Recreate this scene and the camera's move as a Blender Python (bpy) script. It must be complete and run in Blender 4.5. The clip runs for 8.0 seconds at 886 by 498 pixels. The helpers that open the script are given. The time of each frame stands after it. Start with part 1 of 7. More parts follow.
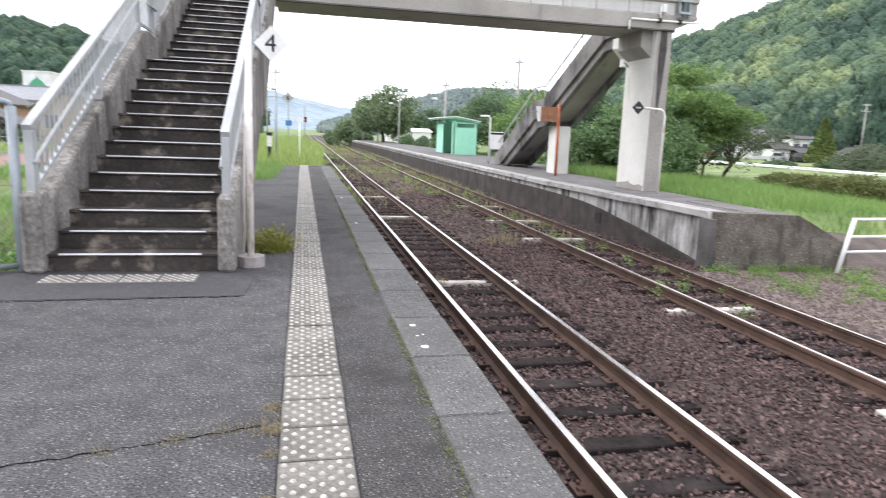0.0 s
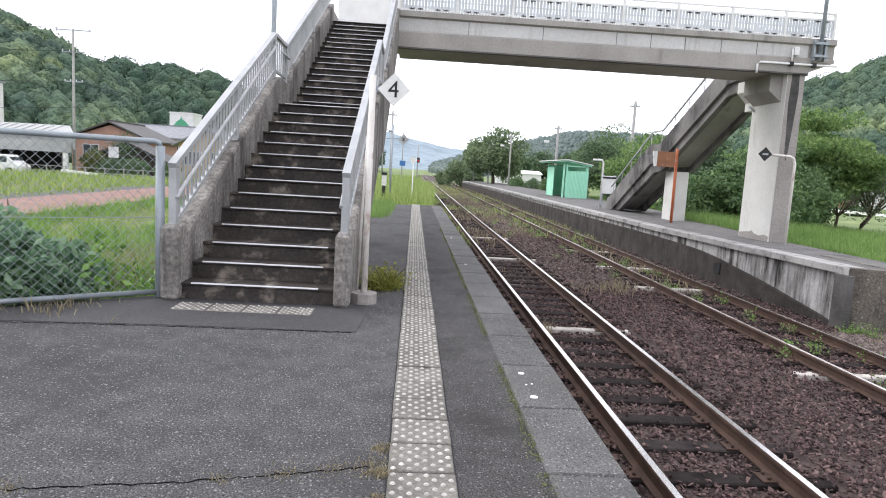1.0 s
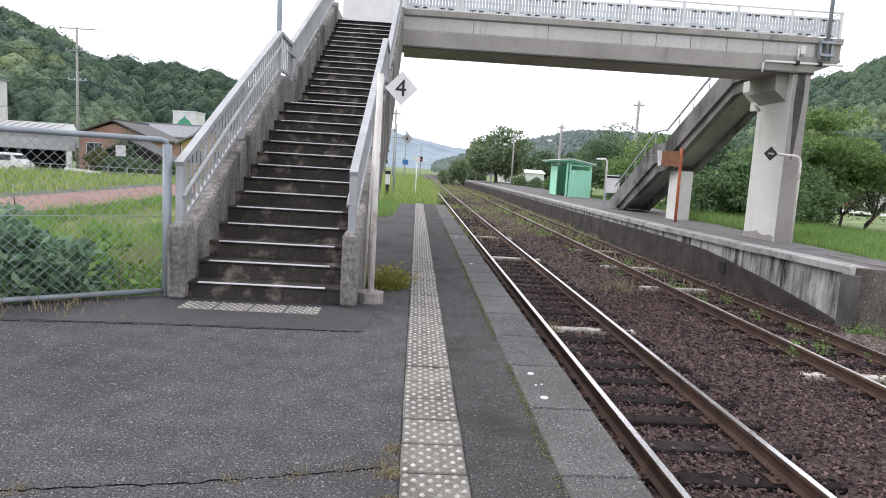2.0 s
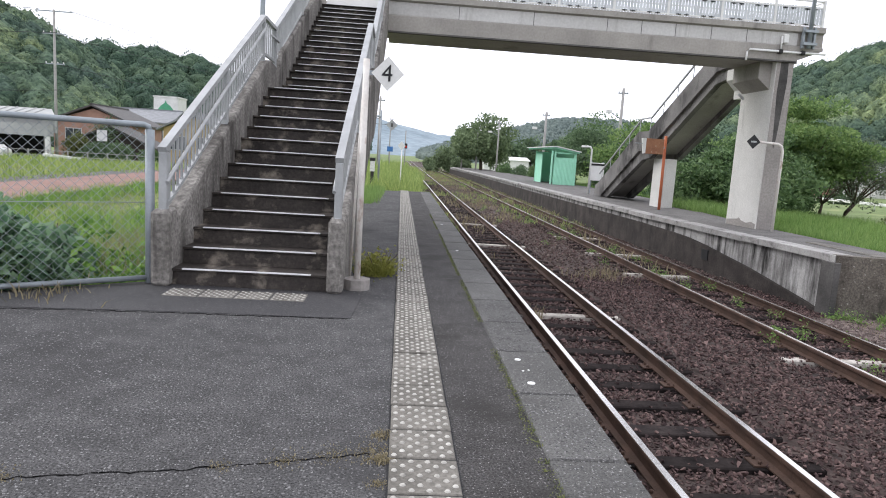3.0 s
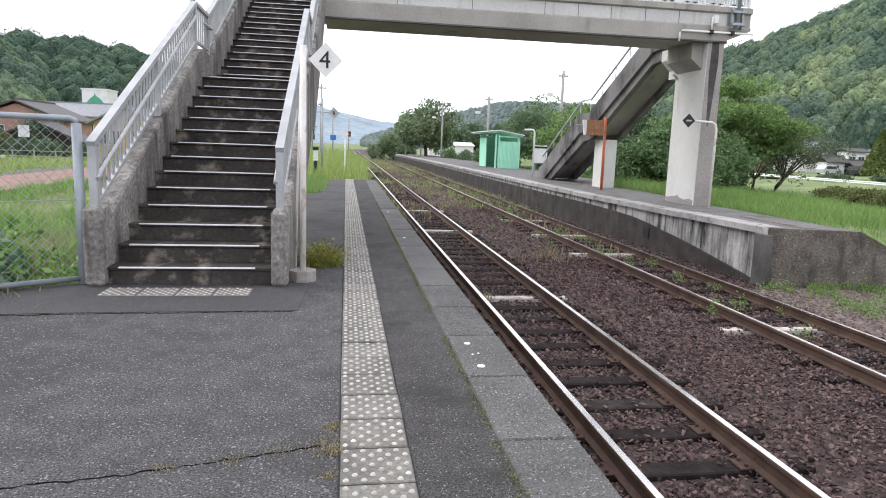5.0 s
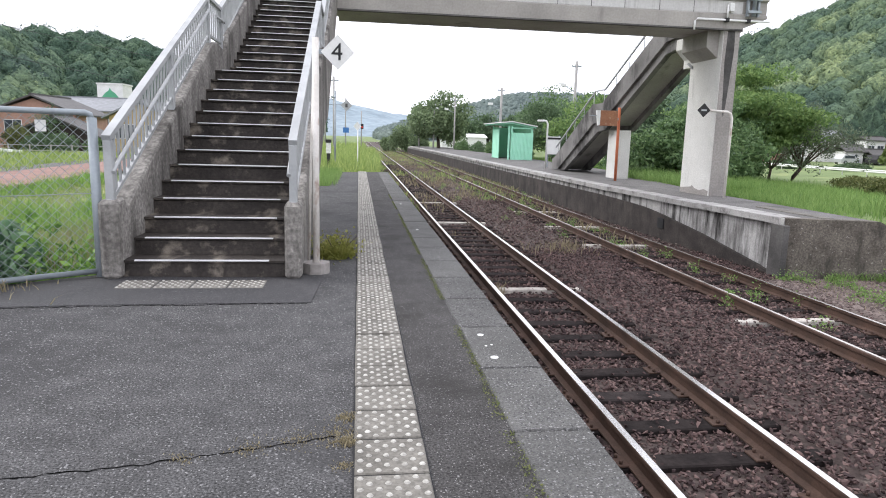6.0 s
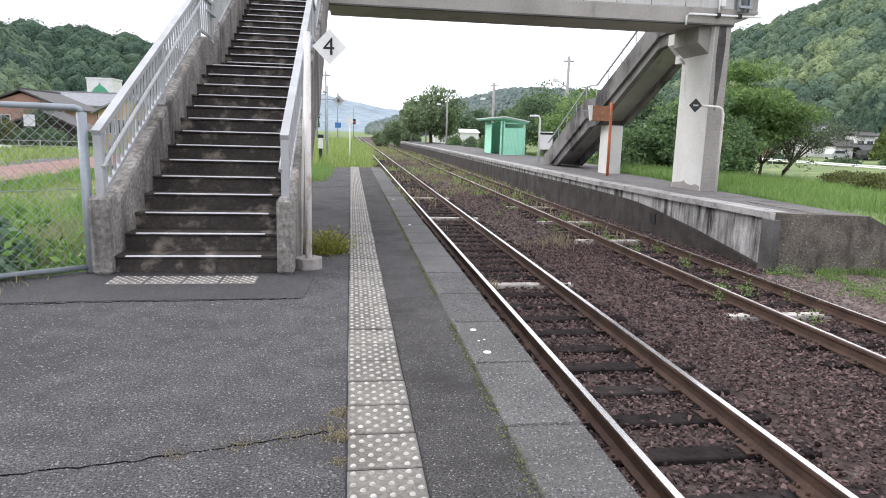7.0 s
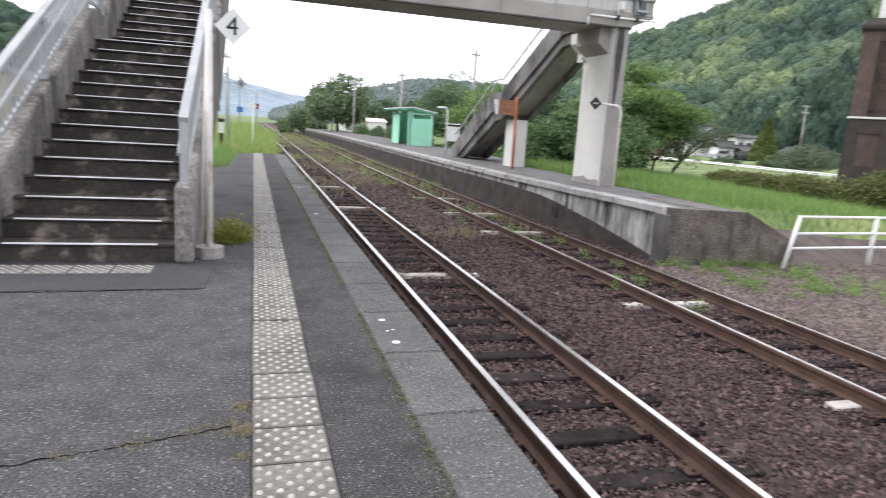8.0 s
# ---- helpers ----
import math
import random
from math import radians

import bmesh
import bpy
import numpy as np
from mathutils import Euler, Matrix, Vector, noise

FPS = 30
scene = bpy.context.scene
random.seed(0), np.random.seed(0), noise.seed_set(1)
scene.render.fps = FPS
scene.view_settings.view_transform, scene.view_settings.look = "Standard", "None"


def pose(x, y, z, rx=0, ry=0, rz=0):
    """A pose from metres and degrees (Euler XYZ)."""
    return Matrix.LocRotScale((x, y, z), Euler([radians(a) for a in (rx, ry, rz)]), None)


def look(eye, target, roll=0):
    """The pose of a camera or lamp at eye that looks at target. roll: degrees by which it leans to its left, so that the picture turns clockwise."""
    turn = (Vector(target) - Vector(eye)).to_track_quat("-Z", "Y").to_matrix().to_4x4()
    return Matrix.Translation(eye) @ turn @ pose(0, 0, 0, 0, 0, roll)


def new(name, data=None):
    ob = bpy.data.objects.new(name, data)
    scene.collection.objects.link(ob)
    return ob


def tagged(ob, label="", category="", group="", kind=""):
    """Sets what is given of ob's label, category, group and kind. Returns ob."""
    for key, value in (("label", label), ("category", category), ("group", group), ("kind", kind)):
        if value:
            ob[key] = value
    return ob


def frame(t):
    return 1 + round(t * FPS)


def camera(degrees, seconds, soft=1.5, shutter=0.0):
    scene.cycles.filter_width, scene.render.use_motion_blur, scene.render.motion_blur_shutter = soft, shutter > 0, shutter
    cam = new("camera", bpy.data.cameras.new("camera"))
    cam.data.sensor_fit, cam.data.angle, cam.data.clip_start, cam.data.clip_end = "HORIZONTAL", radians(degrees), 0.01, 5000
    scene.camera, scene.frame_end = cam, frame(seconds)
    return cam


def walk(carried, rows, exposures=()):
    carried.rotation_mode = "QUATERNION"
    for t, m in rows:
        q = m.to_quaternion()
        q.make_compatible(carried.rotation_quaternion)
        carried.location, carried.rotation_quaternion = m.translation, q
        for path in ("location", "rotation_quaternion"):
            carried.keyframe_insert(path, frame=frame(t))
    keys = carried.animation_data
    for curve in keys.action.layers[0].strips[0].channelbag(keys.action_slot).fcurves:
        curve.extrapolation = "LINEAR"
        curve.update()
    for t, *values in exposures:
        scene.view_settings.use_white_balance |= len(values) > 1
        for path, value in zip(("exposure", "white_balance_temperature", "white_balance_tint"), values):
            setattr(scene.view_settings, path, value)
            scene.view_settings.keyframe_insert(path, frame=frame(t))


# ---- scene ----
cam = camera(68.6, 8.0, soft=1.0, shutter=0.25)
PATH = [
    (0, (0.024, 0.228, 1.299), (0.447, 2.151, 0.95), 2.2),
    (0.2, (0.026, 0.236, 1.305), (0.314, 2.190, 0.988), 1.6),
    (0.5, (0.028, 0.249, 1.313), (0.212, 2.22, 1.027), 2.0),
    (0.8, (0.005, 0.262, 1.319), (0.117, 2.242, 1.059), 2.9),
    (1, (-0.019, 0.27, 1.32), (0.08, 2.253, 1.079), 3.3),
    (1.2, (-0.036, 0.277, 1.320), (0.049, 2.262, 1.097), 3.5),
    (2.3, (-0.067, 0.296, 1.317), (0.035, 2.278, 1.067), 3.2),
    (2.5, (-0.07, 0.297, 1.316), (0.057, 2.277, 1.066), 3.3),
    (3, (-0.081, 0.301, 1.31), (0.06, 2.276, 1.03), 3.6),
    (3.5, (-0.083, 0.309, 1.306), (0.045, 2.282, 1.004), 3.9),
    (4, (-0.075, 0.304, 1.313), (0.126, 2.272, 1.019), 4.2),
    (4.5, (-0.053, 0.305, 1.314), (0.266, 2.258, 1.027), 2.8),
    (5, (-0.059, 0.314, 1.306), (0.24, 2.267, 0.993), 2.0),
    (5.2, (-0.059, 0.314, 1.305), (0.219, 2.269, 0.982), 1.7),
    (6.3, (-0.058, 0.315, 1.303), (0.201, 2.268, 0.961), 1.6),
    (6.5, (-0.058, 0.315, 1.303), (0.21, 2.267, 0.958), 1.7),
    (7, (-0.058, 0.315, 1.302), (0.224, 2.264, 0.95), 1.6),
    (7.3, (-0.062, 0.317, 1.301), (0.225, 2.264, 0.941), 2.1),
    (7.5, (-0.066, 0.323, 1.299), (0.258, 2.263, 0.935), 2.3),
    (7.7, (-0.068, 0.331, 1.295), (0.315, 2.259, 0.926), 2.6),
    (7.9, (-0.072, 0.336, 1.293), (0.402, 2.243, 0.92), 3.1),
    (8, (-0.075, 0.33, 1.296), (0.488, 2.213, 0.928), 3.6),
]
EXPOSURE = [(0, 0.74), (0.5, 0.58), (1, 0.43), (2.5, 0.19), (3.5, 0.17), (4.0, 0.27), (4.5, 0.36), (5, 0.38), (6.5, 0.44), (8, 0.42)]
walk(cam, [(t, look(eye, target, roll)) for t, eye, target, roll in PATH], EXPOSURE)

# ---- light: bright overcast sky, the sun veiled and high over the near side ----
SUN_DIR = Vector((-0.66, 0.34, 0.67)).normalized()
world = bpy.data.worlds.new("overcast")
world.use_nodes = True
scene.world = world
wn, wl = world.node_tree.nodes, world.node_tree.links
wn.clear()
sky = wn.new("ShaderNodeTexSky")
sky.sky_type = "NISHITA"
sky.sun_disc = False
sky.sun_elevation = math.asin(SUN_DIR.z)
sky.sun_rotation = math.atan2(SUN_DIR.x, SUN_DIR.y)
sky.air_density, sky.dust_density, sky.ozone_density = 1.0, 2.0, 1.0
veil = wn.new("ShaderNodeHueSaturation")
veil.inputs["Saturation"].default_value = 0.2
cloud = wn.new("ShaderNodeMix")
cloud.data_type = "RGBA"
cloud.inputs[0].default_value = 0.85
cloud.inputs[7].default_value = (11.35, 11.45, 12.7, 1)
back = wn.new("ShaderNodeBackground")
back.inputs["Strength"].default_value = 0.128
wout = wn.new("ShaderNodeOutputWorld")
wl.new(sky.outputs[0], veil.inputs["Color"])
wl.new(veil.outputs[0], cloud.inputs[6])
wl.new(cloud.outputs[2], back.inputs["Color"])
wl.new(back.outputs[0], wout.inputs["Surface"])
sun_data = bpy.data.lights.new("sun", "SUN")
sun_data.energy, sun_data.angle, sun_data.color = 1.3, radians(40), (1.0, 0.98, 0.95)
sun = new("sun", sun_data)
sun.matrix_world = look(SUN_DIR * 100, (0, 0, 0))


# ---- materials ----
def nodes_of(name):
    m = bpy.data.materials.new(name)
    m.use_nodes = True
    return m, m.node_tree.nodes, m.node_tree.links, m.node_tree.nodes["Principled BSDF"]


def ramp(n, stops):
    r = n.new("ShaderNodeValToRGB")
    els = r.color_ramp.elements
    els[0].position, els[1].position = stops[0][0], stops[-1][0]
    for p, _ in stops[1:-1]:
        els.new(p)
    for e, (_, c) in zip(els, stops):
        e.color = (*c, 1) if len(c) == 3 else c
    return r


def noise_at(n, l, scale, detail=5, stretch=(1, 1, 1), rough=0.55):
    """Noise over true metres; stretch squeezes it along an axis."""
    g = n.new("ShaderNodeNewGeometry")
    mp = n.new("ShaderNodeMapping")
    mp.inputs["Scale"].default_value = stretch
    t = n.new("ShaderNodeTexNoise")
    t.inputs["Scale"].default_value, t.inputs["Detail"].default_value, t.inputs["Roughness"].default_value = scale, detail, rough
    l.new(g.outputs["Position"], mp.inputs["Vector"])
    l.new(mp.outputs[0], t.inputs["Vector"])
    return t


def mix(n, l, kind, fac, a, b):
    m = n.new("ShaderNodeMix")
    m.data_type, m.blend_type = "RGBA", kind
    for sock, v in ((m.inputs[0], fac), (m.inputs[6], a), (m.inputs[7], b)):
        if isinstance(v, (int, float)):
            sock.default_value = v
        elif isinstance(v, tuple):
            sock.default_value = (*v, 1)
        else:
            l.new(v, sock)
    return m.outputs[2]


def surface(name, light, dark, scale=2.0, fine=40.0, rough=0.85, metal=0.0, bump=0.3, bump_scale=60.0, stain=None, stain_scale=1.2,
            stain_stretch=(1, 1, 1), stain_from=0.55, vary=0.0, grain=0.22, gloss=0.4, specks=None, speck_scale=90.0, speck_from=0.68):
    """Worn surface: blotches, grain, optional stains, light specks and a random tone for each piece."""
    m, n, l, b = nodes_of(name)
    big = noise_at(n, l, scale, 6)
    small = noise_at(n, l, fine, 3)
    r1 = ramp(n, [(0.3, dark), (0.7, light)])
    l.new(big.outputs[0], r1.inputs[0])
    r2 = ramp(n, [(0.3, (1 - grain,) * 3), (0.7, (1 + grain * 0.5,) * 3)])
    l.new(small.outputs[0], r2.inputs[0])
    col = mix(n, l, "MULTIPLY", 1.0, r1.outputs[0], r2.outputs[0])
    if specks:
        sp = noise_at(n, l, speck_scale, 1)
        r4 = ramp(n, [(speck_from, (0, 0, 0)), (speck_from + 0.05, (1, 1, 1))])
        l.new(sp.outputs[0], r4.inputs[0])
        col = mix(n, l, "MIX", r4.outputs[0], col, specks)
    if stain:
        st = noise_at(n, l, stain_scale, 6, stain_stretch, 0.65)
        r3 = ramp(n, [(stain_from, (0, 0, 0)), (stain_from + 0.16, (1, 1, 1))])
        l.new(st.outputs[0], r3.inputs[0])
        col = mix(n, l, "MIX", r3.outputs[0], col, stain)
    if vary:
        oi = n.new("ShaderNodeObjectInfo")
        r5 = ramp(n, [(0.0, (1 - vary,) * 3), (1.0, (1 + vary,) * 3)])
        l.new(oi.outputs["Random"], r5.inputs[0])
        col = mix(n, l, "MULTIPLY", 1.0, col, r5.outputs[0])
    l.new(col, b.inputs["Base Color"])
    b.inputs["Roughness"].default_value, b.inputs["Metallic"].default_value = rough, metal
    b.inputs["Specular IOR Level"].default_value = gloss
    if bump:
        bn = noise_at(n, l, bump_scale, 4)
        bp = n.new("ShaderNodeBump")
        bp.inputs["Strength"].default_value, bp.inputs["Distance"].default_value = bump, 0.01
        l.new(bn.outputs[0], bp.inputs["Height"])
        l.new(bp.outputs[0], b.inputs["Normal"])
    return m


def leafy(name, tones, rough=0.6, glow=0.25, patch=0.35, own=0.6):
    """Foliage: every leaf takes its own tone; some light passes through."""
    m, n, l, b = nodes_of(name)
    g = n.new("ShaderNodeNewGeometry")
    k = len(tones) - 1
    r = ramp(n, [(i / k, c) for i, c in enumerate(tones)])
    big = noise_at(n, l, patch, 3)
    add = n.new("ShaderNodeMath")
    add.operation = "MULTIPLY_ADD"
    add.inputs[1].default_value, add.inputs[2].default_value = own, 0.2 - own / 2 - (1.1 - own) * 0.2
    l.new(g.outputs["Random Per Island"], add.inputs[0])
    add2 = n.new("ShaderNodeMath")
    add2.operation = "MULTIPLY_ADD"
    add2.inputs[1].default_value = 1.1 - own
    l.new(big.outputs[0], add2.inputs[0])
    l.new(add.outputs[0], add2.inputs[2])
    l.new(add2.outputs[0], r.inputs[0])
    l.new(r.outputs[0], b.inputs["Base Color"])
    b.inputs["Roughness"].default_value = rough
    b.inputs["Specular IOR Level"].default_value = 0.25
    tr = n.new("ShaderNodeBsdfTranslucent")
    l.new(r.outputs[0], tr.inputs["Color"])
    mx = n.new("ShaderNodeMixShader")
    mx.inputs[0].default_value = glow
    l.new(b.outputs[0], mx.inputs[1])
    l.new(tr.outputs[0], mx.inputs[2])
    l.new(mx.outputs[0], n["Material Output"].inputs["Surface"])
    return m


M = {}
M["asphalt"] = surface("worn_asphalt", (0.116, 0.114, 0.115), (0.07, 0.069, 0.07), 5.0, 100, 0.85, bump=1.0, bump_scale=100, grain=0.95, gloss=0.3,
                       stain=(0.04, 0.039, 0.04), stain_scale=0.6, stain_from=0.5, specks=(0.34, 0.335, 0.33), speck_scale=85, speck_from=0.67)
M["far_asphalt"] = surface("pale_worn_asphalt", (0.19, 0.183, 0.176), (0.12, 0.115, 0.11), 1.6, 60, 0.88, bump=0.6, bump_scale=60, grain=0.5, stain=(0.075, 0.072, 0.068), stain_scale=0.7, stain_from=0.55)
M["edge_asphalt"] = surface("stained_edge_asphalt", (0.083, 0.079, 0.077), (0.05, 0.047, 0.046), 4.0, 100, 0.85, bump=0.9, bump_scale=100, grain=0.9, gloss=0.3,
                            stain=(0.028, 0.026, 0.024), stain_scale=1.6, stain_from=0.5, specks=(0.32, 0.31, 0.3), speck_scale=85, speck_from=0.67)
M["patch"] = surface("patched_asphalt", (0.07, 0.068, 0.071), (0.045, 0.044, 0.047), 1.6, 120, 0.75, bump=0.8, bump_scale=120, grain=0.7, specks=(0.2, 0.2, 0.2), speck_scale=95, speck_from=0.675)
M["tile"] = surface("tactile_concrete", (0.22, 0.207, 0.182), (0.12, 0.112, 0.098), 3.0, 60, 0.85, bump=0.4, stain=(0.065, 0.058, 0.048), stain_scale=3.5,
                    stain_from=0.57, vary=0.16, grain=0.35)
M["dome"] = surface("worn_dome", (0.58, 0.565, 0.52), (0.27, 0.257, 0.23), 14.0, 70, 0.8, bump=0.2, stain=(0.16, 0.145, 0.125), stain_scale=5, stain_from=0.58)
M["coping"] = surface("coping_concrete", (0.145, 0.143, 0.138), (0.088, 0.087, 0.083), 1.8, 100, 0.88, bump=0.7, bump_scale=110, grain=0.5, stain=(0.068, 0.066, 0.06),
                      stain_scale=1.5, stain_from=0.59, vary=0.12, specks=(0.36, 0.35, 0.34), speck_scale=75, speck_from=0.69)
M["concrete"] = surface("weathered_concrete", (0.42, 0.398, 0.366), (0.28, 0.265, 0.244), 0.8, 20, 0.9, bump=0.3, bump_scale=30, stain=(0.17, 0.162, 0.148),
                        stain_scale=1.3, stain_stretch=(1, 1, 0.2), stain_from=0.58, grain=0.12)
M["fascia"] = surface("pale_fascia_concrete", (0.62, 0.615, 0.6), (0.5, 0.49, 0.475), 0.7, 18, 0.9, bump=0.2, bump_scale=25, stain=(0.3, 0.29, 0.275),
                      stain_scale=2.4, stain_stretch=(1, 1, 0.08), stain_from=0.56, grain=0.1)
M["pale_concrete"] = surface("pale_concrete", (0.7, 0.69, 0.66), (0.56, 0.55, 0.52), 0.9, 30, 0.9, bump=0.25, bump_scale=40, stain=(0.24, 0.23, 0.21),
                             stain_scale=2.2, stain_stretch=(1, 1, 0.12), stain_from=0.59, grain=0.15)
M["rough_concrete"] = surface("rough_stair_concrete", (0.34, 0.322, 0.296), (0.16, 0.149, 0.136), 2.4, 26, 0.95, bump=1.0, bump_scale=34, stain=(0.062, 0.056, 0.05),
                              stain_scale=2.6, stain_stretch=(1, 1, 0.22), stain_from=0.47, grain=0.5, specks=(0.36, 0.34, 0.31), speck_scale=26, speck_from=0.7)
M["dark_concrete"] = surface("dark_blotched_concrete", (0.14, 0.134, 0.128), (0.06, 0.057, 0.055), 1.2, 30, 0.85, bump=0.4, bump_scale=40, stain=(0.028, 0.027, 0.026),
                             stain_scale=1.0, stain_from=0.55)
M["step"] = surface("damp_step_concrete", (0.066, 0.056, 0.049), (0.026, 0.022, 0.02), 3.0, 30, 0.6, bump=0.5, bump_scale=50, stain=(0.23, 0.2, 0.165),
                    stain_scale=4.0, stain_stretch=(1.0, 0.4, 1.2), stain_from=0.53, grain=0.4, gloss=0.25)
M["old_wall"] = surface("mossy_platform_wall", (0.078, 0.066, 0.06), (0.03, 0.025, 0.023), 1.8, 30, 0.95, bump=0.9, bump_scale=25, stain=(0.02, 0.019, 0.017),
                        stain_scale=2.5, stain_stretch=(1, 1, 0.3), stain_from=0.52, grain=0.35)
M["streaked_wall"] = surface("streaked_new_wall", (0.55, 0.54, 0.525), (0.3, 0.29, 0.28), 2.0, 30, 0.92, bump=0.4, bump_scale=30, stain=(0.04, 0.038, 0.036),
                             stain_scale=3.2, stain_stretch=(1, 1, 0.14), stain_from=0.47)
M["gritty_wall"] = surface("gritty_wall", (0.2, 0.178, 0.15), (0.1, 0.088, 0.073), 2.6, 30, 0.95, bump=1.0, bump_scale=40, specks=(0.33, 0.31, 0.28), speck_scale=22, speck_from=0.7, stain=(0.05, 0.045, 0.038), stain_scale=4.0,
                           stain_stretch=(1, 1, 0.3), stain_from=0.53, grain=0.5)
M["far_coping"] = surface("worn_far_coping", (0.44, 0.43, 0.415), (0.27, 0.26, 0.25), 2.0, 40, 0.9, bump=0.5, bump_scale=50, stain=(0.07, 0.066, 0.062), stain_scale=3.0, stain_from=0.55, vary=0.12)
M["rail_top"] = surface("polished_rail_steel", (0.86, 0.85, 0.84), (0.7, 0.69, 0.68), 3.0, 60, 0.22, 0.95, bump=0.05, grain=0.06)
M["dull_rail_top"] = surface("dull_rail_steel", (0.78, 0.74, 0.7), (0.6, 0.55, 0.51), 3.0, 60, 0.26, 0.85, bump=0.05, grain=0.1)
M["rust"] = surface("rusty_rail_steel", (0.115, 0.068, 0.05), (0.055, 0.034, 0.026), 3.0, 60, 0.8, 0.2, bump=0.3, bump_scale=80)
M["sleeper"] = surface("creosoted_wood", (0.052, 0.043, 0.041), (0.021, 0.018, 0.018), 4.0, 30, 0.95, bump=0.9, bump_scale=30, vary=0.25, gloss=0.05)
M["pale_sleeper"] = surface("pale_concrete_sleeper", (0.6, 0.56, 0.51), (0.4, 0.37, 0.33), 4.0, 40, 0.85, bump=0.3, stain=(0.13, 0.1, 0.085), stain_scale=5.0, stain_from=0.52)
M["ballast_bed"] = surface("ballast_bed", (0.12, 0.088, 0.079), (0.046, 0.034, 0.031), 11.0, 26, 0.95, bump=1.0, bump_scale=17, stain=(0.24, 0.2, 0.175), stain_scale=14, stain_from=0.6)
M["soil"] = surface("dry_soil", (0.145, 0.118, 0.102), (0.07, 0.056, 0.05), 2.5, 22, 0.95, bump=0.9, bump_scale=16, stain=(0.1, 0.12, 0.05), stain_scale=0.6, stain_from=0.6)
M["grass_ground"] = surface("grassy_ground", (0.2, 0.27, 0.1), (0.12, 0.165, 0.06), 0.5, 9, 0.95, bump=0.6, bump_scale=9, stain=(0.3, 0.31, 0.13), stain_scale=0.25, stain_from=0.55)
M["steel"] = surface("galvanised_steel", (0.36, 0.4, 0.43), (0.26, 0.29, 0.31), 4.0, 40, 0.5, 0.3, bump=0.05, grain=0.06)
M["grey_paint"] = surface("weathered_grey_paint", (0.46, 0.47, 0.475), (0.33, 0.34, 0.345), 3.0, 40, 0.55, 0.15, bump=0.1, stain=(0.3, 0.28, 0.26), stain_scale=5, stain_from=0.66, grain=0.06)
M["white_paint"] = surface("white_paint", (0.82, 0.82, 0.8), (0.7, 0.7, 0.68), 3.0, 40, 0.5, bump=0.08, grain=0.06)
M["panel_paint"] = surface("grey_white_panel_paint", (0.64, 0.67, 0.69), (0.5, 0.53, 0.55), 2.0, 30, 0.55, bump=0.08, grain=0.08, vary=0.1)
M["rusty_white"] = surface("rusting_white_paint", (0.78, 0.75, 0.71), (0.66, 0.62, 0.57), 5.0, 40, 0.6, bump=0.2, stain=(0.27, 0.1, 0.045), stain_scale=6.0, stain_stretch=(1, 1, 0.4), stain_from=0.57, grain=0.06)
M["nosing"] = surface("aluminium_nosing", (0.86, 0.865, 0.87), (0.7, 0.705, 0.71), 6, 40, 0.4, 0.25, bump=0.1, grain=0.06)
M["orange"] = surface("faded_orange_paint", (0.55, 0.17, 0.075), (0.4, 0.11, 0.05), 4, 30, 0.65, bump=0.2, grain=0.06)
M["orange_wood"] = surface("faded_orange_board", (0.42, 0.2, 0.11), (0.27, 0.12, 0.07), 3, 30, 0.75, bump=0.3, stain=(0.5, 0.36, 0.26), stain_scale=6, stain_from=0.6)
M["brown_grey"] = surface("brown_grey_concrete", (0.36, 0.335, 0.315), (0.24, 0.222, 0.207), 1.0, 20, 0.9, bump=0.3, bump_scale=30, stain=(0.13, 0.12, 0.11), stain_scale=1.2, stain_stretch=(1, 1, 0.2), stain_from=0.6)
M["mint"] = surface("mint_green_paint", (0.42, 0.82, 0.62), (0.36, 0.75, 0.55), 1.5, 20, 0.55, bump=0.1, grain=0.06)
M["black"] = surface("black_paint", (0.025, 0.025, 0.027), (0.015, 0.015, 0.016), 6, 40, 0.6, bump=0.1, grain=0.06)
M["brick"] = surface("red_brick_paving", (0.33, 0.2, 0.165), (0.22, 0.127, 0.103), 2.0, 20, 0.9, bump=0.4, vary=0.12)
M["tower_brick"] = surface("dark_tower_brick", (0.115, 0.078, 0.07), (0.062, 0.044, 0.041), 1.5, 14, 0.9, bump=0.5, bump_scale=20, vary=0.2)
M["tower_stone"] = surface("sooty_stone", (0.07, 0.055, 0.05), (0.035, 0.029, 0.027), 1.2, 14, 0.9, bump=0.5, bump_scale=20)
M["plaster_pink"] = surface("faded_pink_plaster", (0.44, 0.27, 0.21), (0.34, 0.2, 0.155), 1.0, 12, 0.9, bump=0.2)
M["plaster_white"] = surface("white_plaster", (0.8, 0.795, 0.78), (0.66, 0.655, 0.64), 0.8, 12, 0.9, bump=0.15)
M["plaster_tan"] = surface("ochre_plaster", (0.5, 0.37, 0.18), (0.4, 0.29, 0.14), 0.8, 12, 0.9, bump=0.15)
M["grey_sheet"] = surface("grey_sheet_cladding", (0.44, 0.45, 0.44), (0.34, 0.35, 0.345), 0.7, 12, 0.75, bump=0.15)
M["roof_dark"] = surface("dark_roof_tiles", (0.1, 0.095, 0.09), (0.055, 0.052, 0.05), 2.0, 14, 0.6, bump=0.4, bump_scale=9)
M["roof_grey"] = surface("grey_roof_tiles", (0.27, 0.28, 0.3), (0.18, 0.19, 0.2), 2.0, 14, 0.55, bump=0.3, bump_scale=9)
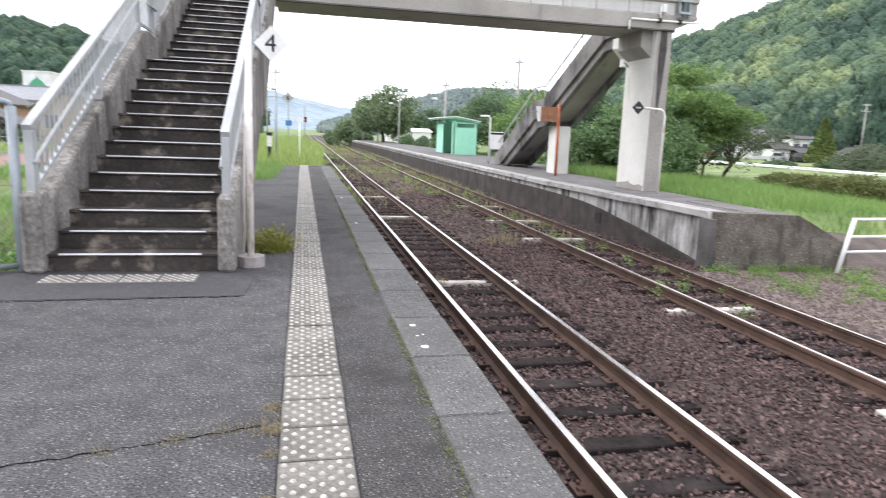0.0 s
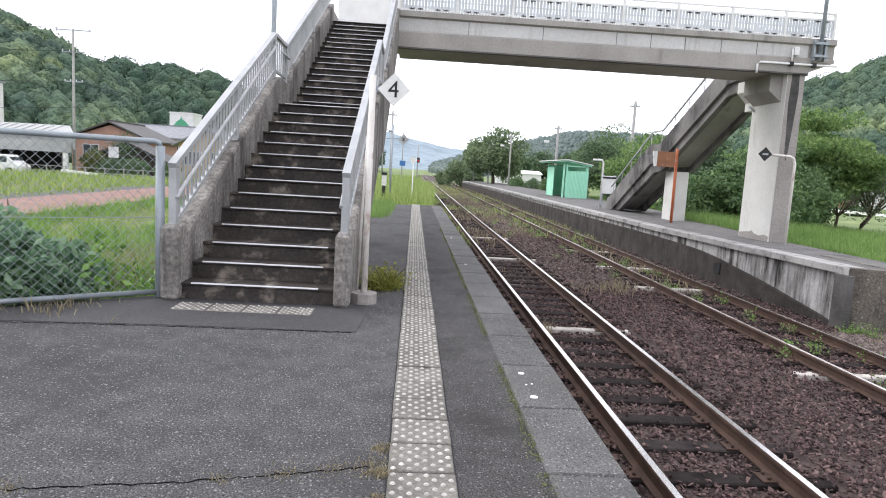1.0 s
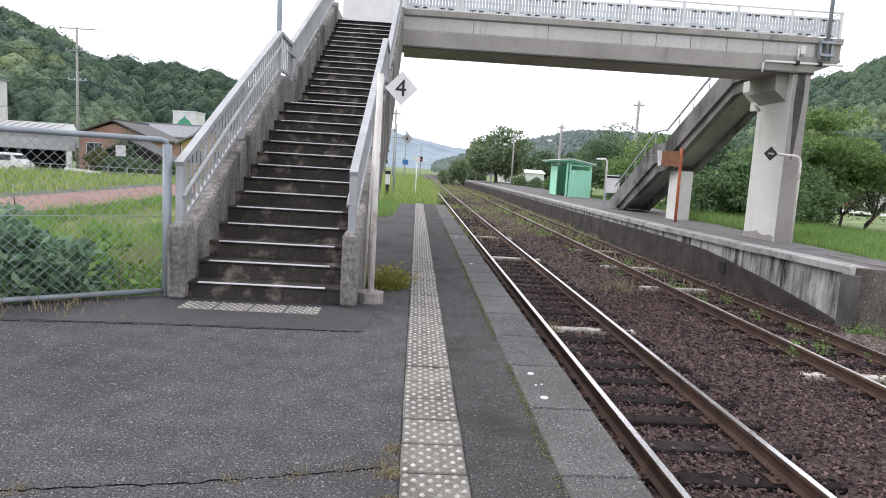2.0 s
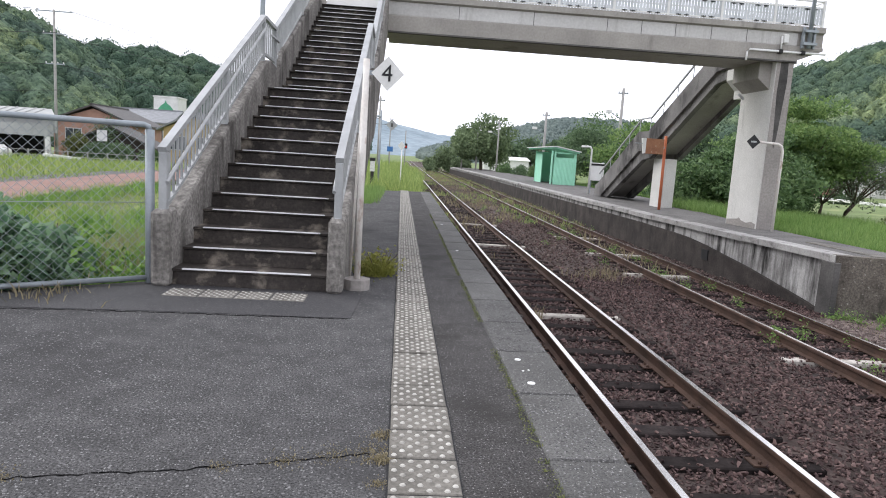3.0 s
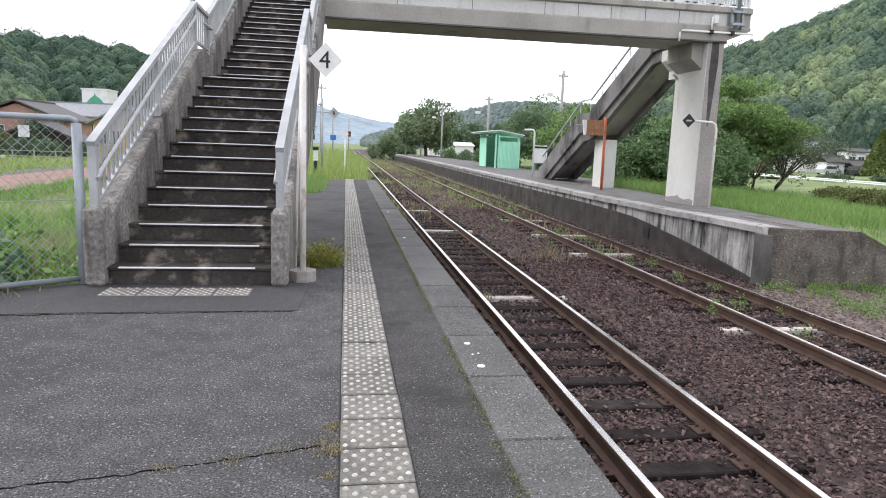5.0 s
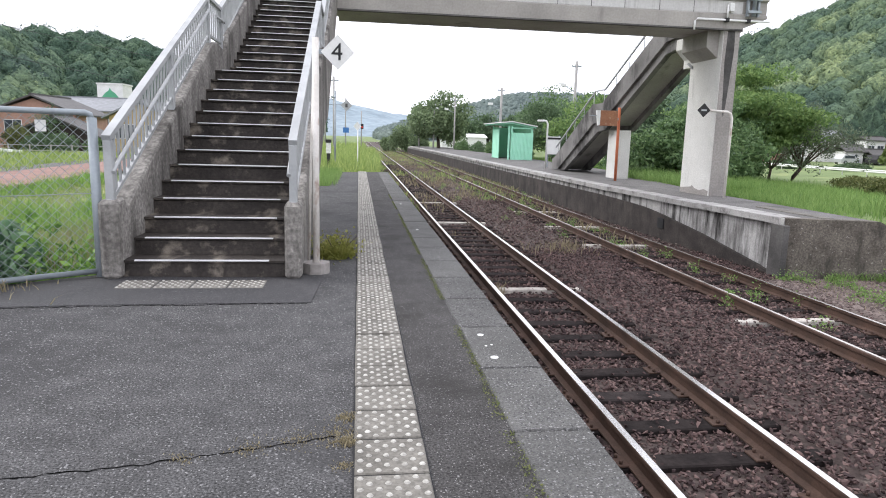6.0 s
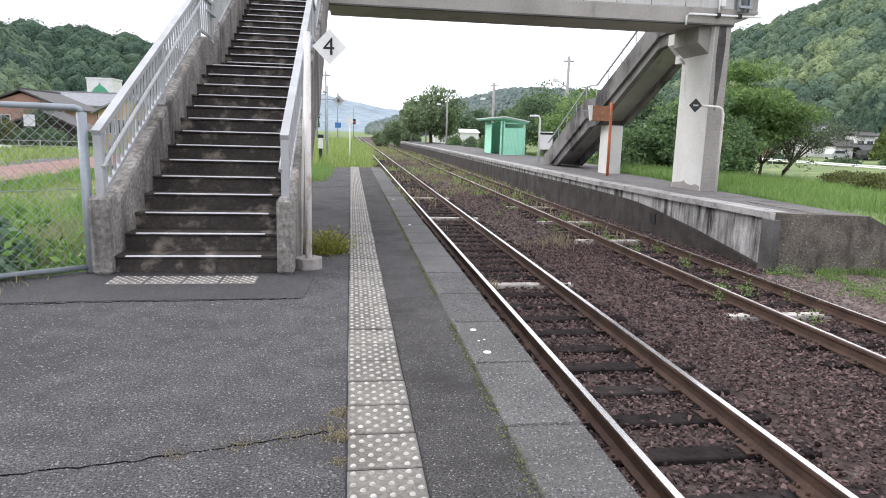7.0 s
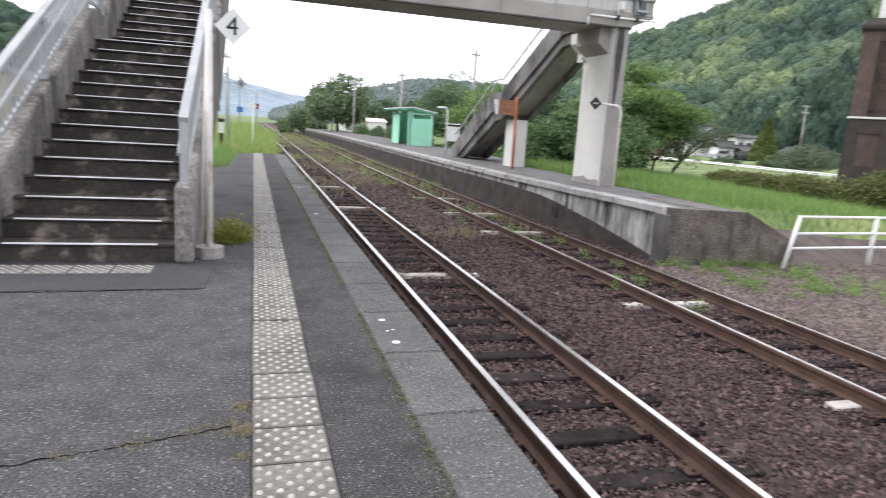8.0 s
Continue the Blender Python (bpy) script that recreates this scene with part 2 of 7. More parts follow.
M["crack_dark"] = surface("open_crack", (0.008, 0.008, 0.008), (0.004, 0.004, 0.004), 4, 40, 1.0, bump=0, gloss=0.0)
M["bank_soil"] = surface("weedy_soil", (0.2, 0.21, 0.085), (0.085, 0.11, 0.04), 1.6, 14, 0.95, bump=0.6, bump_scale=12, stain=(0.3, 0.27, 0.15), stain_scale=0.7, stain_from=0.52)
# near-black that paints unlit insides; also fills the dirty tile joints
M["dark_void"] = surface("dark_interior", (0.022, 0.022, 0.024), (0.014, 0.014, 0.015), 1, 8, 0.9, bump=0)
M["pole"] = surface("concrete_pole", (0.42, 0.41, 0.39), (0.32, 0.31, 0.3), 2, 20, 0.9, bump=0.1)
M["bark"] = surface("bark", (0.13, 0.1, 0.075), (0.06, 0.047, 0.037), 5, 25, 0.95, bump=0.9, bump_scale=20)
M["glass"] = surface("window_glass", (0.07, 0.08, 0.09), (0.05, 0.06, 0.07), 2, 10, 0.12, bump=0)
M["car_silver"] = surface("silver_car_paint", (0.55, 0.56, 0.57), (0.5, 0.51, 0.52), 2, 10, 0.3, 0.3, bump=0)
M["rubber"] = surface("tyre_rubber", (0.03, 0.03, 0.03), (0.02, 0.02, 0.02), 5, 30, 0.8, bump=0.1)
M["blue"] = surface("blue_sheet", (0.06, 0.2, 0.5), (0.05, 0.17, 0.43), 2, 10, 0.6, bump=0)
M["red_lamp"] = surface("red_lens", (0.6, 0.04, 0.03), (0.5, 0.03, 0.02), 5, 30, 0.3, bump=0)
M["green_logo"] = surface("green_painted_sign", (0.1, 0.38, 0.22), (0.08, 0.32, 0.18), 2, 10, 0.7, bump=0)
M["leaf"] = leafy("fresh_leaves", [(0.055, 0.1, 0.045), (0.11, 0.185, 0.075), (0.185, 0.275, 0.115), (0.29, 0.37, 0.165)], glow=0.3)
M["leaf_dark"] = leafy("dark_leaves", [(0.06, 0.097, 0.056), (0.108, 0.168, 0.088), (0.165, 0.24, 0.128), (0.235, 0.31, 0.17)], glow=0.28)
M["leaf_light"] = leafy("bright_leaves", [(0.075, 0.13, 0.05), (0.155, 0.25, 0.085), (0.28, 0.385, 0.14), (0.43, 0.5, 0.23)], glow=0.42, own=0.5, patch=0.6)
M["leaf_grey"] = leafy("grey_green_leaves", [(0.1, 0.125, 0.085), (0.16, 0.2, 0.125), (0.23, 0.28, 0.175)], glow=0.3)
# lifted greens that paint haze onto the distant round tree and thickets
M["leaf_pale"] = leafy("hazy_pale_leaves", [(0.1, 0.145, 0.08), (0.19, 0.255, 0.14), (0.29, 0.365, 0.2), (0.4, 0.47, 0.27)], glow=0.4)
M["conifer"] = leafy("conifer_sprays", [(0.09, 0.13, 0.04), (0.16, 0.21, 0.065), (0.26, 0.3, 0.1)], glow=0.2)
M["leaf_olive"] = leafy("olive_hedge_leaves", [(0.07, 0.09, 0.03), (0.125, 0.145, 0.05), (0.18, 0.19, 0.07), (0.25, 0.24, 0.1)])
M["leaf_yellow"] = leafy("yellow_green_leaves", [(0.17, 0.19, 0.04), (0.28, 0.28, 0.07), (0.4, 0.36, 0.13)], glow=0.35)
M["vine"] = leafy("vine_leaves", [(0.09, 0.17, 0.1), (0.17, 0.29, 0.165), (0.27, 0.4, 0.235), (0.4, 0.52, 0.33)], glow=0.42, own=0.75)
M["grass"] = leafy("grass_blades", [(0.12, 0.22, 0.06), (0.2, 0.32, 0.095), (0.29, 0.41, 0.14), (0.42, 0.47, 0.24)], glow=0.45)
M["tall_grass"] = leafy("tall_weeds", [(0.1, 0.17, 0.05), (0.25, 0.35, 0.1), (0.46, 0.52, 0.19), (0.7, 0.65, 0.4)], glow=0.35, patch=1.3, own=0.5)
M["fresh_weed"] = leafy("fresh_weeds", [(0.07, 0.15, 0.035), (0.17, 0.32, 0.07), (0.32, 0.5, 0.12), (0.55, 0.64, 0.24)], glow=0.35, patch=1.2, own=0.6)
M["dry_weed"] = leafy("dry_weeds", [(0.17, 0.145, 0.085), (0.31, 0.265, 0.165), (0.45, 0.39, 0.26)], glow=0.3)
M["stone"] = leafy("ballast_stones", [(0.042, 0.028, 0.028), (0.088, 0.057, 0.054), (0.14, 0.094, 0.088), (0.21, 0.142, 0.128), (0.34, 0.27, 0.25)], rough=0.9, glow=0.0, own=0.85, patch=1.4)


def woods(name, tones, patch, deep=1.0):
    """Tree crowns seen from afar: a tone for each crown, leafy light and shade painted inside it as noise, soft lumps.
    """
    m, n, l, b = nodes_of(name)
    g = n.new("ShaderNodeNewGeometry")
    k = len(tones) - 1
    r = ramp(n, [(i / k, c) for i, c in enumerate(tones)])
    big = noise_at(n, l, patch, 2)
    spot = n.new("ShaderNodeMath")
    spot.operation = "MULTIPLY_ADD"
    spot.inputs[1].default_value = 0.35
    stretch = n.new("ShaderNodeMapRange")
    stretch.inputs[1].default_value, stretch.inputs[2].default_value, stretch.inputs[3].default_value, stretch.inputs[4].default_value = 0.3, 0.7, -0.15, 0.8
    l.new(big.outputs[0], stretch.inputs[0])
    l.new(g.outputs["Random Per Island"], spot.inputs[0])
    l.new(stretch.outputs[0], spot.inputs[2])
    l.new(spot.outputs[0], r.inputs[0])
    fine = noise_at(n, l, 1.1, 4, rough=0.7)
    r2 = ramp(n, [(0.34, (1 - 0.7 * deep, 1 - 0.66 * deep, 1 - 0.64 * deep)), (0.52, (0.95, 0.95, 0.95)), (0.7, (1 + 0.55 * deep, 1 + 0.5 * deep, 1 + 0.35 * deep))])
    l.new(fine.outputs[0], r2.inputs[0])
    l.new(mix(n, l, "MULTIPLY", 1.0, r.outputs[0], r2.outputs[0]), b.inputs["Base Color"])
    b.inputs["Roughness"].default_value = 0.9
    b.inputs["Specular IOR Level"].default_value = 0.15
    bp = n.new("ShaderNodeBump")
    bp.inputs["Strength"].default_value, bp.inputs["Distance"].default_value = 1.0, 0.7
    l.new(fine.outputs[0], bp.inputs["Height"])
    l.new(bp.outputs[0], b.inputs["Normal"])
    return m


# extra blue in these greens paints a little haze over the slopes
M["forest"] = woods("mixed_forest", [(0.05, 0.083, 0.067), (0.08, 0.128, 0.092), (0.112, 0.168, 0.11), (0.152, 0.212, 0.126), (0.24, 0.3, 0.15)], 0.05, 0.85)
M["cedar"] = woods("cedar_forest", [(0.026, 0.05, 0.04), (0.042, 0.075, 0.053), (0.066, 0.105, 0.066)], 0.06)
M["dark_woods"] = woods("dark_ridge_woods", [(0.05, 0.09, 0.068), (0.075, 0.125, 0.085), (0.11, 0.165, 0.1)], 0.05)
# ballast tones lifted: brightness of the distant track put into the colour
M["brightened_stone"] = leafy("brightened_ballast", [(0.085, 0.066, 0.058), (0.15, 0.118, 0.104), (0.22, 0.178, 0.158), (0.33, 0.285, 0.25)], rough=0.9, glow=0.0, own=0.8, patch=0.8)
M["chip"] = leafy("asphalt_chips", [(0.06, 0.059, 0.06), (0.13, 0.128, 0.129), (0.25, 0.246, 0.246), (0.5, 0.49, 0.485)], rough=0.9, glow=0.0, own=0.9)
M["gravel"] = leafy("grey_gravel", [(0.075, 0.058, 0.053), (0.14, 0.11, 0.1), (0.21, 0.17, 0.155), (0.34, 0.3, 0.28)], rough=0.9, glow=0.0, own=0.8, patch=1.0)
# distance haze is put into these pale bluish crown tones
M["far_woods"] = woods("hazy_woods", [(0.15, 0.195, 0.19), (0.185, 0.23, 0.215), (0.23, 0.28, 0.245)], 0.02, 0.3)
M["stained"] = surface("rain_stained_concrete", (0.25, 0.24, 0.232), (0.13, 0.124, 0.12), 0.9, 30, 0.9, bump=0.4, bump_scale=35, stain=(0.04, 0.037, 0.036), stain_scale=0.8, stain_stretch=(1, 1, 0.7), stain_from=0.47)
M["forest_floor"] = surface("forest_floor", (0.07, 0.115, 0.055), (0.04, 0.07, 0.035), 0.06, 0.6, 0.95, bump=0.3, bump_scale=0.5)
# haze painted into both far slopes: paler and bluer colours
M["far_hill"] = surface("hazy_mountain", (0.29, 0.355, 0.4), (0.2, 0.26, 0.3), 0.008, 0.05, 1.0, bump=0.6, bump_scale=0.03)
M["mid_hill"] = surface("hazy_hill", (0.25, 0.3, 0.27), (0.2, 0.25, 0.225), 0.02, 0.15, 1.0, bump=0.3, bump_scale=0.1)


# ---- mesh helpers ----
ORIGIN = {}


def thing(name, at=(0, 0, 0), label="", category="", group="", kind=""):
    """An empty at the base of a thing, for its parts to hang from."""
    ob = new(name)
    ob.location = at
    ob.empty_display_size = 0.2
    ORIGIN[ob] = Vector(at)
    return tagged(ob, label, category, group, kind)


def part(name, bm, material, parent, label=""):
    """A bmesh in world places as one mesh object under a thing or a part."""
    o = ORIGIN[parent]
    bmesh.ops.translate(bm, verts=bm.verts, vec=-o)
    me = bpy.data.meshes.new(name)
    bm.to_mesh(me)
    bm.free()
    me.materials.append(M[material])
    ob = new(name, me)
    ob.parent = parent
    ORIGIN[ob] = o
    return tagged(ob, label)


def piece(name, me, at, parent, turn=0.0):
    """A piece that shares its mesh with others, at a world place."""
    ob = new(name, me)
    ob.parent = parent
    ob.location = Vector(at) - ORIGIN[parent]
    ob.rotation_euler = (0, 0, turn)
    ORIGIN[ob] = Vector(at)
    return ob


def shared(name, bm, material):
    me = bpy.data.meshes.new(name)
    bm.to_mesh(me)
    bm.free()
    me.materials.append(M[material])
    return me


def solid(name, bm, material, label="", category="", kind="", smooth=False):
    """A top-level thing of one mesh, in world places."""
    me = shared(name, bm, material)
    if smooth:
        me.polygons.foreach_set("use_smooth", [True] * len(me.polygons))
    ob = new(name, me)
    ORIGIN[ob] = Vector()
    return tagged(ob, label, category, "", kind)


def box(bm, x0, x1, y0, y1, z0, z1, bevel=0.0):
    r = bmesh.ops.create_cube(bm, size=1.0)
    vs = r["verts"]
    bmesh.ops.scale(bm, verts=vs, vec=(x1 - x0, y1 - y0, z1 - z0))
    bmesh.ops.translate(bm, verts=vs, vec=((x0 + x1) / 2, (y0 + y1) / 2, (z0 + z1) / 2))
    if bevel:
        es = list({e for v in vs for e in v.link_edges})
        bmesh.ops.bevel(bm, geom=es, offset=bevel, segments=1, affect="EDGES")
    return bm


def tube(bm, path, r, seg=8, r1=None):
    """A round bar along a path of points, tapering to r1."""
    pts = [Vector(p) for p in path]
    rings = []
    for i, p in enumerate(pts):
        d = (pts[min(i + 1, len(pts) - 1)] - pts[max(i - 1, 0)]).normalized()
        a = d.cross(Vector((0, 0, 1)) if abs(d.z) < 0.9 else Vector((1, 0, 0))).normalized()
        b = d.cross(a)
        k = r if r1 is None else r + (r1 - r) * i / (len(pts) - 1)
        rings.append([bm.verts.new(p + (a * math.cos(q) + b * math.sin(q)) * k) for q in (2 * math.pi * j / seg for j in range(seg))])
    for A, B in zip(rings, rings[1:]):
        for j in range(seg):
            f = bm.faces.new((A[j], B[j], B[(j + 1) % seg], A[(j + 1) % seg]))
            f.smooth = True
    bm.faces.new(rings[0])
    bm.faces.new(rings[-1][::-1])
    return bm


def prism(bm, outline, axis, a, b):
    """A flat outline pushed along an axis from a to b. Outline pairs: (y, z) for x, (x, z) for y, (x, y) for z."""
    def at(p, v):
        return {"x": (v, p[0], p[1]), "y": (p[0], v, p[1]), "z": (p[0], p[1], v)}[axis]
    A = [bm.verts.new(at(p, a)) for p in outline]
    B = [bm.verts.new(at(p, b)) for p in outline]
    fs = [bm.faces.new(A), bm.faces.new(B[::-1])]
    k = len(outline)
    for i in range(k):
        fs.append(bm.faces.new((A[i], B[i], B[(i + 1) % k], A[(i + 1) % k])))
    bmesh.ops.recalc_face_normals(bm, faces=fs)
    return bm


def beam(bm, p, q, w, h):
    """A straight bar of w by h from p to q, upright sides."""
    p, q = Vector(p), Vector(q)
    d = (q - p).normalized()
    s = d.cross(Vector((0, 0, 1))).normalized() if abs(d.z) < 0.99 else Vector((1, 0, 0))
    u = s.cross(d)
    vs = [bm.verts.new(e + s * (w / 2) * i + u * (h / 2) * j) for e in (p, q) for i, j in ((-1, -1), (1, -1), (1, 1), (-1, 1))]
    fs = [bm.faces.new([vs[k] for k in f]) for f in ((0, 1, 2, 3), (7, 6, 5, 4), (0, 4, 5, 1), (1, 5, 6, 2), (2, 6, 7, 3), (3, 7, 4, 0))]
    bmesh.ops.recalc_face_normals(bm, faces=fs)
    return bm


def B():
    return bmesh.new()


def raw_mesh(name, verts, faces, material, smooth=False):
    """A mesh from numpy arrays: (n, 3) places and (m, k) corners."""
    me = bpy.data.meshes.new(name)
    n, (m, k) = len(verts), faces.shape
    me.vertices.add(n)
    me.vertices.foreach_set("co", np.asarray(verts, np.float32).ravel())
    me.loops.add(m * k)
    me.loops.foreach_set("vertex_index", np.asarray(faces, np.int32).ravel())
    me.polygons.add(m)
    me.polygons.foreach_set("loop_start", np.arange(0, m * k, k, dtype=np.int32))
    me.polygons.foreach_set("use_smooth", np.full(m, smooth))
    me.update(calc_edges=True)
    me.materials.append(M[material])
    return me


def stuff(name, verts, faces, material, label, category, smooth=False):
    ob = new(name, raw_mesh(name, verts, faces, material, smooth))
    ORIGIN[ob] = Vector()
    return tagged(ob, label, category, "", "stuff")


def rng(seed):
    return np.random.default_rng(seed)


def blades(g, xy, z, height, width, lean=0.35):
    """Bent two-piece grass blades at the places xy."""
    n = len(xy)
    h = height * g.uniform(0.45, 1.15, n)
    a = g.uniform(0, 2 * np.pi, n)
    side = np.stack([np.cos(a), np.sin(a), np.zeros(n)], 1) * (width * g.uniform(0.6, 1.3, n))[:, None]
    b = a + np.pi / 2 + g.normal(0, 0.6, n)
    out = np.stack([np.cos(b), np.sin(b), np.zeros(n)], 1) * (h * g.uniform(0, lean * 2, n))[:, None]
    base = np.concatenate([xy, np.broadcast_to(z, n)[:, None]], 1)
    up = np.zeros((n, 3))
    up[:, 2] = h
    v = np.stack([base - side / 2, base + side / 2, base + up * 0.6 + out * 0.35 + side * 0.35, base + up * 0.6 + out * 0.35 - side * 0.35, base + up + out], 1)
    i = np.arange(n)[:, None] * 5
    tri = np.concatenate([i + np.array([[0, 1, 2]]), i + np.array([[0, 2, 3]]), i + np.array([[3, 2, 4]])])
    return v.reshape(-1, 3), tri


def leaves(g, centre, size, flat=0.0):
    """Small pointed leaves turned every way; flat pulls them level."""
    n = len(centre)
    d = g.normal(size=(n, 3))
    d[:, 2] = d[:, 2] * (1 - flat) + flat * 2
    d /= np.linalg.norm(d, axis=1)[:, None]
    a = np.cross(d, g.normal(size=(n, 3)))
    a /= np.linalg.norm(a, axis=1)[:, None]
    b = np.cross(d, a)
    s = (size * g.uniform(0.6, 1.3, n))[:, None]
    v = np.stack([centre - a * s, centre + b * s * 0.5, centre + a * s + d * s * 0.2, centre - b * s * 0.5], 1)
    i = np.arange(n)[:, None] * 4
    return v.reshape(-1, 3), np.concatenate([i + np.array([[0, 1, 2]]), i + np.array([[0, 2, 3]])])


def spread(g, n, x0, x1, y0, y1, patch=0.0, scale=0.6):
    """Random places in a rectangle; patch thins them out in blotches."""
    xy = np.stack([g.uniform(x0, x1, n), g.uniform(y0, y1, n)], 1)
    if patch:
        keep = [noise.noise(Vector((p[0] * scale, p[1] * scale, 3.3))) > patch - 0.5 for p in xy]
        xy = xy[np.array(keep)]
    return xy


# ---- ground ----
def ground():
    xs = np.concatenate([[-2500, -900, -400, -200], np.linspace(-90, 90, 61), [200, 400, 900, 2500]])
    ys = np.concatenate([[-900, -200, -60], np.linspace(-30, 150, 61), [220, 400, 900, 2600]])
    X, Y = np.meshgrid(xs, ys)
    Z = -1.16 + 0.05 * np.sin(X * 0.31 + 1) * np.cos(Y * 0.23)
    Z -= 0.12 * ((X > 0.5) & (X < 9))
    v = np.stack([X, Y, Z], -1).reshape(-1, 3)
    w = len(xs)
    q = np.array([[r * w + c, r * w + c + 1, (r + 1) * w + c + 1, (r + 1) * w + c] for r in range(len(ys) - 1) for c in range(w - 1)])
    ob = new("ground", raw_mesh("ground", v, q, "grass_ground", True))
    tagged(ob, "flat valley floor of rough grass and soil", "ground", "", "structure")


ground()

# rail levels and lines
RAIL_Z, TRACKS = -0.92, (2.566, 6.12)
bed = B()
prism(bed, [(0.9, -1.3), (0.9, -1.12), (3.55, -1.13), (3.8, -1.1), (4.9, -1.1), (5.1, -1.13), (7.4, -1.12), (8.4, -1.2), (8.4, -1.3)], "y", -12, 260)
trackbed = solid("trackbed", bed, "ballast_bed", "brown stone ballast bed under both tracks", "trackbed", "structure")
yard = B()
prism(yard, [(7.0, -1.25), (7.0, -1.09), (14, -1.06), (22, -1.1), (22, -1.25)], "y", -12, 11.0)
solid("yard", yard, "soil", "bare gravelly soil with sparse weeds", "ground", "structure")


# ---- the near platform ----
EDGE, LIP = 1.008, 0.64
pf = B()
prism(pf, [(-9.5, -12), (LIP, -12), (LIP, 24.2), (-0.78, 23.6), (-0.8, 17.2), (-2.32, 16.9), (-2.32, 6.42), (-9.5, 1.55)], "z", -1.2, 0.0)
platform = solid("platform", pf, "asphalt", "worn dark asphalt station platform with cracks", "platform", "structure")
pw = B()
box(pw, LIP, EDGE - 0.07, -12, 24.2, -1.2, -0.16)
part("platform_wall", pw, "old_wall", platform, "dark stained concrete platform wall")
pt = B()
prism(pt, [(-3.7, 5.18), (-1.9, 5.3), (-0.42, 5.34), (-0.38, 6.2), (-2.2, 6.3), (-3.0, 5.8)], "z", 0.0005, 0.005)
part("patch", pt, "patch", platform, "darker asphalt repair")
part("edge_strip", box(B(), 0.236, LIP - 0.004, -12, 24.0, 0.0002, 0.0012), "edge_asphalt", platform, "darker stained asphalt beside the coping")


def crack(points, w, seed):
    """A jagged open joint, laid as a thin dark strip."""
    g = random.Random(seed)
    bm = B()
    up, lo = [], []
    for (x0, y0), (x1, y1) in zip(points, points[1:]):
        k = max(2, int(abs(x1 - x0) / 0.03))
        for i in range(k):
            t = i / k
            x, y = x0 + (x1 - x0) * t, y0 + (y1 - y0) * t + g.uniform(-0.012, 0.012)
            h = w * g.uniform(0.35, 1.2) / 2
            up.append(bm.verts.new((x, y + h, 0.0022)))
            lo.append(bm.verts.new((x, y - h, 0.0022)))
    for i in range(len(up) - 1):
        bm.faces.new((lo[i], lo[i + 1], up[i + 1], up[i]))
    return bm


part("crack", crack([(-2.6, 2.62), (-1.6, 2.7), (-0.9, 2.82), (-0.12, 3.02)], 0.01, 1), "crack_dark", platform)
part("crack", crack([(-4.6, 4.9), (-3.7, 5.14), (-1.9, 5.27), (-0.42, 5.32)], 0.018, 2), "crack_dark", platform)
part("crack", crack([(0.262, 1.2), (0.3, 4.0), (0.262, 8.0)], 0.012, 3), "black", platform)


def chamfered(x, y, z, c):
    """A block about the origin with its upper edges cut."""
    bm = B()
    x, y = x / 2, y / 2
    lo = [bm.verts.new(p) for p in ((-x, -y, -z), (x, -y, -z), (x, y, -z), (-x, y, -z))]
    md = [bm.verts.new((a * x, b * y, -c)) for a, b in ((-1, -1), (1, -1), (1, 1), (-1, 1))]
    hi = [bm.verts.new((a * (x - c), b * (y - c), 0)) for a, b in ((-1, -1), (1, -1), (1, 1), (-1, 1))]
    for A, Bq in ((lo, md), (md, hi)):
        for i in range(4):
            bm.faces.new((A[i], A[(i + 1) % 4], Bq[(i + 1) % 4], Bq[i]))
    bm.faces.new(hi)
    bm.faces.new(lo[::-1])
    return bm


def dome_tile():
    """A tactile block with seven staggered rows of flat domes, one mesh with two materials."""
    bm = chamfered(0.293, 0.29, 0.03, 0.005)
    for j in range(7):
        for i in range(4):
            cx, cy = (i - 1.5) * 0.071 + (0.0175 if j % 2 else -0.0175), (j - 3) * 0.0405
            a = [bm.verts.new((cx + 0.0135 * math.cos(t), cy + 0.0135 * math.sin(t), 0.0)) for t in (k * math.pi / 4 for k in range(8))]
            b = [bm.verts.new((cx + 0.0085 * math.cos(t), cy + 0.0085 * math.sin(t), 0.005)) for t in (k * math.pi / 4 for k in range(8))]
            for k in range(8):
                bm.faces.new((a[k], a[(k + 1) % 8], b[(k + 1) % 8], b[k])).material_index = 1
            bm.faces.new(b).material_index = 1
    me = shared("tactile_tile", bm, "tile")
    me.materials.append(M["dome"])
    return me


# ---- tracks ----
def rail_outline(cx, z):
    s = ((-0.0615, 0), (0.0615, 0), (0.0615, 0.012), (0.012, 0.03), (0.009, 0.105), (0.0325, 0.118), (0.0325, 0.146), (0.026, 0.153),
         (-0.026, 0.153), (-0.0325, 0.146), (-0.0325, 0.118), (-0.009, 0.105), (-0.012, 0.03), (-0.0615, 0.012))
    return [(cx + x, z - 0.153 + h) for x, h in s]


sl = B()
box(sl, -1.05, 1.05, -0.1, 0.1, -0.14, 0.0, 0.012)
SLEEPER = shared("sleeper", sl, "sleeper")
sp = B()
box(sp, -1.0, 1.0, -0.08, 0.08, -0.14, 0.028, 0.015)
PALE = shared("pale_sleeper", sp, "pale_sleeper")
pl = B()
box(pl, -0.17, 0.17, -0.085, 0.085, 0, 0.018, 0.004)
for sx in (-0.11, 0.11):
    for sy in (-0.05, 0.05):
        tube(pl, [(sx, sy, 0.015), (sx, sy, 0.045)], 0.014, 6)
PLATE = shared("tie_plate", pl, "rust")
bp = B()
box(bp, -0.028, -0.014, -0.3, 0.3, 0.03, 0.11)
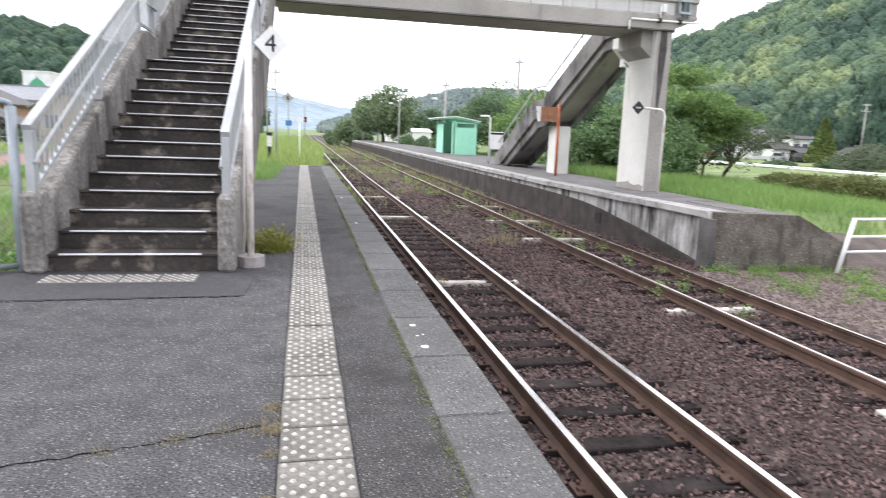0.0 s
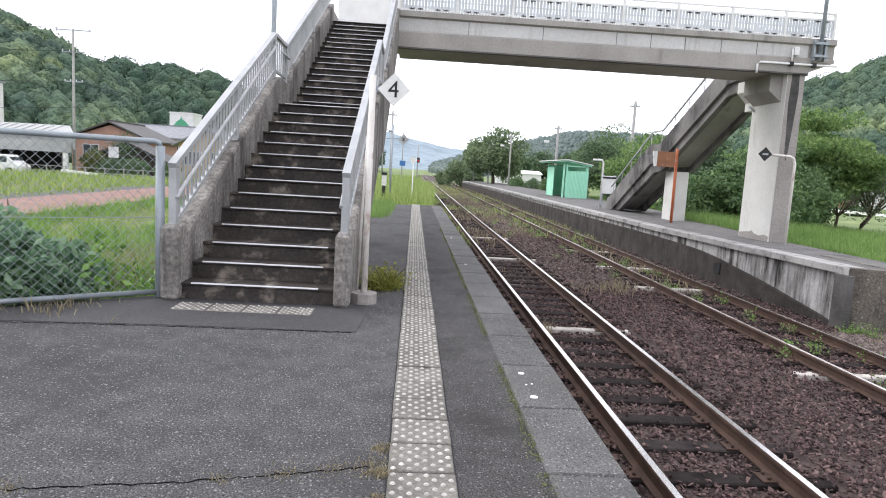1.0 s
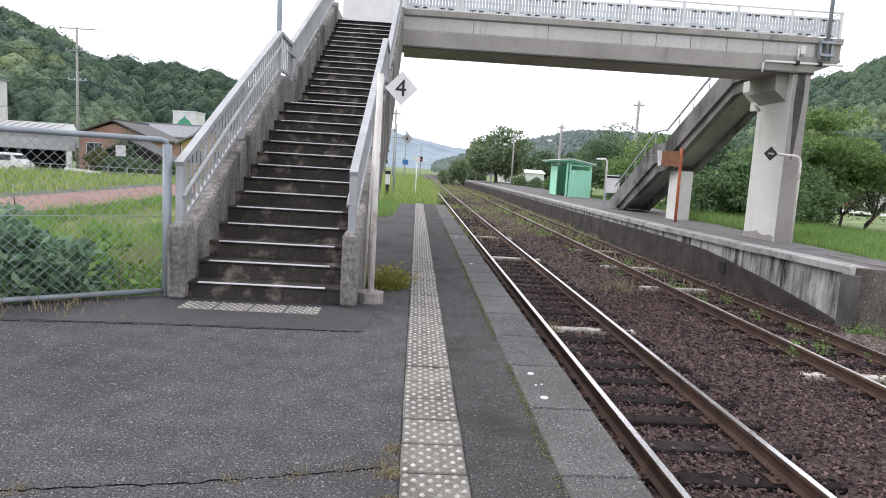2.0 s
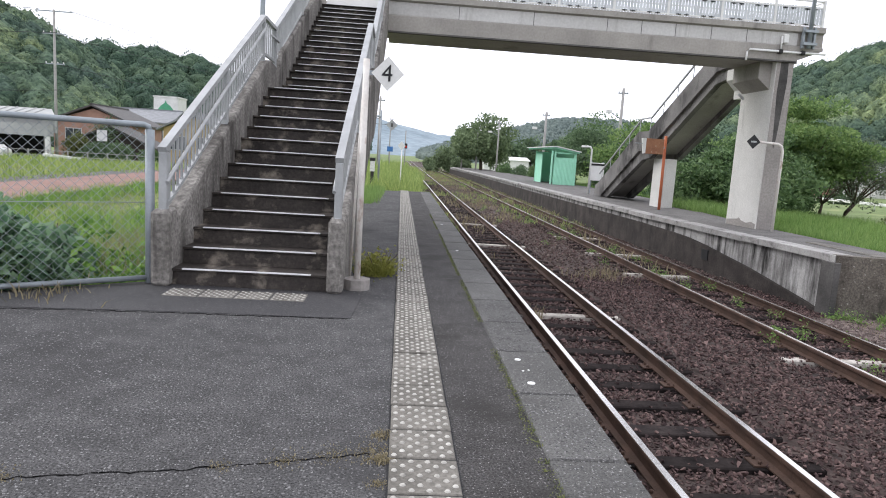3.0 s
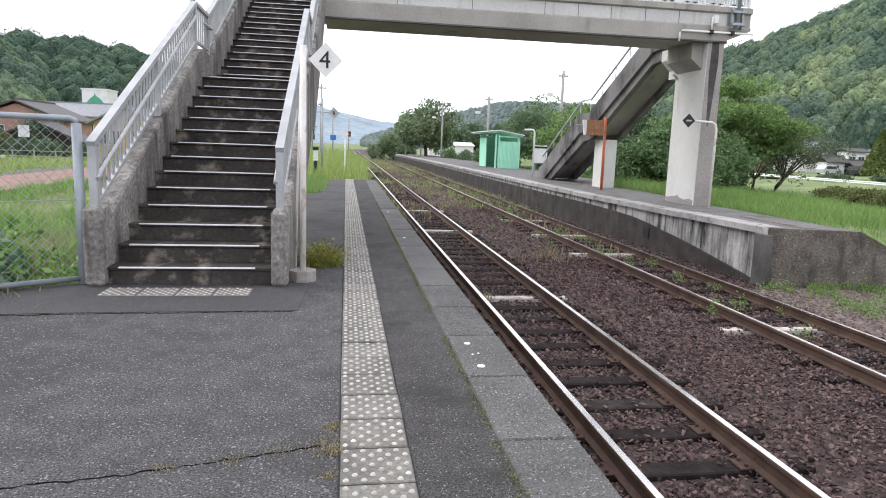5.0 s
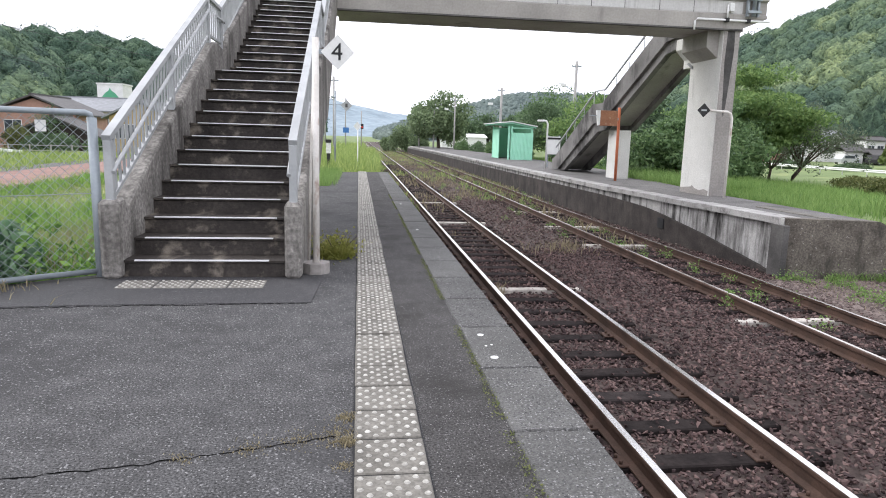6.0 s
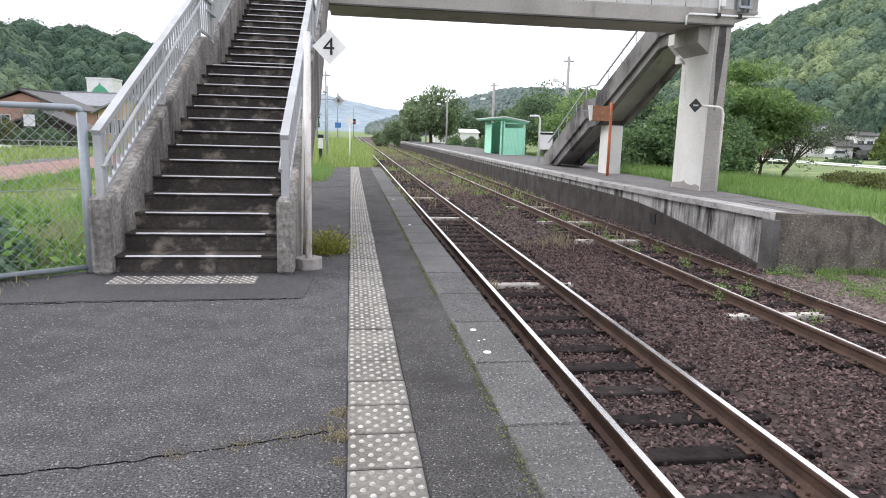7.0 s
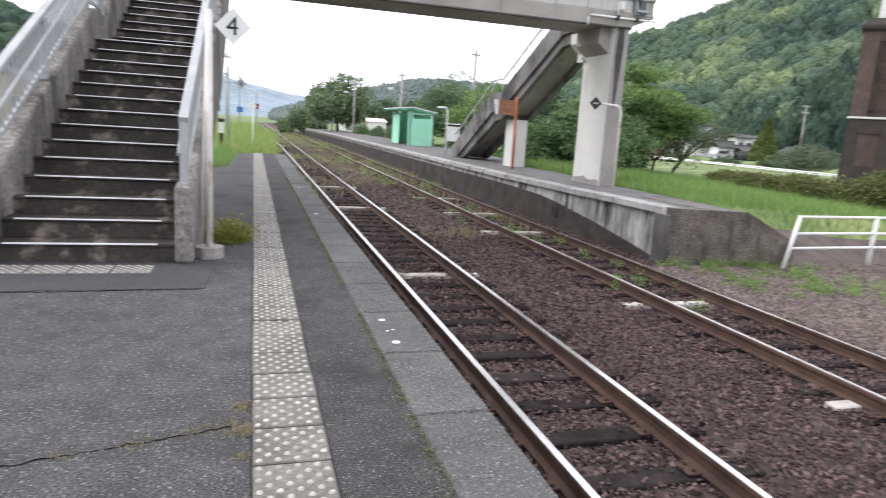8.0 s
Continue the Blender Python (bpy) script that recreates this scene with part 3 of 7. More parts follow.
box(bp, 0.014, 0.028, -0.3, 0.3, 0.03, 0.11)
for sy in (-0.22, -0.08, 0.08, 0.22):
    tube(bp, [(-0.045, sy, 0.07), (0.045, sy, 0.07)], 0.014, 6)
FISHPLATE = shared("fishplate", bp, "rust")


def track(cx, pale_at, worn, label, first):
    t = thing("railway_track", (cx, 0, -1.1), label, "railway track", "tracks")
    for s in (-0.566, 0.566):
        prism_bm = prism(B(), rail_outline(cx + s, RAIL_Z), "y", -12, 250)
        rail = part("rail", prism_bm, "rust", t, "rust-brown steel rail")
        wtop = B()
        inner = 0.0 if worn else -0.016 * math.copysign(1, s)
        half = 0.028 if worn else 0.022
        box(wtop, cx + s + inner - half, cx + s + inner + half, -12, 250, RAIL_Z, RAIL_Z + 0.0025)
        part("running_surface", wtop, "rail_top" if worn else "dull_rail_top", rail, "bright polished running surface" if worn else "dull worn running surface")
        for yj in (2.4, 27.4, 52.4):
            piece("fishplate", FISHPLATE, (cx + s, yj, RAIL_Z - 0.153), t)
    g = random.Random(first)
    for i in range(105):
        y = -3.0 + first + 0.625 * i
        pale = any(abs(y - p) < 0.32 for p in pale_at)
        piece("pale_sleeper" if pale else "sleeper", PALE if pale else SLEEPER, (cx + g.uniform(-0.03, 0.03), y + g.uniform(-0.02, 0.02), -1.075 + g.uniform(-0.012, 0.006)), t, g.uniform(-0.012, 0.012))
        if y < 26:
            for s in (-0.566, 0.566):
                piece("tie_plate", PLATE, (cx + s, y, -1.073), t)
    return t


track(TRACKS[0], (10.5, 18.6, 24.2), True, "railway track with bright running rails on dark wooden sleepers", 0.15)
track(TRACKS[1], (8.62, 14.6, 17.7, 21.3), False, "rustier railway track with weeds between its sleepers", 0.1)


def ballast():
    """Loose angular stones, thick near and thinner away, laid round the sleepers and over their outer ends."""
    g = rng(5)
    tpl = []
    for _ in range(9):
        bm = bmesh.new()
        d = g.normal(size=(9, 3))
        d /= np.linalg.norm(d, axis=1)[:, None]
        for q in d * g.uniform(0.8, 1.1, (9, 1)) * np.array([g.uniform(0.8, 1.25), g.uniform(0.65, 0.95), g.uniform(0.5, 0.8)]):
            bm.verts.new(q)
        hull = bmesh.ops.convex_hull(bm, input=bm.verts)
        bmesh.ops.delete(bm, geom=[e for e in hull["geom_interior"] if isinstance(e, bmesh.types.BMVert)], context="VERTS")
        bm.verts.index_update()
        tpl.append((np.array([q.co[:] for q in bm.verts]), np.array([[q.index for q in f.verts] for f in bm.faces])))
        bm.free()
    V, F, off = [], [], 0
    DV, DF, doff = [], [], 0
    spots = [(30000, 1.05, 8.2, 1.4, 7.5, 0.0265), (22000, 1.05, 8.2, 7.5, 14, 0.029), (15000, 1.05, 7.7, 14, 27, 0.037), (13000, 1.05, 7.4, 27, 62, 0.055)]
    for n, x0, x1, y0, y1, r in spots:
        x, y = g.uniform(x0, x1, n), g.uniform(y0, y1, n)
        z = np.full(n, -1.098)
        inside = np.zeros(n, bool)
        for cx, first, over in zip(TRACKS, (0.15, 0.1), (0.1, 0.55)):
            ph = (y + 3.0 - first) % 0.625
            on = (np.minimum(ph, 0.625 - ph) < 0.115) & (np.abs(x - cx) < 1.06)
            ends = on & (np.abs(x - cx) > 0.7)
            luck = g.uniform(0, 1, n)
            inside |= on & (luck > np.where(ends, 0.85, over))
            z += np.where(on & ~inside, 0.035, 0)
            inside |= np.abs(np.abs(x - cx) - 0.566) < 0.05
        mid = (np.abs(x - 4.35) < 0.75)
        z += np.where(mid, 0.05, 0) + g.uniform(-0.015, 0.018, n)
        keep = ~inside
        x, y, z = x[keep], y[keep], z[keep]
        for k, (tv, tf) in enumerate(tpl):
            s = np.arange(k, len(x), len(tpl))
            m = len(s)
            a = g.uniform(0, 2 * np.pi, m)
            ca, sa = np.cos(a), np.sin(a)
            tilt = g.normal(0, 0.35, m)
            size = r * g.uniform(0.6, 1.15, m) * np.where(g.uniform(0, 1, m) < 0.06, 1.5, 1.0)
            p = tv[None] * size[:, None, None]
            px = p[..., 0] * ca[:, None] - p[..., 1] * sa[:, None] + x[s][:, None]
            py = p[..., 0] * sa[:, None] + p[..., 1] * ca[:, None] + y[s][:, None]
            pz = p[..., 2] + p[..., 0] * np.sin(tilt)[:, None] + z[s][:, None]
            v = np.stack([px, py, pz], -1).reshape(-1, 3)
            f = (tf[None] + (np.arange(m) * len(tv))[:, None, None]).reshape(-1, 3)
            # stones further off take the brightened copy of the ballast colour
            if y0 >= 27 or (y0 >= 14 and k % 2):
                DV.append(v), DF.append(f + doff)
                doff += len(v)
            else:
                V.append(v), F.append(f + off)
                off += len(v)
    stuff("ballast", np.concatenate(V), np.concatenate(F), "stone", "loose angular reddish-brown track ballast stones", "ballast")
    stuff("brightened_ballast", np.concatenate(DV), np.concatenate(DF), "brightened_stone", "greyer ballast further along the line, its distant brightness painted in", "ballast")


ballast()


block = thing("cable_block", (5.33, 4.83, -1.1), "small pale concrete block beside the rail", "block")
part("body", box(B(), 5.19, 5.48, 4.74, 4.9, -1.12, -1.05, 0.012), "pale_sleeper", block)


def yard_z(x):
    """The yard's slight rise away from the track."""
    return -1.088 + np.clip(x - 7, 0, 7) * 0.0043


def chips(name, n, x0, x1, y0, y1, z, r, mat, label, keep=None, seed=21):
    """Small flat stone chips, four faces each, bedded in a surface."""
    g = rng(seed)
    x, y = g.uniform(x0, x1, n), g.uniform(y0, y1, n)
    if keep is not None:
        k = keep(x, y)
        x, y = x[k], y[k]
    n = len(x)
    a = g.uniform(0, 2 * np.pi, n)
    s = r * g.uniform(0.4, 1.0, n) ** 1.5 * 1.4
    z = z(x) if callable(z) else np.full(n, z)
    pts = []
    for q in range(4):
        t = a + q * np.pi / 2 + g.uniform(-0.3, 0.3, n)
        pts.append(np.stack([x + s * np.cos(t), y + s * np.sin(t), z], 1))
    pts.append(np.stack([x + g.normal(0, 0.2, n) * s, y + g.normal(0, 0.2, n) * s, z + s * g.uniform(0.25, 0.7, n)], 1))
    v = np.stack(pts, 1).reshape(-1, 3)
    i = np.arange(n)[:, None] * 5
    f = np.concatenate([i + np.array([[q, (q + 1) % 4, 4]]) for q in range(4)])
    stuff(name, v, f, mat, label, "stones")


def on_asphalt(x, y):
    return ((x < -0.08) | (x > 0.24)) & ((x + 2.33) * -0.57 + (y - 6.33) * 0.82 < -0.1) & ~((x > -2.35) & (x < -0.5) & (y > 5.75))


chips("asphalt_chips", 90000, -5.5, 0.62, 1.2, 7.5, 0.0, 0.0052, "chip", "pale stone chips bedded in the worn asphalt", on_asphalt)
chips("loose_grit", 500, -5.0, 0.62, 1.2, 9, 0.0, 0.01, "chip", "loose grit scattered on the platform", on_asphalt, 22)
chips("coping_chips", 9000, 0.65, 1.0, 1.2, 8, 0.0065, 0.0055, "chip", "stone chips showing in the coping blocks", lambda x, y: np.abs((y - 3.81 + 0.406) % 0.812 - 0.406) < 0.39, 23)
chips("yard_gravel", 60000, 7.3, 15.5, 2.5, 11, yard_z, 0.042, "gravel", "grey-brown gravel over the bare soil", None, 24)


# ---- footbridge stairs of the near platform ----
RISE, RUN, N1 = 0.1552, 0.3125, 14
Y0, Z0 = 6.27, 0.16


def nose(i):
    """Front edge of step i, from 1 at the foot to 30 at the deck."""
    return (Y0 + RUN * (i - 1), RISE * i) if i <= N1 else (11.5 + RUN * (i - N1 - 1), RISE * i)


def rail_run(parent, x, pts, posts, gap=0.115, low=0.12):
    """A flat-topped handrail with a lower bar and upright balusters, over points (y, floor z, rail z)."""
    top, bottom = B(), B()
    for (ya, fa, ra), (yb, fb, rb) in zip(pts, pts[1:]):
        beam(top, (x, ya, ra), (x, yb, rb), 0.075, 0.05)
        beam(bottom, (x, ya, fa + low), (x, yb, fb + low), 0.04, 0.035)
    hr = part("handrail", top, "grey_paint", parent, "weathered grey flat handrail")
    part("lower_bar", bottom, "grey_paint", parent)
    bb = B()
    box(bb, -0.008, 0.008, -0.02, 0.02, 0, 1)
    me = shared("baluster", bb, "grey_paint")
    for (ya, fa, ra), (yb, fb, rb) in zip(pts, pts[1:]):
        k = max(1, int(abs(yb - ya) / gap))
        for i in range(k):
            t = (i + 0.5) / k
            y, f, r = ya + (yb - ya) * t, fa + (fb - fa) * t + low, ra + (rb - ra) * t
            piece("baluster", me, (x, y, f), parent).scale = (1, 1, r - f)
    for y, z0, z1 in posts:
        part("rail_post", box(B(), x - 0.035, x + 0.035, y - 0.035, y + 0.035, z0, z1, 0.006), "grey_paint", parent)
    return hr


def staircase():
    t = thing("staircase", (-1.4, 6.3, 0), "open concrete footbridge staircase with damp dark steps and metal nosings", "staircase")
    sb = B()
    prism(sb, [(0, 0), (0.002, -0.0), (0.012, RISE - 0.03), (-0.012, RISE - 0.02), (-0.012, RISE), (RUN + 0.05, RISE), (RUN + 0.05, -0.05), (0, -0.05)], "x", -2.17, -0.69)
    step_me = shared("step", sb, "step")
    nb = B()
    box(nb, -2.02, -0.86, -0.017, 0.013, -0.008, 0.004, 0.002)
    nose_me = shared("nosing", nb, "nosing")
    for i in range(1, 31):
        y, z = nose(i)
        s = piece("step", step_me, (0, y + 0.012, z - RISE), t)
        piece("nosing", nose_me, (0, y - 0.002, z + 0.003), s)
    lb = B()
    box(lb, -2.17, -0.69, nose(14)[0] + 0.2, 11.6, nose(14)[1] - 0.12, nose(14)[1] - 0.002)
    part("landing", lb, "step", t, "dark damp half landing")
    y1, z1 = nose(1)
    y14, z14 = nose(14)
    y15, z15 = nose(15)
    y30, z30 = nose(30)
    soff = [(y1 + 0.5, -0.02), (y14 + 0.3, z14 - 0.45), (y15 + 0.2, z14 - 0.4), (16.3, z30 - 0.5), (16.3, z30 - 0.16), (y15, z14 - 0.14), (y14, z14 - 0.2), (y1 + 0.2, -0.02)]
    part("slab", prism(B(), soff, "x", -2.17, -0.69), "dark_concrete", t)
    # side walls: stepped foot, wall along the flights with a gap under the landing rail
    for side, (xa, xb) in (("left", (-2.27, -2.12)), ("right", (-0.705, -0.57))):
        up = 0.36
        outline = [(y1 - 0.06, 0), (y1 - 0.06, 0.69), (y1 + 0.13, 0.7), (y1 + 0.2, 0.62), (y14 - 0.1, z14 + up), (y14 + 0.25, z14 + up + 0.06), (y15 - 0.3, z14 + up + 0.0),
                   (y15 - 0.1, z15 + up + 0.12), (16.3, z30 + up + 0.05), (16.3, z30 - 0.55), (y15 + 0.1, z15 - 0.75), (y14 + 0.2, z14 - 0.75), (y1 + 1.1, 0)]
        w = prism(B(), outline, "x", xa, xb)
        bmesh.ops.bevel(w, geom=[e for e in w.edges if abs((e.verts[0].co - e.verts[1].co).x) < 0.01], offset=0.018, segments=1, affect="EDGES")
        part("side_wall", w, "rough_concrete", t, "rough weathered concrete side wall with worn edges")
        xc = (xa + xb) / 2
        part("newel", box(B(), xa - 0.006, xb + 0.006, y1 - 0.1, y1 + 0.1, 0, 0.69, 0.03), "rough_concrete", t)
        rail_run(t, xc, [(y1 - 0.02, z1 + 0.4, 1.22), (y14 - 0.02, z14 + 0.36, z14 + 1.0)], [(y1 + 0.02, 0.66, 1.2), (8.3, 1.5, 2.17), (y14 - 0.05, z14 + 0.3, z14 + 0.98)])
        rail_run(t, xc, [(y14 + 0.02, z14 + 0.36, z14 + 1.0), (y15 - 0.35, z14 + 0.36, z14 + 0.98), (16.3, z30 + 0.42, z30 + 1.0)], [(y15 - 0.35, z14 + 0.3, z14 + 0.96), (13.8, 3.6, 4.32)])
        xi = xb - 0.03 if side == "left" else xa + 0.03
        gr = B()
        tube(gr, [(xi, y1 - 0.02, 0.93), (xi, y1 + 0.08, 1.0), (xi, y14 - 0.1, z14 + 0.82)], 0.019, 8)
        tube(gr, [(xi, y14 + 0.35, z14 + 0.8), (xi, y15 - 0.25, z14 + 0.8)], 0.019, 8)
        part("grab_rail", gr, "grey_paint", t, "round grey grab rail")
    return t


staircase()


def tactile_mat():
    mt = thing("tactile_mat", (-1.4, 5.98, 0), "row of worn pale tactile blocks set before the stairs", "tactile paving", "", "structure")
    me = dome_tile()
    for i in range(4):
        piece("tactile_tile", me, (-1.91 + 0.302 * i, 5.97, 0.009), mt)
    return mt


# ---- footbridge deck ----
FY0, FY1, BX0, BX1 = 16.3, 17.9, -2.35, 10.16


def footbridge():
    t = thing("footbridge", (4, 17.1, 4.17), "grey concrete footbridge deck with white panelled railings over the tracks", "footbridge")
    gird = [(FY0, 4.17), (FY0, 4.54), (FY0 + 0.05, 4.57), (FY0 + 0.05, 4.87), (FY0 - 0.03, 4.9), (FY0 - 0.03, 5.03), (FY0 + 0.2, 5.03), (FY0 + 0.2, 4.66),
            (FY1 - 0.2, 4.66), (FY1 - 0.2, 5.03), (FY1 + 0.03, 5.03), (FY1 + 0.03, 4.9), (FY1 - 0.05, 4.87), (FY1 - 0.05, 4.57), (FY1, 4.54), (FY1, 4.17)]
    part("girder", prism(B(), gird, "x", -0.57, 9.5), "concrete", t, "stained grey concrete girder")
    part("fascia_band", box(B(), -0.57, 9.5, FY0 + 0.044, FY0 + 0.09, 4.572, 4.868), "fascia", t, "pale upper band of the girder")
    endp = [(y, max(z, 4.47)) for y, z in gird]
    part("girder_end", prism(B(), endp, "x", 9.5, BX1), "concrete", t)
    hb = B()
    prism(hb, [(9.5, 4.2), (9.5, 4.47), (BX1, 4.47)], "y", FY0 + 0.01, FY1 - 0.01)
    part("haunch", hb, "concrete", t)
    # flange line below the fascia and cast joints
    part("drip_edge", box(B(), -0.57, 9.5, FY0 - 0.02, FY0 + 0.1, 4.155, 4.19), "dark_concrete", t)
    jb = B()
    box(jb, -0.006, 0.006, -0.004, 0.004, -0.16, 0.15)
    jm = shared("panel_joint", jb, "dark_concrete")
    for x in (1.1, 2.9, 4.7, 5.55, 6.4, 7.3, 8.2):
        piece("panel_joint", jm, (x, FY0 + 0.043, 4.72), t)
    ub = B()
    box(ub, -2.35, -0.57, FY0, FY1 + 0.1, 4.3, 4.66)
    part("top_landing", ub, "concrete", t)
    box_bm = B()
    box(box_bm, -2.35, -2.2, FY0, FY1 + 0.1, 4.66, 5.05)
    part("landing_curb", box_bm, "concrete", t)
    # railings: posts, top rails and white slatted panels with dark clips
    pb = B()
    box(pb, -0.03, 0.03, -0.03, 0.03, 0, 0.66, 0.004)
    post = shared("rail_post", pb, "white_paint")
    sb = B()
    box(sb, -0.031, 0.031, -0.006, 0.006, 0, 0.44)
    slat = shared("slat", sb, "panel_paint")
    cb = B()
    box(cb, -0.06, 0.06, -0.012, 0.012, -0.008, 0.008)
    tube(cb, [(0, 0, -0.025), (0, 0, 0.018)], 0.009, 6)
    clip = shared("clip", cb, "black")
    for fy in (FY0 + 0.08, FY1 - 0.08):
        xs = [-0.55 + 1.345 * i for i in range(8)] + [BX1 - 0.06]
        for x in xs:
            piece("rail_post", post, (x, fy, 5.03), t)
        rb = B()
        beam(rb, (-0.55, fy, 5.66), (BX1 - 0.04, fy, 5.66), 0.04, 0.03)
        part("top_rail", rb, "white_paint", t)
        for z in (5.09, 5.5):
            part("panel_rail", beam(B(), (-0.55, fy, z), (BX1 - 0.04, fy, z), 0.03, 0.03), "white_paint", t)
        for a, b in zip(xs, xs[1:]):
            k = int((b - a) / 0.076)
            for i in range(k):
                piece("slat", slat, (a + (b - a) * (i + 0.7) / (k + 0.4), fy, 5.09), t)
            for u in (0.27, 0.73):
                for z in (5.46, 5.1):
                    for sx in (-0.1, 0.1):
                        piece("clip", clip, (a + (b - a) * u + sx, fy - 0.02, z), t)
    eb = B()
    beam(eb, (BX1 - 0.05, FY0 + 0.05, 5.66), (BX1 - 0.05, FY1 - 0.05, 5.66), 0.03, 0.03)
    beam(eb, (BX1 - 0.05, FY0 + 0.05, 5.3), (BX1 - 0.05, FY1 - 0.05, 5.3), 0.03, 0.03)
    part("end_rail", eb, "white_paint", t)
    wb = B()
    box(wb, -2.2, -0.6, FY1 - 0.1, FY1 - 0.06, 4.7, 5.75)
    part("landing_panel", wb, "white_paint", t, "white panel behind the top landing")
    return t


footbridge()


def pier():
    t = thing("bridge_pier", (9.3, 17.1, 0), "pale concrete bridge pier with a dark rain streak", "bridge pier")
    part("column", prism(B(), [(9.06, -0.1), (9.06, 4.17), (9.5, 4.17), (9.5, -0.1)], "y", FY0 + 0.06, FY1), "pale_concrete", t)
    cb = B()
    prism(cb, [(9.06, 3.5), (8.74, 3.76), (8.74, 4.17), (9.06, 4.17)], "y", FY0 + 0.25, FY1 - 0.05)
    part("corbel", cb, "concrete", t, "haunched corbel")
    cb = B()
    prism(cb, [(9.06, 3.62), (8.8, 3.88), (8.8, 4.17), (9.06, 4.17)], "y", FY1 + 0.03, FY1 + 0.42)
    prism(cb, [(9.06, 3.4), (9.06, 4.17), (9.45, 4.17), (9.45, 3.4)], "y", FY1 + 0.03, FY1 + 0.42)
    part("stair_corbel", cb, "pale_concrete", t)
    sb = B()
    prism(sb, [(9.17, 4.15), (9.15, 3.4), (9.19, 2.6), (9.2, 2.2), (9.25, 2.02), (9.29, 2.3), (9.35, 3.2), (9.38, 3.7), (9.36, 4.15)], "y", FY0 + 0.046, FY0 + 0.0505)
    # darker skin over the column end: shade painted in along with its grime
    part("shaded_end_face", box(B(), 9.075, 9.5, FY0 + 0.05, FY0 + 0.062, -0.1, 4.165), "brown_grey", t, "grimy brownish-grey end of the pier, its shade painted darker")
    part("rain_streak", sb, "dark_concrete", t, "dark rain streak down the pier")
    mb = B()
    prism(mb, [(FY0 + 0.1, -0.1), (FY0 + 0.1, 0.1), (FY0 + 0.3, 0.14), (FY0 + 0.55, 0.09), (FY0 + 0.8, 0.13), (FY0 + 0.95, 0.2), (FY0 + 1.0, 0.16), (FY1 - 0.02, 0.1), (FY1 - 0.02, -0.1)], "x", 9.056, 9.061)
    part("moss_stain", mb, "brown_grey", t, "dark moss stain at the foot of the pier")
    tb = B()
    tube(tb, [(8.94, 17.85, 3.5), (9.14, 17.75, 3.3)], 0.035, 8)
    part("drain_stub", tb, "grey_paint", t)
    return t


pier()


def bridge_fittings():
    t = thing("conduit", (8.3, FY0, 4.3), "white cable conduit run along the bridge girder", "conduit")
    cb = B()
    tube(cb, [(8.2, FY0 - 0.06, 4.12), (8.2, FY0 - 0.06, 4.33), (8.27, FY0 - 0.06, 4.39), (10.2, FY0 - 0.06, 4.39)], 0.026, 8)
    part("pipe", cb, "white_paint", t)
    cb = B()
    tube(cb, [(9.05, FY0 - 0.06, 4.42), (9.05, FY0 - 0.06, 4.75)], 0.02, 6)
    part("branch_pipe", cb, "white_paint", t)
    for x in (9.05, 9.62):
        part("junction", box(B(), x - 0.05, x + 0.05, FY0 - 0.1, FY0, 4.34, 4.44, 0.01), "black", t)
    cb = B()
    box(cb, 9.1, 9.22, FY0 - 0.07, FY0 + 0.05, 4.6, 4.8, 0.01)
    part("switch_box", cb, "white_paint", t)
    p = thing("lamp_mast", (9.72, FY0 - 0.1, 4.4), "tall grey lamp mast clamped to the bridge end", "mast")
    part("mast", tube(B(), [(9.72, FY0 - 0.1, 4.5), (9.72, FY0 - 0.1, 8.6)], 0.05, 10, 0.04), "steel", p)
    for dx in (-0.14, 0.14):
        part("clamp_bar", box(B(), 9.72 + dx - 0.025, 9.72 + dx + 0.025, FY0 - 0.09, FY0 - 0.01, 4.5, 5.0), "steel", p)
    for z in (4.6, 4.9):
        part("clamp_strap", box(B(), 9.55, 9.89, FY0 - 0.17, FY0 - 0.1, z - 0.03, z + 0.03), "steel", p)
    m = thing("lamp_mast", (-2.36, 11.0, -0.6), "slender grey lamp mast fixed by the stair landing", "mast")
    part("mast", tube(B(), [(-2.36, 11.0, -0.6), (-2.36, 11.0, 7.5)], 0.045, 8, 0.035), "steel", m)


bridge_fittings()


# ---- far platform ----
def edge_x(y):
    return float(np.interp(y, [11.3, 15, 20, 30, 60, 95], [7.74, 7.58, 7.48, 7.42, 7.36, 6.9]))


def far_top(y):
    return float(np.interp(y, [11.3, 20, 95], [0.0, -0.045, -0.045]))


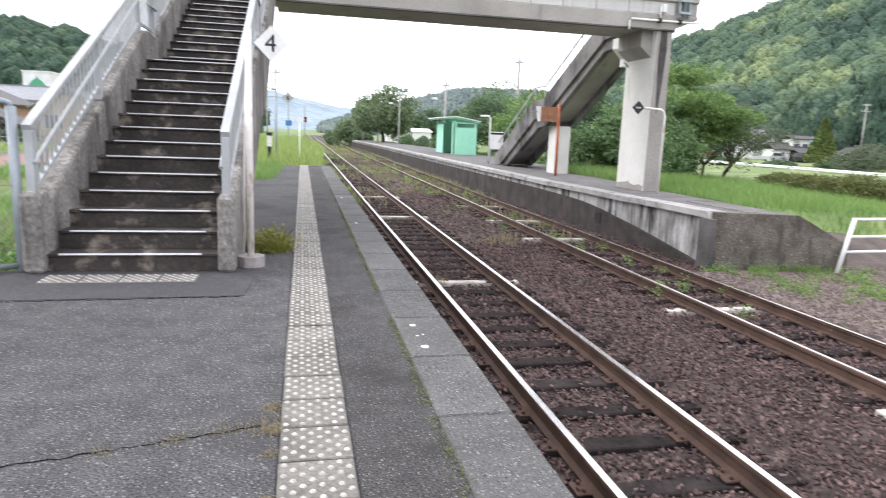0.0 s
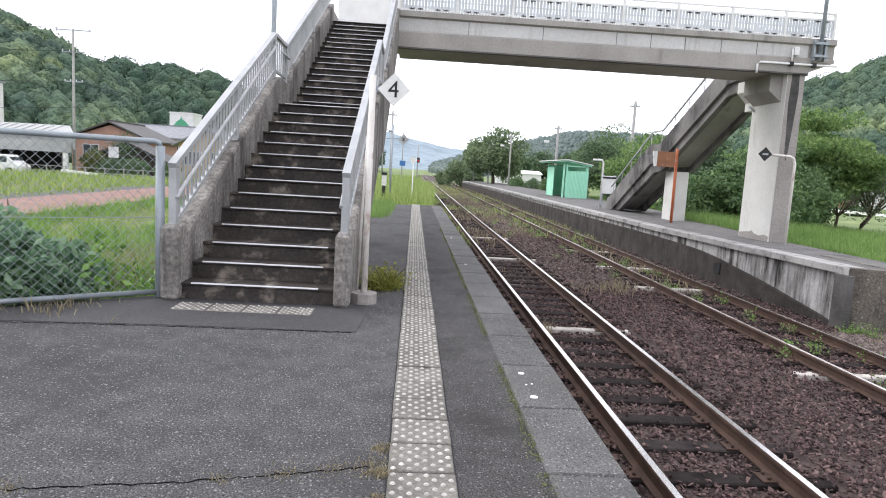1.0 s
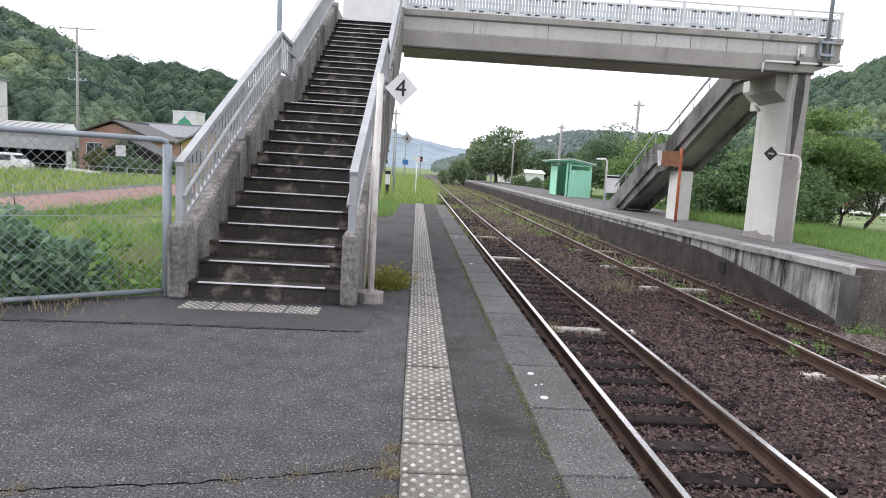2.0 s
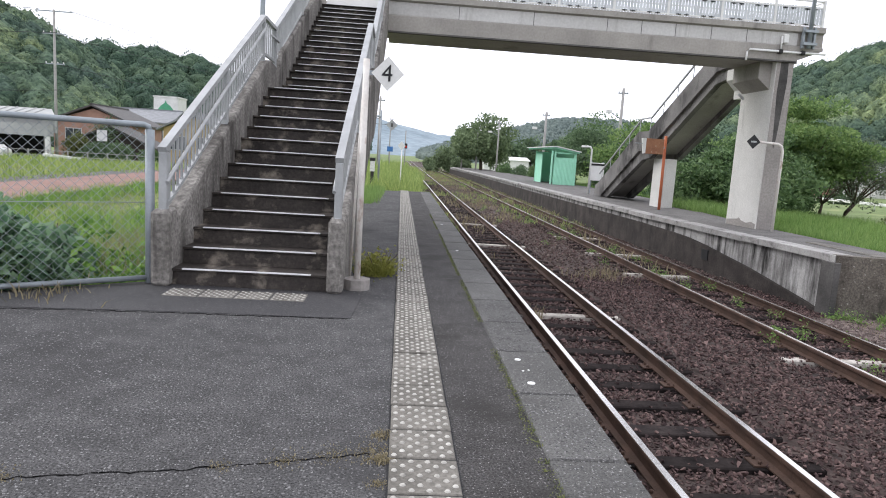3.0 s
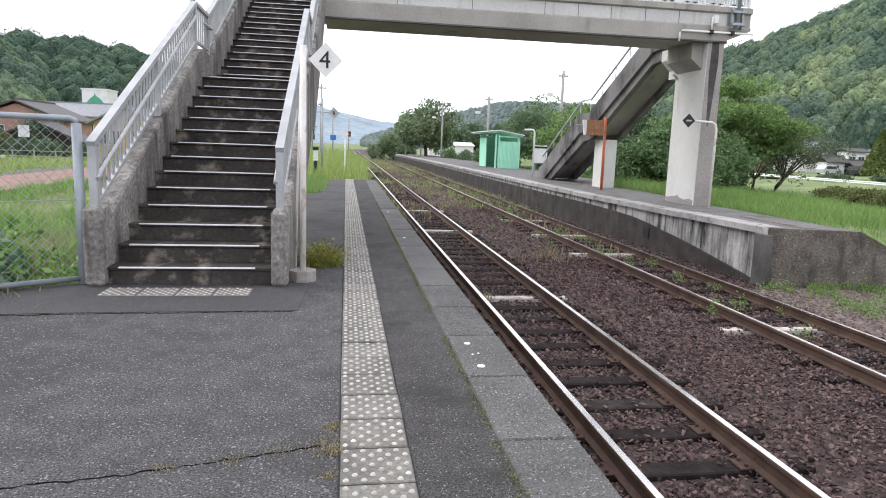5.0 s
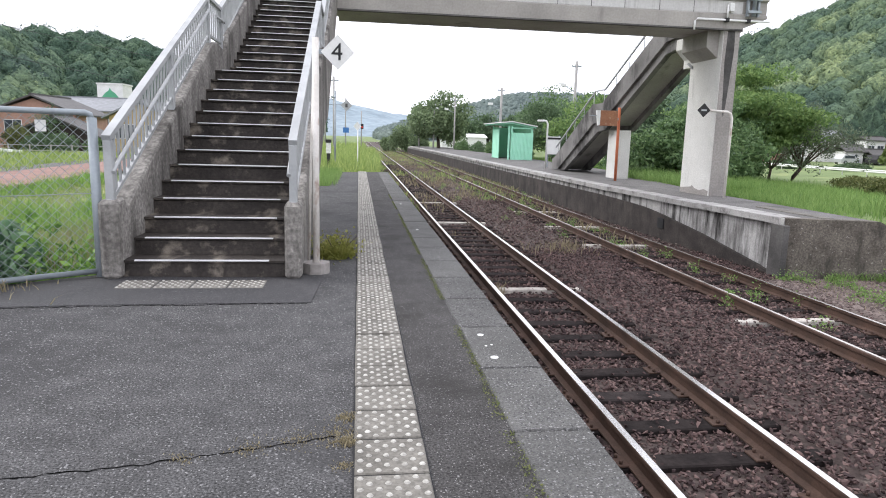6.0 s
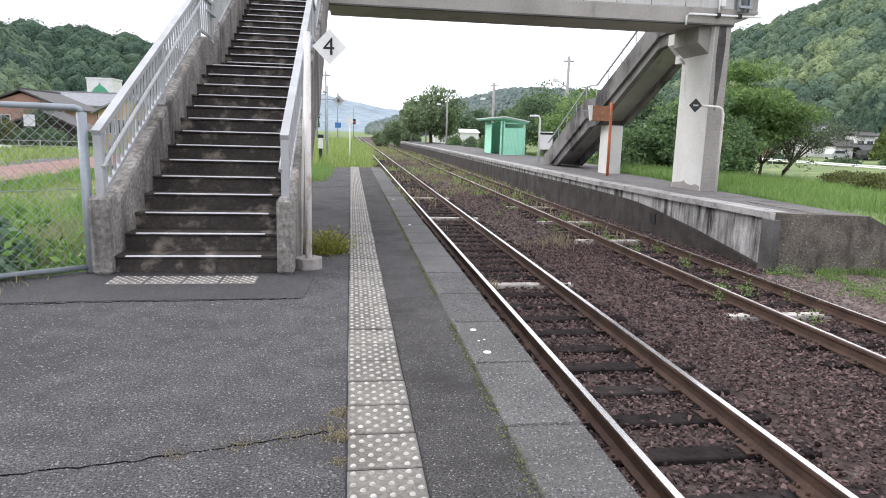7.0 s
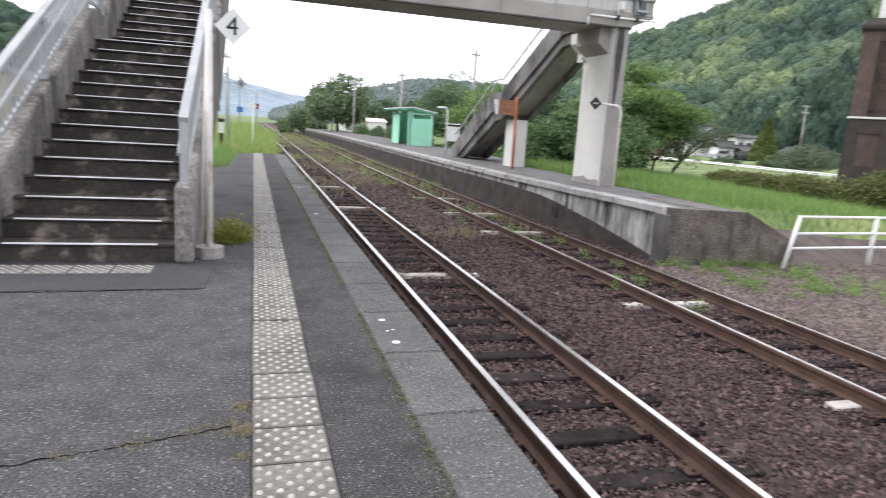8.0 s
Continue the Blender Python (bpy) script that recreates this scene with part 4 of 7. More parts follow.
def far_platform():
    ys = [11.5, 13, 15, 17.5, 20, 25, 30, 40, 60, 95]
    back = [9.4, 9.5, 9.62, 9.75, 10.2, 11.0, 12.0, 12.3, 12.3, 12.0]
    bm = B()
    rows = []
    for y, b in zip(ys, back):
        e, z = edge_x(y), far_top(y)
        yb = y - (0.36 if y < 12 else 0)
        rows.append([bm.verts.new(p) for p in ((e + 0.3, y, z - 1.2), (e + 0.3, y, z), (b, yb, z), (b, yb, z - 1.2))])
    for A, C in zip(rows, rows[1:]):
        for i in range(3):
            bm.faces.new((A[i], A[i + 1], C[i + 1], C[i]))
    bm.faces.new(rows[0][::-1])
    bm.faces.new(rows[-1])
    bmesh.ops.recalc_face_normals(bm, faces=bm.faces)
    top = solid("far_platform", bm, "far_asphalt", "narrow asphalt island platform behind the second track", "platform", "structure")

    def strip(name, x_off, z_of, thick, y0, mat, label):
        """A wall face along the platform edge; z_of gives its upper and lower line."""
        w = B()
        prev = None
        for y in [y0] + [v for v in (11.6, 12, 13, 14, 15, 16, 17, 18, 20, 25, 30, 40, 60, 95) if v > y0]:
            x = edge_x(y) + x_off
            hi, lo = z_of(y)
            row = [w.verts.new(p) for p in ((x, y, lo), (x, y, hi), (x + thick, y, hi), (x + thick, y, lo))]
            if prev:
                for i in range(4):
                    w.faces.new((prev[i], prev[(i + 1) % 4], row[(i + 1) % 4], row[i]))
            else:
                w.faces.new(row)
            prev = row
        bmesh.ops.recalc_face_normals(w, faces=w.faces)
        return part(name, w, mat, top, label)

    strip("upper_wall", 0.1, lambda y: (far_top(y) - 0.1, -1.2), 0.25, 11.34, "streaked_wall", "pale newer wall with black streaks")
    strip("lower_wall", 0.02, lambda y: (float(np.interp(y, [11.3, 11.8, 14.2, 16.6, 19, 95], [-1.15, -1.02, -0.66, -0.4, -0.33, -0.33])), -1.25), 0.15, 11.5, "old_wall",
          "black mossy old ramp and wall")
    # end wall and the ramp beside it
    e = B()
    a, b, c = Vector((7.74, 11.28, 0)), Vector((9.35, 10.91, 0)), Vector((10.4, 10.72, 0))
    pts = [(a, 0.01, -1.25), (b, 0.01, -1.25), (c, -0.55, -1.25)]
    prev = None
    for p, hi, lo in pts:
        row = [e.verts.new((p.x, p.y + d, z)) for d, z in ((0, lo), (0, hi), (0.22, hi), (0.22, lo))]
        if prev:
            for i in range(4):
                e.faces.new((prev[i], prev[(i + 1) % 4], row[(i + 1) % 4], row[i]))
        else:
            e.faces.new(row)
        prev = row
    e.faces.new(prev[::-1])
    bmesh.ops.recalc_face_normals(e, faces=e.faces)
    part("end_wall", e, "gritty_wall", top, "gritty brown end wall sloping to the ground")
    part("corner_block", box(B(), 7.69, 7.81, 11.22, 11.62, -1.2, -0.12, 0.012), "dark_concrete", top)
    # black block, slightly proud of the wall, paints the shade of a recess
    hb = B()
    box(hb, 7.562, 7.62, 15.72, 16.05, -0.82, -0.56)
    part("recess_shade", hb, "black", top, "black square block painting the shade of a recess in the wall")
    return top


FAR = far_platform()


def grass_bank():
    """The grassed bank behind the far platform, falling away to the fields."""
    xs = np.linspace(0, 1, 14)
    ys = np.concatenate([np.linspace(10.8, 14, 8), np.linspace(15, 90, 40)])
    v = []
    for y in ys:
        b = float(np.interp(y, [11, 16, 20, 30, 40, 90], [9.5, 9.7, 10.2, 12.0, 12.3, 12.2]))
        for u in xs:
            x = b + u * 20
            drop = 1.1 * min(1, u * 1.25) ** 1.3
            front = np.clip((13.2 - y) / 2.4, 0, 1) * 1.1
            v.append((x, y, max(-0.12 - drop - front + 0.05 * math.sin(x * 1.3 + y), -1.22)))
    w = len(xs)
    q = np.array([[r * w + c, r * w + c + 1, (r + 1) * w + c + 1, (r + 1) * w + c] for r in range(len(ys) - 1) for c in range(w - 1)])
    tagged(new("grass_bank", raw_mesh("grass_bank", np.array(v), q, "grass_ground", True)), "grassy bank behind the far platform", "ground", "", "structure")

    # trodden bare soil between the guard fence and the grass
    xs, ys = np.linspace(10.5, 20, 16), np.linspace(10.85, 12.3, 6)
    v = [(x, y, max(-0.12 - 1.1 * min(1, (x - 9.5) / 16) ** 1.3 - np.clip((13.2 - y) / 2.4, 0, 1) * 1.1 + 0.05 * math.sin(x * 1.3 + y), -1.22) + 0.05) for y in ys for x in xs]
    q = np.array([[r * 16 + c, r * 16 + c + 1, (r + 1) * 16 + c + 1, (r + 1) * 16 + c] for r in range(5) for c in range(15)])
    tagged(new("soil_path", raw_mesh("soil_path", np.array(v), q, "soil", True)), "strip of trodden bare brown soil by the fence", "ground", "", "structure")


grass_bank()


def far_stairs():
    """The stairs from the bridge down to the far platform, seen from their underside."""
    t = thing("far_staircase", (9.8, 24, 0), "dark stained concrete staircase descending from the footbridge to the far platform", "staircase")
    x0, x1, w = 9.07, 10.5, 0.17
    foot, mid0, mid1, rise_end, head = 30.3, 25.5, 24.5, 19.4, 17.9

    def line(y, up):
        z = np.interp(y, [head, rise_end, mid1, mid0, foot], [4.66, 4.66, 2.3, 2.3, 0.0])
        return float(z) + up
    for xa in (x0, x1 - w):
        top = [(y, line(y, u)) for y, u in ((foot + 0.25, 0.45), (foot - 0.1, 0.5), (mid0, 0.45), (mid1, 0.45), (rise_end, 0.42), (head, 0.42))]
        low = [(y, line(y, u)) for y, u in ((head, -0.24), (rise_end + 0.15, -0.28), (mid1 - 0.1, -0.3), (mid0 - 0.15, -0.3), (foot - 0.65, -0.3))] + [(foot - 0.64, 0.0), (foot + 0.25, 0.0)]
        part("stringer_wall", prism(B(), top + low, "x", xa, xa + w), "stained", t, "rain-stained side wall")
        rail = B()
        beam(rail, (xa + w / 2, foot, line(foot, 1.0)), (xa + w / 2, mid0, line(mid0, 0.95)), 0.05, 0.05)
        beam(rail, (xa + w / 2, mid0, line(mid0, 0.95)), (xa + w / 2, mid1, line(mid1, 0.95)), 0.05, 0.05)
        beam(rail, (xa + w / 2, mid1, line(mid1, 0.95)), (xa + w / 2, rise_end, line(rise_end, 0.95)), 0.05, 0.05)
        beam(rail, (xa + w / 2, rise_end, line(head, 0.95)), (xa + w / 2, head, line(head, 0.95)), 0.05, 0.05)
        part("handrail", rail, "grey_paint", t)
        bb = B()
        box(bb, -0.008, 0.008, -0.02, 0.02, 0, 0.5)
        bal = shared("baluster", bb, "grey_paint")
        for i in range(12):
            y = head + 0.15 + i * 1.08
            piece("baluster", bal, (xa + w / 2, y, line(y, 0.44)), t)
    soff = [(foot, 0), (mid0, 2.3 - 0.1), (mid1, 2.3 - 0.1), (rise_end, 4.5), (head, 4.5), (head, 4.3), (rise_end, 4.3), (mid1 - 0.1, 2.3 - 0.35), (mid0 - 0.2, 2.3 - 0.35), (foot - 0.6, 0)]
    part("slab", prism(B(), soff, "x", x0 + w, x1 - w), "concrete", t, "paler concrete underside")
    under = [(y, line(y, u)) for y, u in ((head, -0.18), (rise_end + 0.1, -0.2), (mid1 - 0.06, -0.2), (mid0 - 0.1, -0.2), (foot - 0.4, -0.2))] + [(foot - 0.45, 0.0), (foot - 1.35, 0.0)]
    under += [(y, line(y, u)) for y, u in ((foot - 1.4, -0.64), (mid0 - 0.4, -0.62), (mid1 - 0.2, -0.62), (rise_end + 0.3, -0.55), (head, -0.5))]
    for xa in (x0 + 0.1, x1 - 0.28):
        part("stair_beam", prism(B(), under, "x", xa, xa + 0.18), "stained", t, "dark concrete beam under the steps")
    sb = B()
    prism(sb, [(0, 0), (0, RISE), (-0.36, RISE), (-0.36, 0)], "x", x0 + w, x1 - w)
    me = shared("step", sb, "dark_concrete")
    for i in range(13):
        piece("step", me, (0, foot - 0.36 * i, 0.01 + RISE * i * 1.02), t)
    for i in range(15):
        piece("step", me, (0, mid1 - 0.34 * i, 2.2 + RISE * i), t)
    c = thing("stair_column", (9.75, 24.2, 0), "pale square concrete column under the far staircase", "column")
    part("shaft", box(B(), 9.5, 10.05, 23.9, 24.75, -0.1, 1.75, 0.015), "pale_concrete", c)
    return t


far_stairs()


def far_fixtures():
    # orange mirror board on its post
    t = thing("mirror_board", (8.98, 22.5, 0), "faded orange board with a white edge on an orange post", "sign board")
    part("post", tube(B(), [(8.98, 22.5, -0.05), (8.96, 22.5, 2.5)], 0.05, 10), "orange", t, "orange painted post")
    part("board", box(B(), 8.24, 8.88, 22.4, 22.46, 1.86, 2.38, 0.008), "orange_wood", t, "faded orange board")
    part("edge_trim", prism(B(), [(8.1, 2.38), (8.24, 2.38), (8.24, 1.88), (8.17, 1.86)], "y", 22.38, 22.48), "white_paint", t, "white painted edge")
    part("bracket", box(B(), 8.5, 8.98, 22.46, 22.5, 2.06, 2.14), "steel", t)
    part("stay", tube(B(), [(7.86, 22.43, 2.2), (8.14, 22.43, 2.2)], 0.014, 6), "steel", t)
    # white bent pole with a black diamond
    p = thing("stop_sign", (9.24, 15.9, 0), "white bent pole carrying a small black diamond stop sign", "sign")
    part("pole", tube(B(), [(9.24, 15.9, -0.03), (9.24, 15.9, 1.95), (9.2, 15.9, 2.08), (9.1, 15.9, 2.13), (8.62, 15.9, 2.15)], 0.033, 10), "rusty_white", p)
    d = B()
    prism(d, [(8.45, 1.98), (8.62, 2.15), (8.45, 2.32), (8.28, 2.15)], "y", 15.85, 15.87)
    dia = part("diamond", d, "black", p, "black diamond plate")
    part("mark", box(B(), 8.38, 8.52, 15.843, 15.849, 2.13, 2.17), "grey_paint", dia)
    # lamp, notice board
    lamp = thing("platform_lamp", (8.89, 31.2, 0), "white bent tubular platform lamp", "lamp")
    part("pole", tube(B(), [(8.95, 31.2, -0.05), (8.95, 31.2, 2.1), (8.88, 31.2, 2.22), (8.7, 31.2, 2.24)], 0.045, 8), "white_paint", lamp)
    part("lamp_head", box(B(), 8.45, 8.75, 31.12, 31.28, 2.18, 2.27, 0.02), "white_paint", lamp)
    nb = thing("notice_board", (9.75, 33.0, 0), "white framed notice board on two legs", "notice board")
    part("board", box(B(), 9.5, 10.2, 33.0, 33.05, 0.6, 1.5, 0.01), "white_paint", nb)
    part("header", box(B(), 9.5, 10.2, 32.985, 32.998, 1.36, 1.46), "black", nb)
    for x in (9.55, 10.12):
        part("leg", box(B(), x, x + 0.05, 33.06, 33.11, -0.05, 1.55), "steel", nb)


far_fixtures()


def shelter():
    t = thing("waiting_shelter", (10.4, 46, 0), "small mint green platform waiting shelter with a white flat roof", "shelter")
    x0, x1, y0, y1 = 9.8, 11.55, 43.4, 48.8
    zf = -0.05
    ribs = B()
    k = 16
    pts = []
    for i in range(k * 2 + 1):
        x = x0 + 0.25 + (x1 - x0 - 0.25) * i / (k * 2)
        pts.append((x, y0 + (0.03 if i % 2 else 0)))
    prism(ribs, pts + [(x1, y0 + 0.08), (x0 + 0.25, y0 + 0.08)], "z", zf, 1.75)
    part("end_panel", ribs, "mint", t, "ribbed mint green end panel")
    bw = B()
    box(bw, x1 - 0.06, x1, y0 + 0.08, y1, zf, 2.15)
    part("back_wall", bw, "mint", t)
    part("far_end_wall", box(B(), x0 + 0.1, x1 - 0.06, y1 - 0.06, y1, zf, 2.15), "mint", t)
    part("front_panel", box(B(), x0 + 0.08, x0 + 0.13, 46.5, y1 - 0.06, zf, 2.0), "mint", t)
    for x, y in ((x0 + 0.1, y0 + 0.06), (x0 + 0.3, y0 + 0.1), (x1 - 0.1, y0 + 0.14), (x0 + 0.1, y1 - 0.2)):
        part("post", box(B(), x - 0.05, x + 0.05, y - 0.05, y + 0.05, zf, 2.2), "mint", t)
    part("window_bar", box(B(), x0 + 0.25, x1, y0 + 0.02, y0 + 0.06, 2.02, 2.1), "mint", t)
    r = B()
    prism(r, [(x0 - 0.55, 2.36), (x0 - 0.55, 2.42), (x0 + 0.25, 2.5), (x1 + 0.2, 2.22), (x1 + 0.2, 2.16), (x0 + 0.25, 2.44)], "y", y0 - 0.3, y1 + 0.3)
    part("roof", r, "white_paint", t, "white sheet roof with an overhang")
    for k in range(5):
        ya = y0 - 0.1 + 1.35 * k
        rb = B()
        prism(rb, [(x0 - 0.5, 2.26), (x0 - 0.5, 2.355), (x0 + 0.25, 2.435), (x1 + 0.15, 2.165), (x1 + 0.15, 2.06), (x0 + 0.25, 2.34)], "y", ya - 0.04, ya + 0.04)
        part("rafter", rb, "mint", t)
    part("bench", box(B(), x1 - 0.5, x1 - 0.1, y0 + 0.3, y1 - 0.3, 0.3, 0.38), "mint", t)


shelter()


# ---- stop sign of the near platform, bush and fence by the stairs ----
def diamond_sign():
    t = thing("stop_sign", (-0.45, 6.5, 0), "white diamond stop sign on a rusting white pole", "sign")
    part("base", prism(B(), [(-0.45 + 0.13 * math.cos(a), 6.5 + 0.13 * math.sin(a)) for a in (k * math.pi / 4 + 0.39 for k in range(8))], "z", 0, 0.1), "brown_grey", t, "grey concrete foot")
    part("pole", tube(B(), [(-0.45, 6.5, 0.08), (-0.45, 6.5, 2.16)], 0.03, 12), "rusty_white", t, "white pole flaking with rust")
    part("brace", tube(B(), [(-0.53, 6.62, 0.05), (-0.5, 6.58, 1.1), (-0.47, 6.55, 1.9)], 0.012, 8), "rusty_white", t)
    part("arm", box(B(), -0.46, -0.24, 6.505, 6.52, 2.02, 2.06), "steel", t)
    part("back_plate", box(B(), -0.47, -0.43, 6.53, 6.545, 1.45, 2.15), "dark_concrete", t)
    d = B()
    prism(d, [(-0.25, 1.88), (-0.1, 2.035), (-0.25, 2.19), (-0.4, 2.035)], "y", 6.46, 6.47)
    plate = part("plate", d, "white_paint", t, "white diamond plate")
    cu = bpy.data.curves.new("figure", "FONT")
    cu.body, cu.size, cu.extrude, cu.align_x, cu.align_y, cu.offset = "4", 0.215, 0.001, "CENTER", "CENTER", 0.0
    tmp = new("figure", cu)
    dg = bpy.context.evaluated_depsgraph_get()
    me = bpy.data.meshes.new_from_object(tmp.evaluated_get(dg))
    bpy.data.objects.remove(tmp)
    me.materials.clear()
    me.materials.append(M["black"])
    me.transform(Matrix.Translation(Vector((-0.255, 6.457, 2.03)) - ORIGIN[plate]) @ Matrix.Rotation(radians(90), 4, "X"))
    fig = new("figure", me)
    fig.parent = plate


diamond_sign()


def chain_fence():
    """A chain-link fence on a pipe frame along the platform's outer edge."""
    a, d = Vector((-2.33, 6.33, 0)), Vector((-0.82, -0.57, 0)).normalized()
    t = thing("chain_link_fence", a, "grey chain-link fence on a galvanised pipe frame", "fence")
    L, H = 7.2, 1.43
    fr = B()
    tube(fr, [a + Vector((0, 0, H - 0.05)), a + d * 0.012 + Vector((0, 0, H - 0.015)), a + d * 0.05 + Vector((0, 0, H)), a + d * L + Vector((0, 0, H))], 0.026, 10)
    part("end_post", tube(B(), [a + Vector((0, 0, -0.3)), a + Vector((0, 0, H - 0.04))], 0.04, 10), "steel", t)
    part("frame_pipe", fr, "steel", t)
    part("lower_pipe", tube(B(), [a + d * 0.02 + Vector((0, 0, 0.05)), a + d * L + Vector((0, 0, 0.05))], 0.024, 8), "steel", t)
    part("tension_wire", tube(B(), [a + Vector((0, 0, 0.74)), a + d * L + Vector((0, 0, 0.74))], 0.004, 5), "steel", t)
    for s in (2.4, 4.8, 7.2):
        part("post", tube(B(), [a + d * s + Vector((0, 0, -0.3)), a + d * s + Vector((0, 0, H))], 0.03, 8), "steel", t)
    V, F = [], []
    r, cell = 0.0019, 0.082
    nrm = Vector((-d.y, d.x, 0))

    def wire(p, q):
        o = len(V)
        ax = (q - p).normalized()
        u = ax.cross(nrm) * r
        w = nrm * r
        for e in (p, q):
            V.extend([e + u, e + w, e - u, e - w])
        for i in range(4):
            F.append((o + i, o + (i + 1) % 4, o + 4 + (i + 1) % 4, o + 4 + i))
    lo, hi = 0.05, H - 0.02
    k = int((L + hi) / cell) + 1
    for i in range(-int(hi / cell), k):
        for sgn in (1, -1):
            s0 = i * cell
            pts = []
            za, zb = lo, hi
            sa, sb = (s0, s0 + (hi - lo)) if sgn > 0 else (s0 + (hi - lo), s0)
            if sa == sb:
                continue
            # cut to the fence's length
            def cut(s, s_other, z, z_other):
                if s < 0:
                    f = (0 - s) / (s_other - s)
                    return 0.0, z + (z_other - z) * f
                if s > L:
                    f = (L - s) / (s_other - s)
                    return L, z + (z_other - z) * f
                return s, z
            if max(sa, sb) <= 0 or min(sa, sb) >= L:
                continue
            s1, z1 = cut(sa, sb, za, zb)
            s2, z2 = cut(sb, sa, zb, za)
            off = nrm * (0.004 if sgn > 0 else -0.004)
            wire(a + d * s1 + off + Vector((0, 0, z1)), a + d * s2 + off + Vector((0, 0, z2)))
    me = raw_mesh("wire_mesh", np.array([v[:] for v in (Vector(v) - ORIGIN[t] for v in V)]), np.array(F), "steel")
    ob = new("wire_mesh", me)
    ob.parent = t
    n = thing("fence_notice", a + d * 0.36 + Vector((0, 0, 1.2)), "small white notice with illegible marks wired to the fence", "notice")
    c = a + d * 0.38 - nrm * 0.03
    nb = B()
    beam(nb, c + Vector((0, 0, 1.31)) - d * 0.04, c + Vector((0, 0, 1.31)) + d * 0.04, 0.004, 0.095)
    part("plate", nb, "white_paint", n)
    for i in range(3):
        mb = B()
        beam(mb, c - nrm * 0.006 + Vector((0, 0, 1.34 - i * 0.03)) - d * 0.026, c - nrm * 0.006 + Vector((0, 0, 1.34 - i * 0.03)) + d * 0.032, 0.002, 0.012)
        part("mark", mb, "black", n)


chain_fence()


def white_fence():
    t = thing("guard_fence", (11.4, 10.8, -1.1), "white painted pipe guard fence", "fence")
    ps = [((10.1, 10.65), (10.42, 10.7)), ((12.55, 10.86), (12.6, 10.86)), ((15.0, 11.0), (15.05, 11.0)), ((17.5, 11.1), (17.5, 11.1))]
    for (x, y), (xt, yt) in ps:
        part("post", tube(B(), [(x, y, -1.2), (xt, yt, 0.0)], 0.042, 10), "white_paint", t)
    for z in (-0.02, -0.36, -0.66):
        f = (z + 1.2) / 1.2
        part("rail", tube(B(), [(10.1 + 0.32 * f, 10.68, z), (12.57, 10.86, z), (17.5, 11.1, z)], 0.03, 8), "white_paint", t)


white_fence()


# ---- plants ----
def bank_z(x, y):
    """Height of the weedy ground outside the fence."""
    s = (x + 2.33) * -0.57 + (y - 6.33) * 0.82
    return -0.12 - 0.85 * np.clip(s / 7.0, 0, 1)


def left_bank():
    xs, ys = np.linspace(-26, -2.36, 34), np.linspace(-8, 48, 60)
    v = np.array([(x, y, float(bank_z(x, y)) + 0.04 * math.sin(x * 2.1) * math.cos(y * 1.7)) for y in ys for x in xs])
    w = len(xs)
    q = []
    for r in range(len(ys) - 1):
        for c in range(w - 1):
            x, y = (xs[c] + xs[c + 1]) / 2, (ys[r] + ys[r + 1]) / 2
            if (x + 2.33) * -0.57 + (y - 6.33) * 0.82 > -0.5:
                q.append([r * w + c, r * w + c + 1, (r + 1) * w + c + 1, (r + 1) * w + c])
    tagged(new("weedy_bank", raw_mesh("weedy_bank", v, np.array(q), "bank_soil", True)), "weedy waste ground outside the fence", "ground", "", "structure")


left_bank()


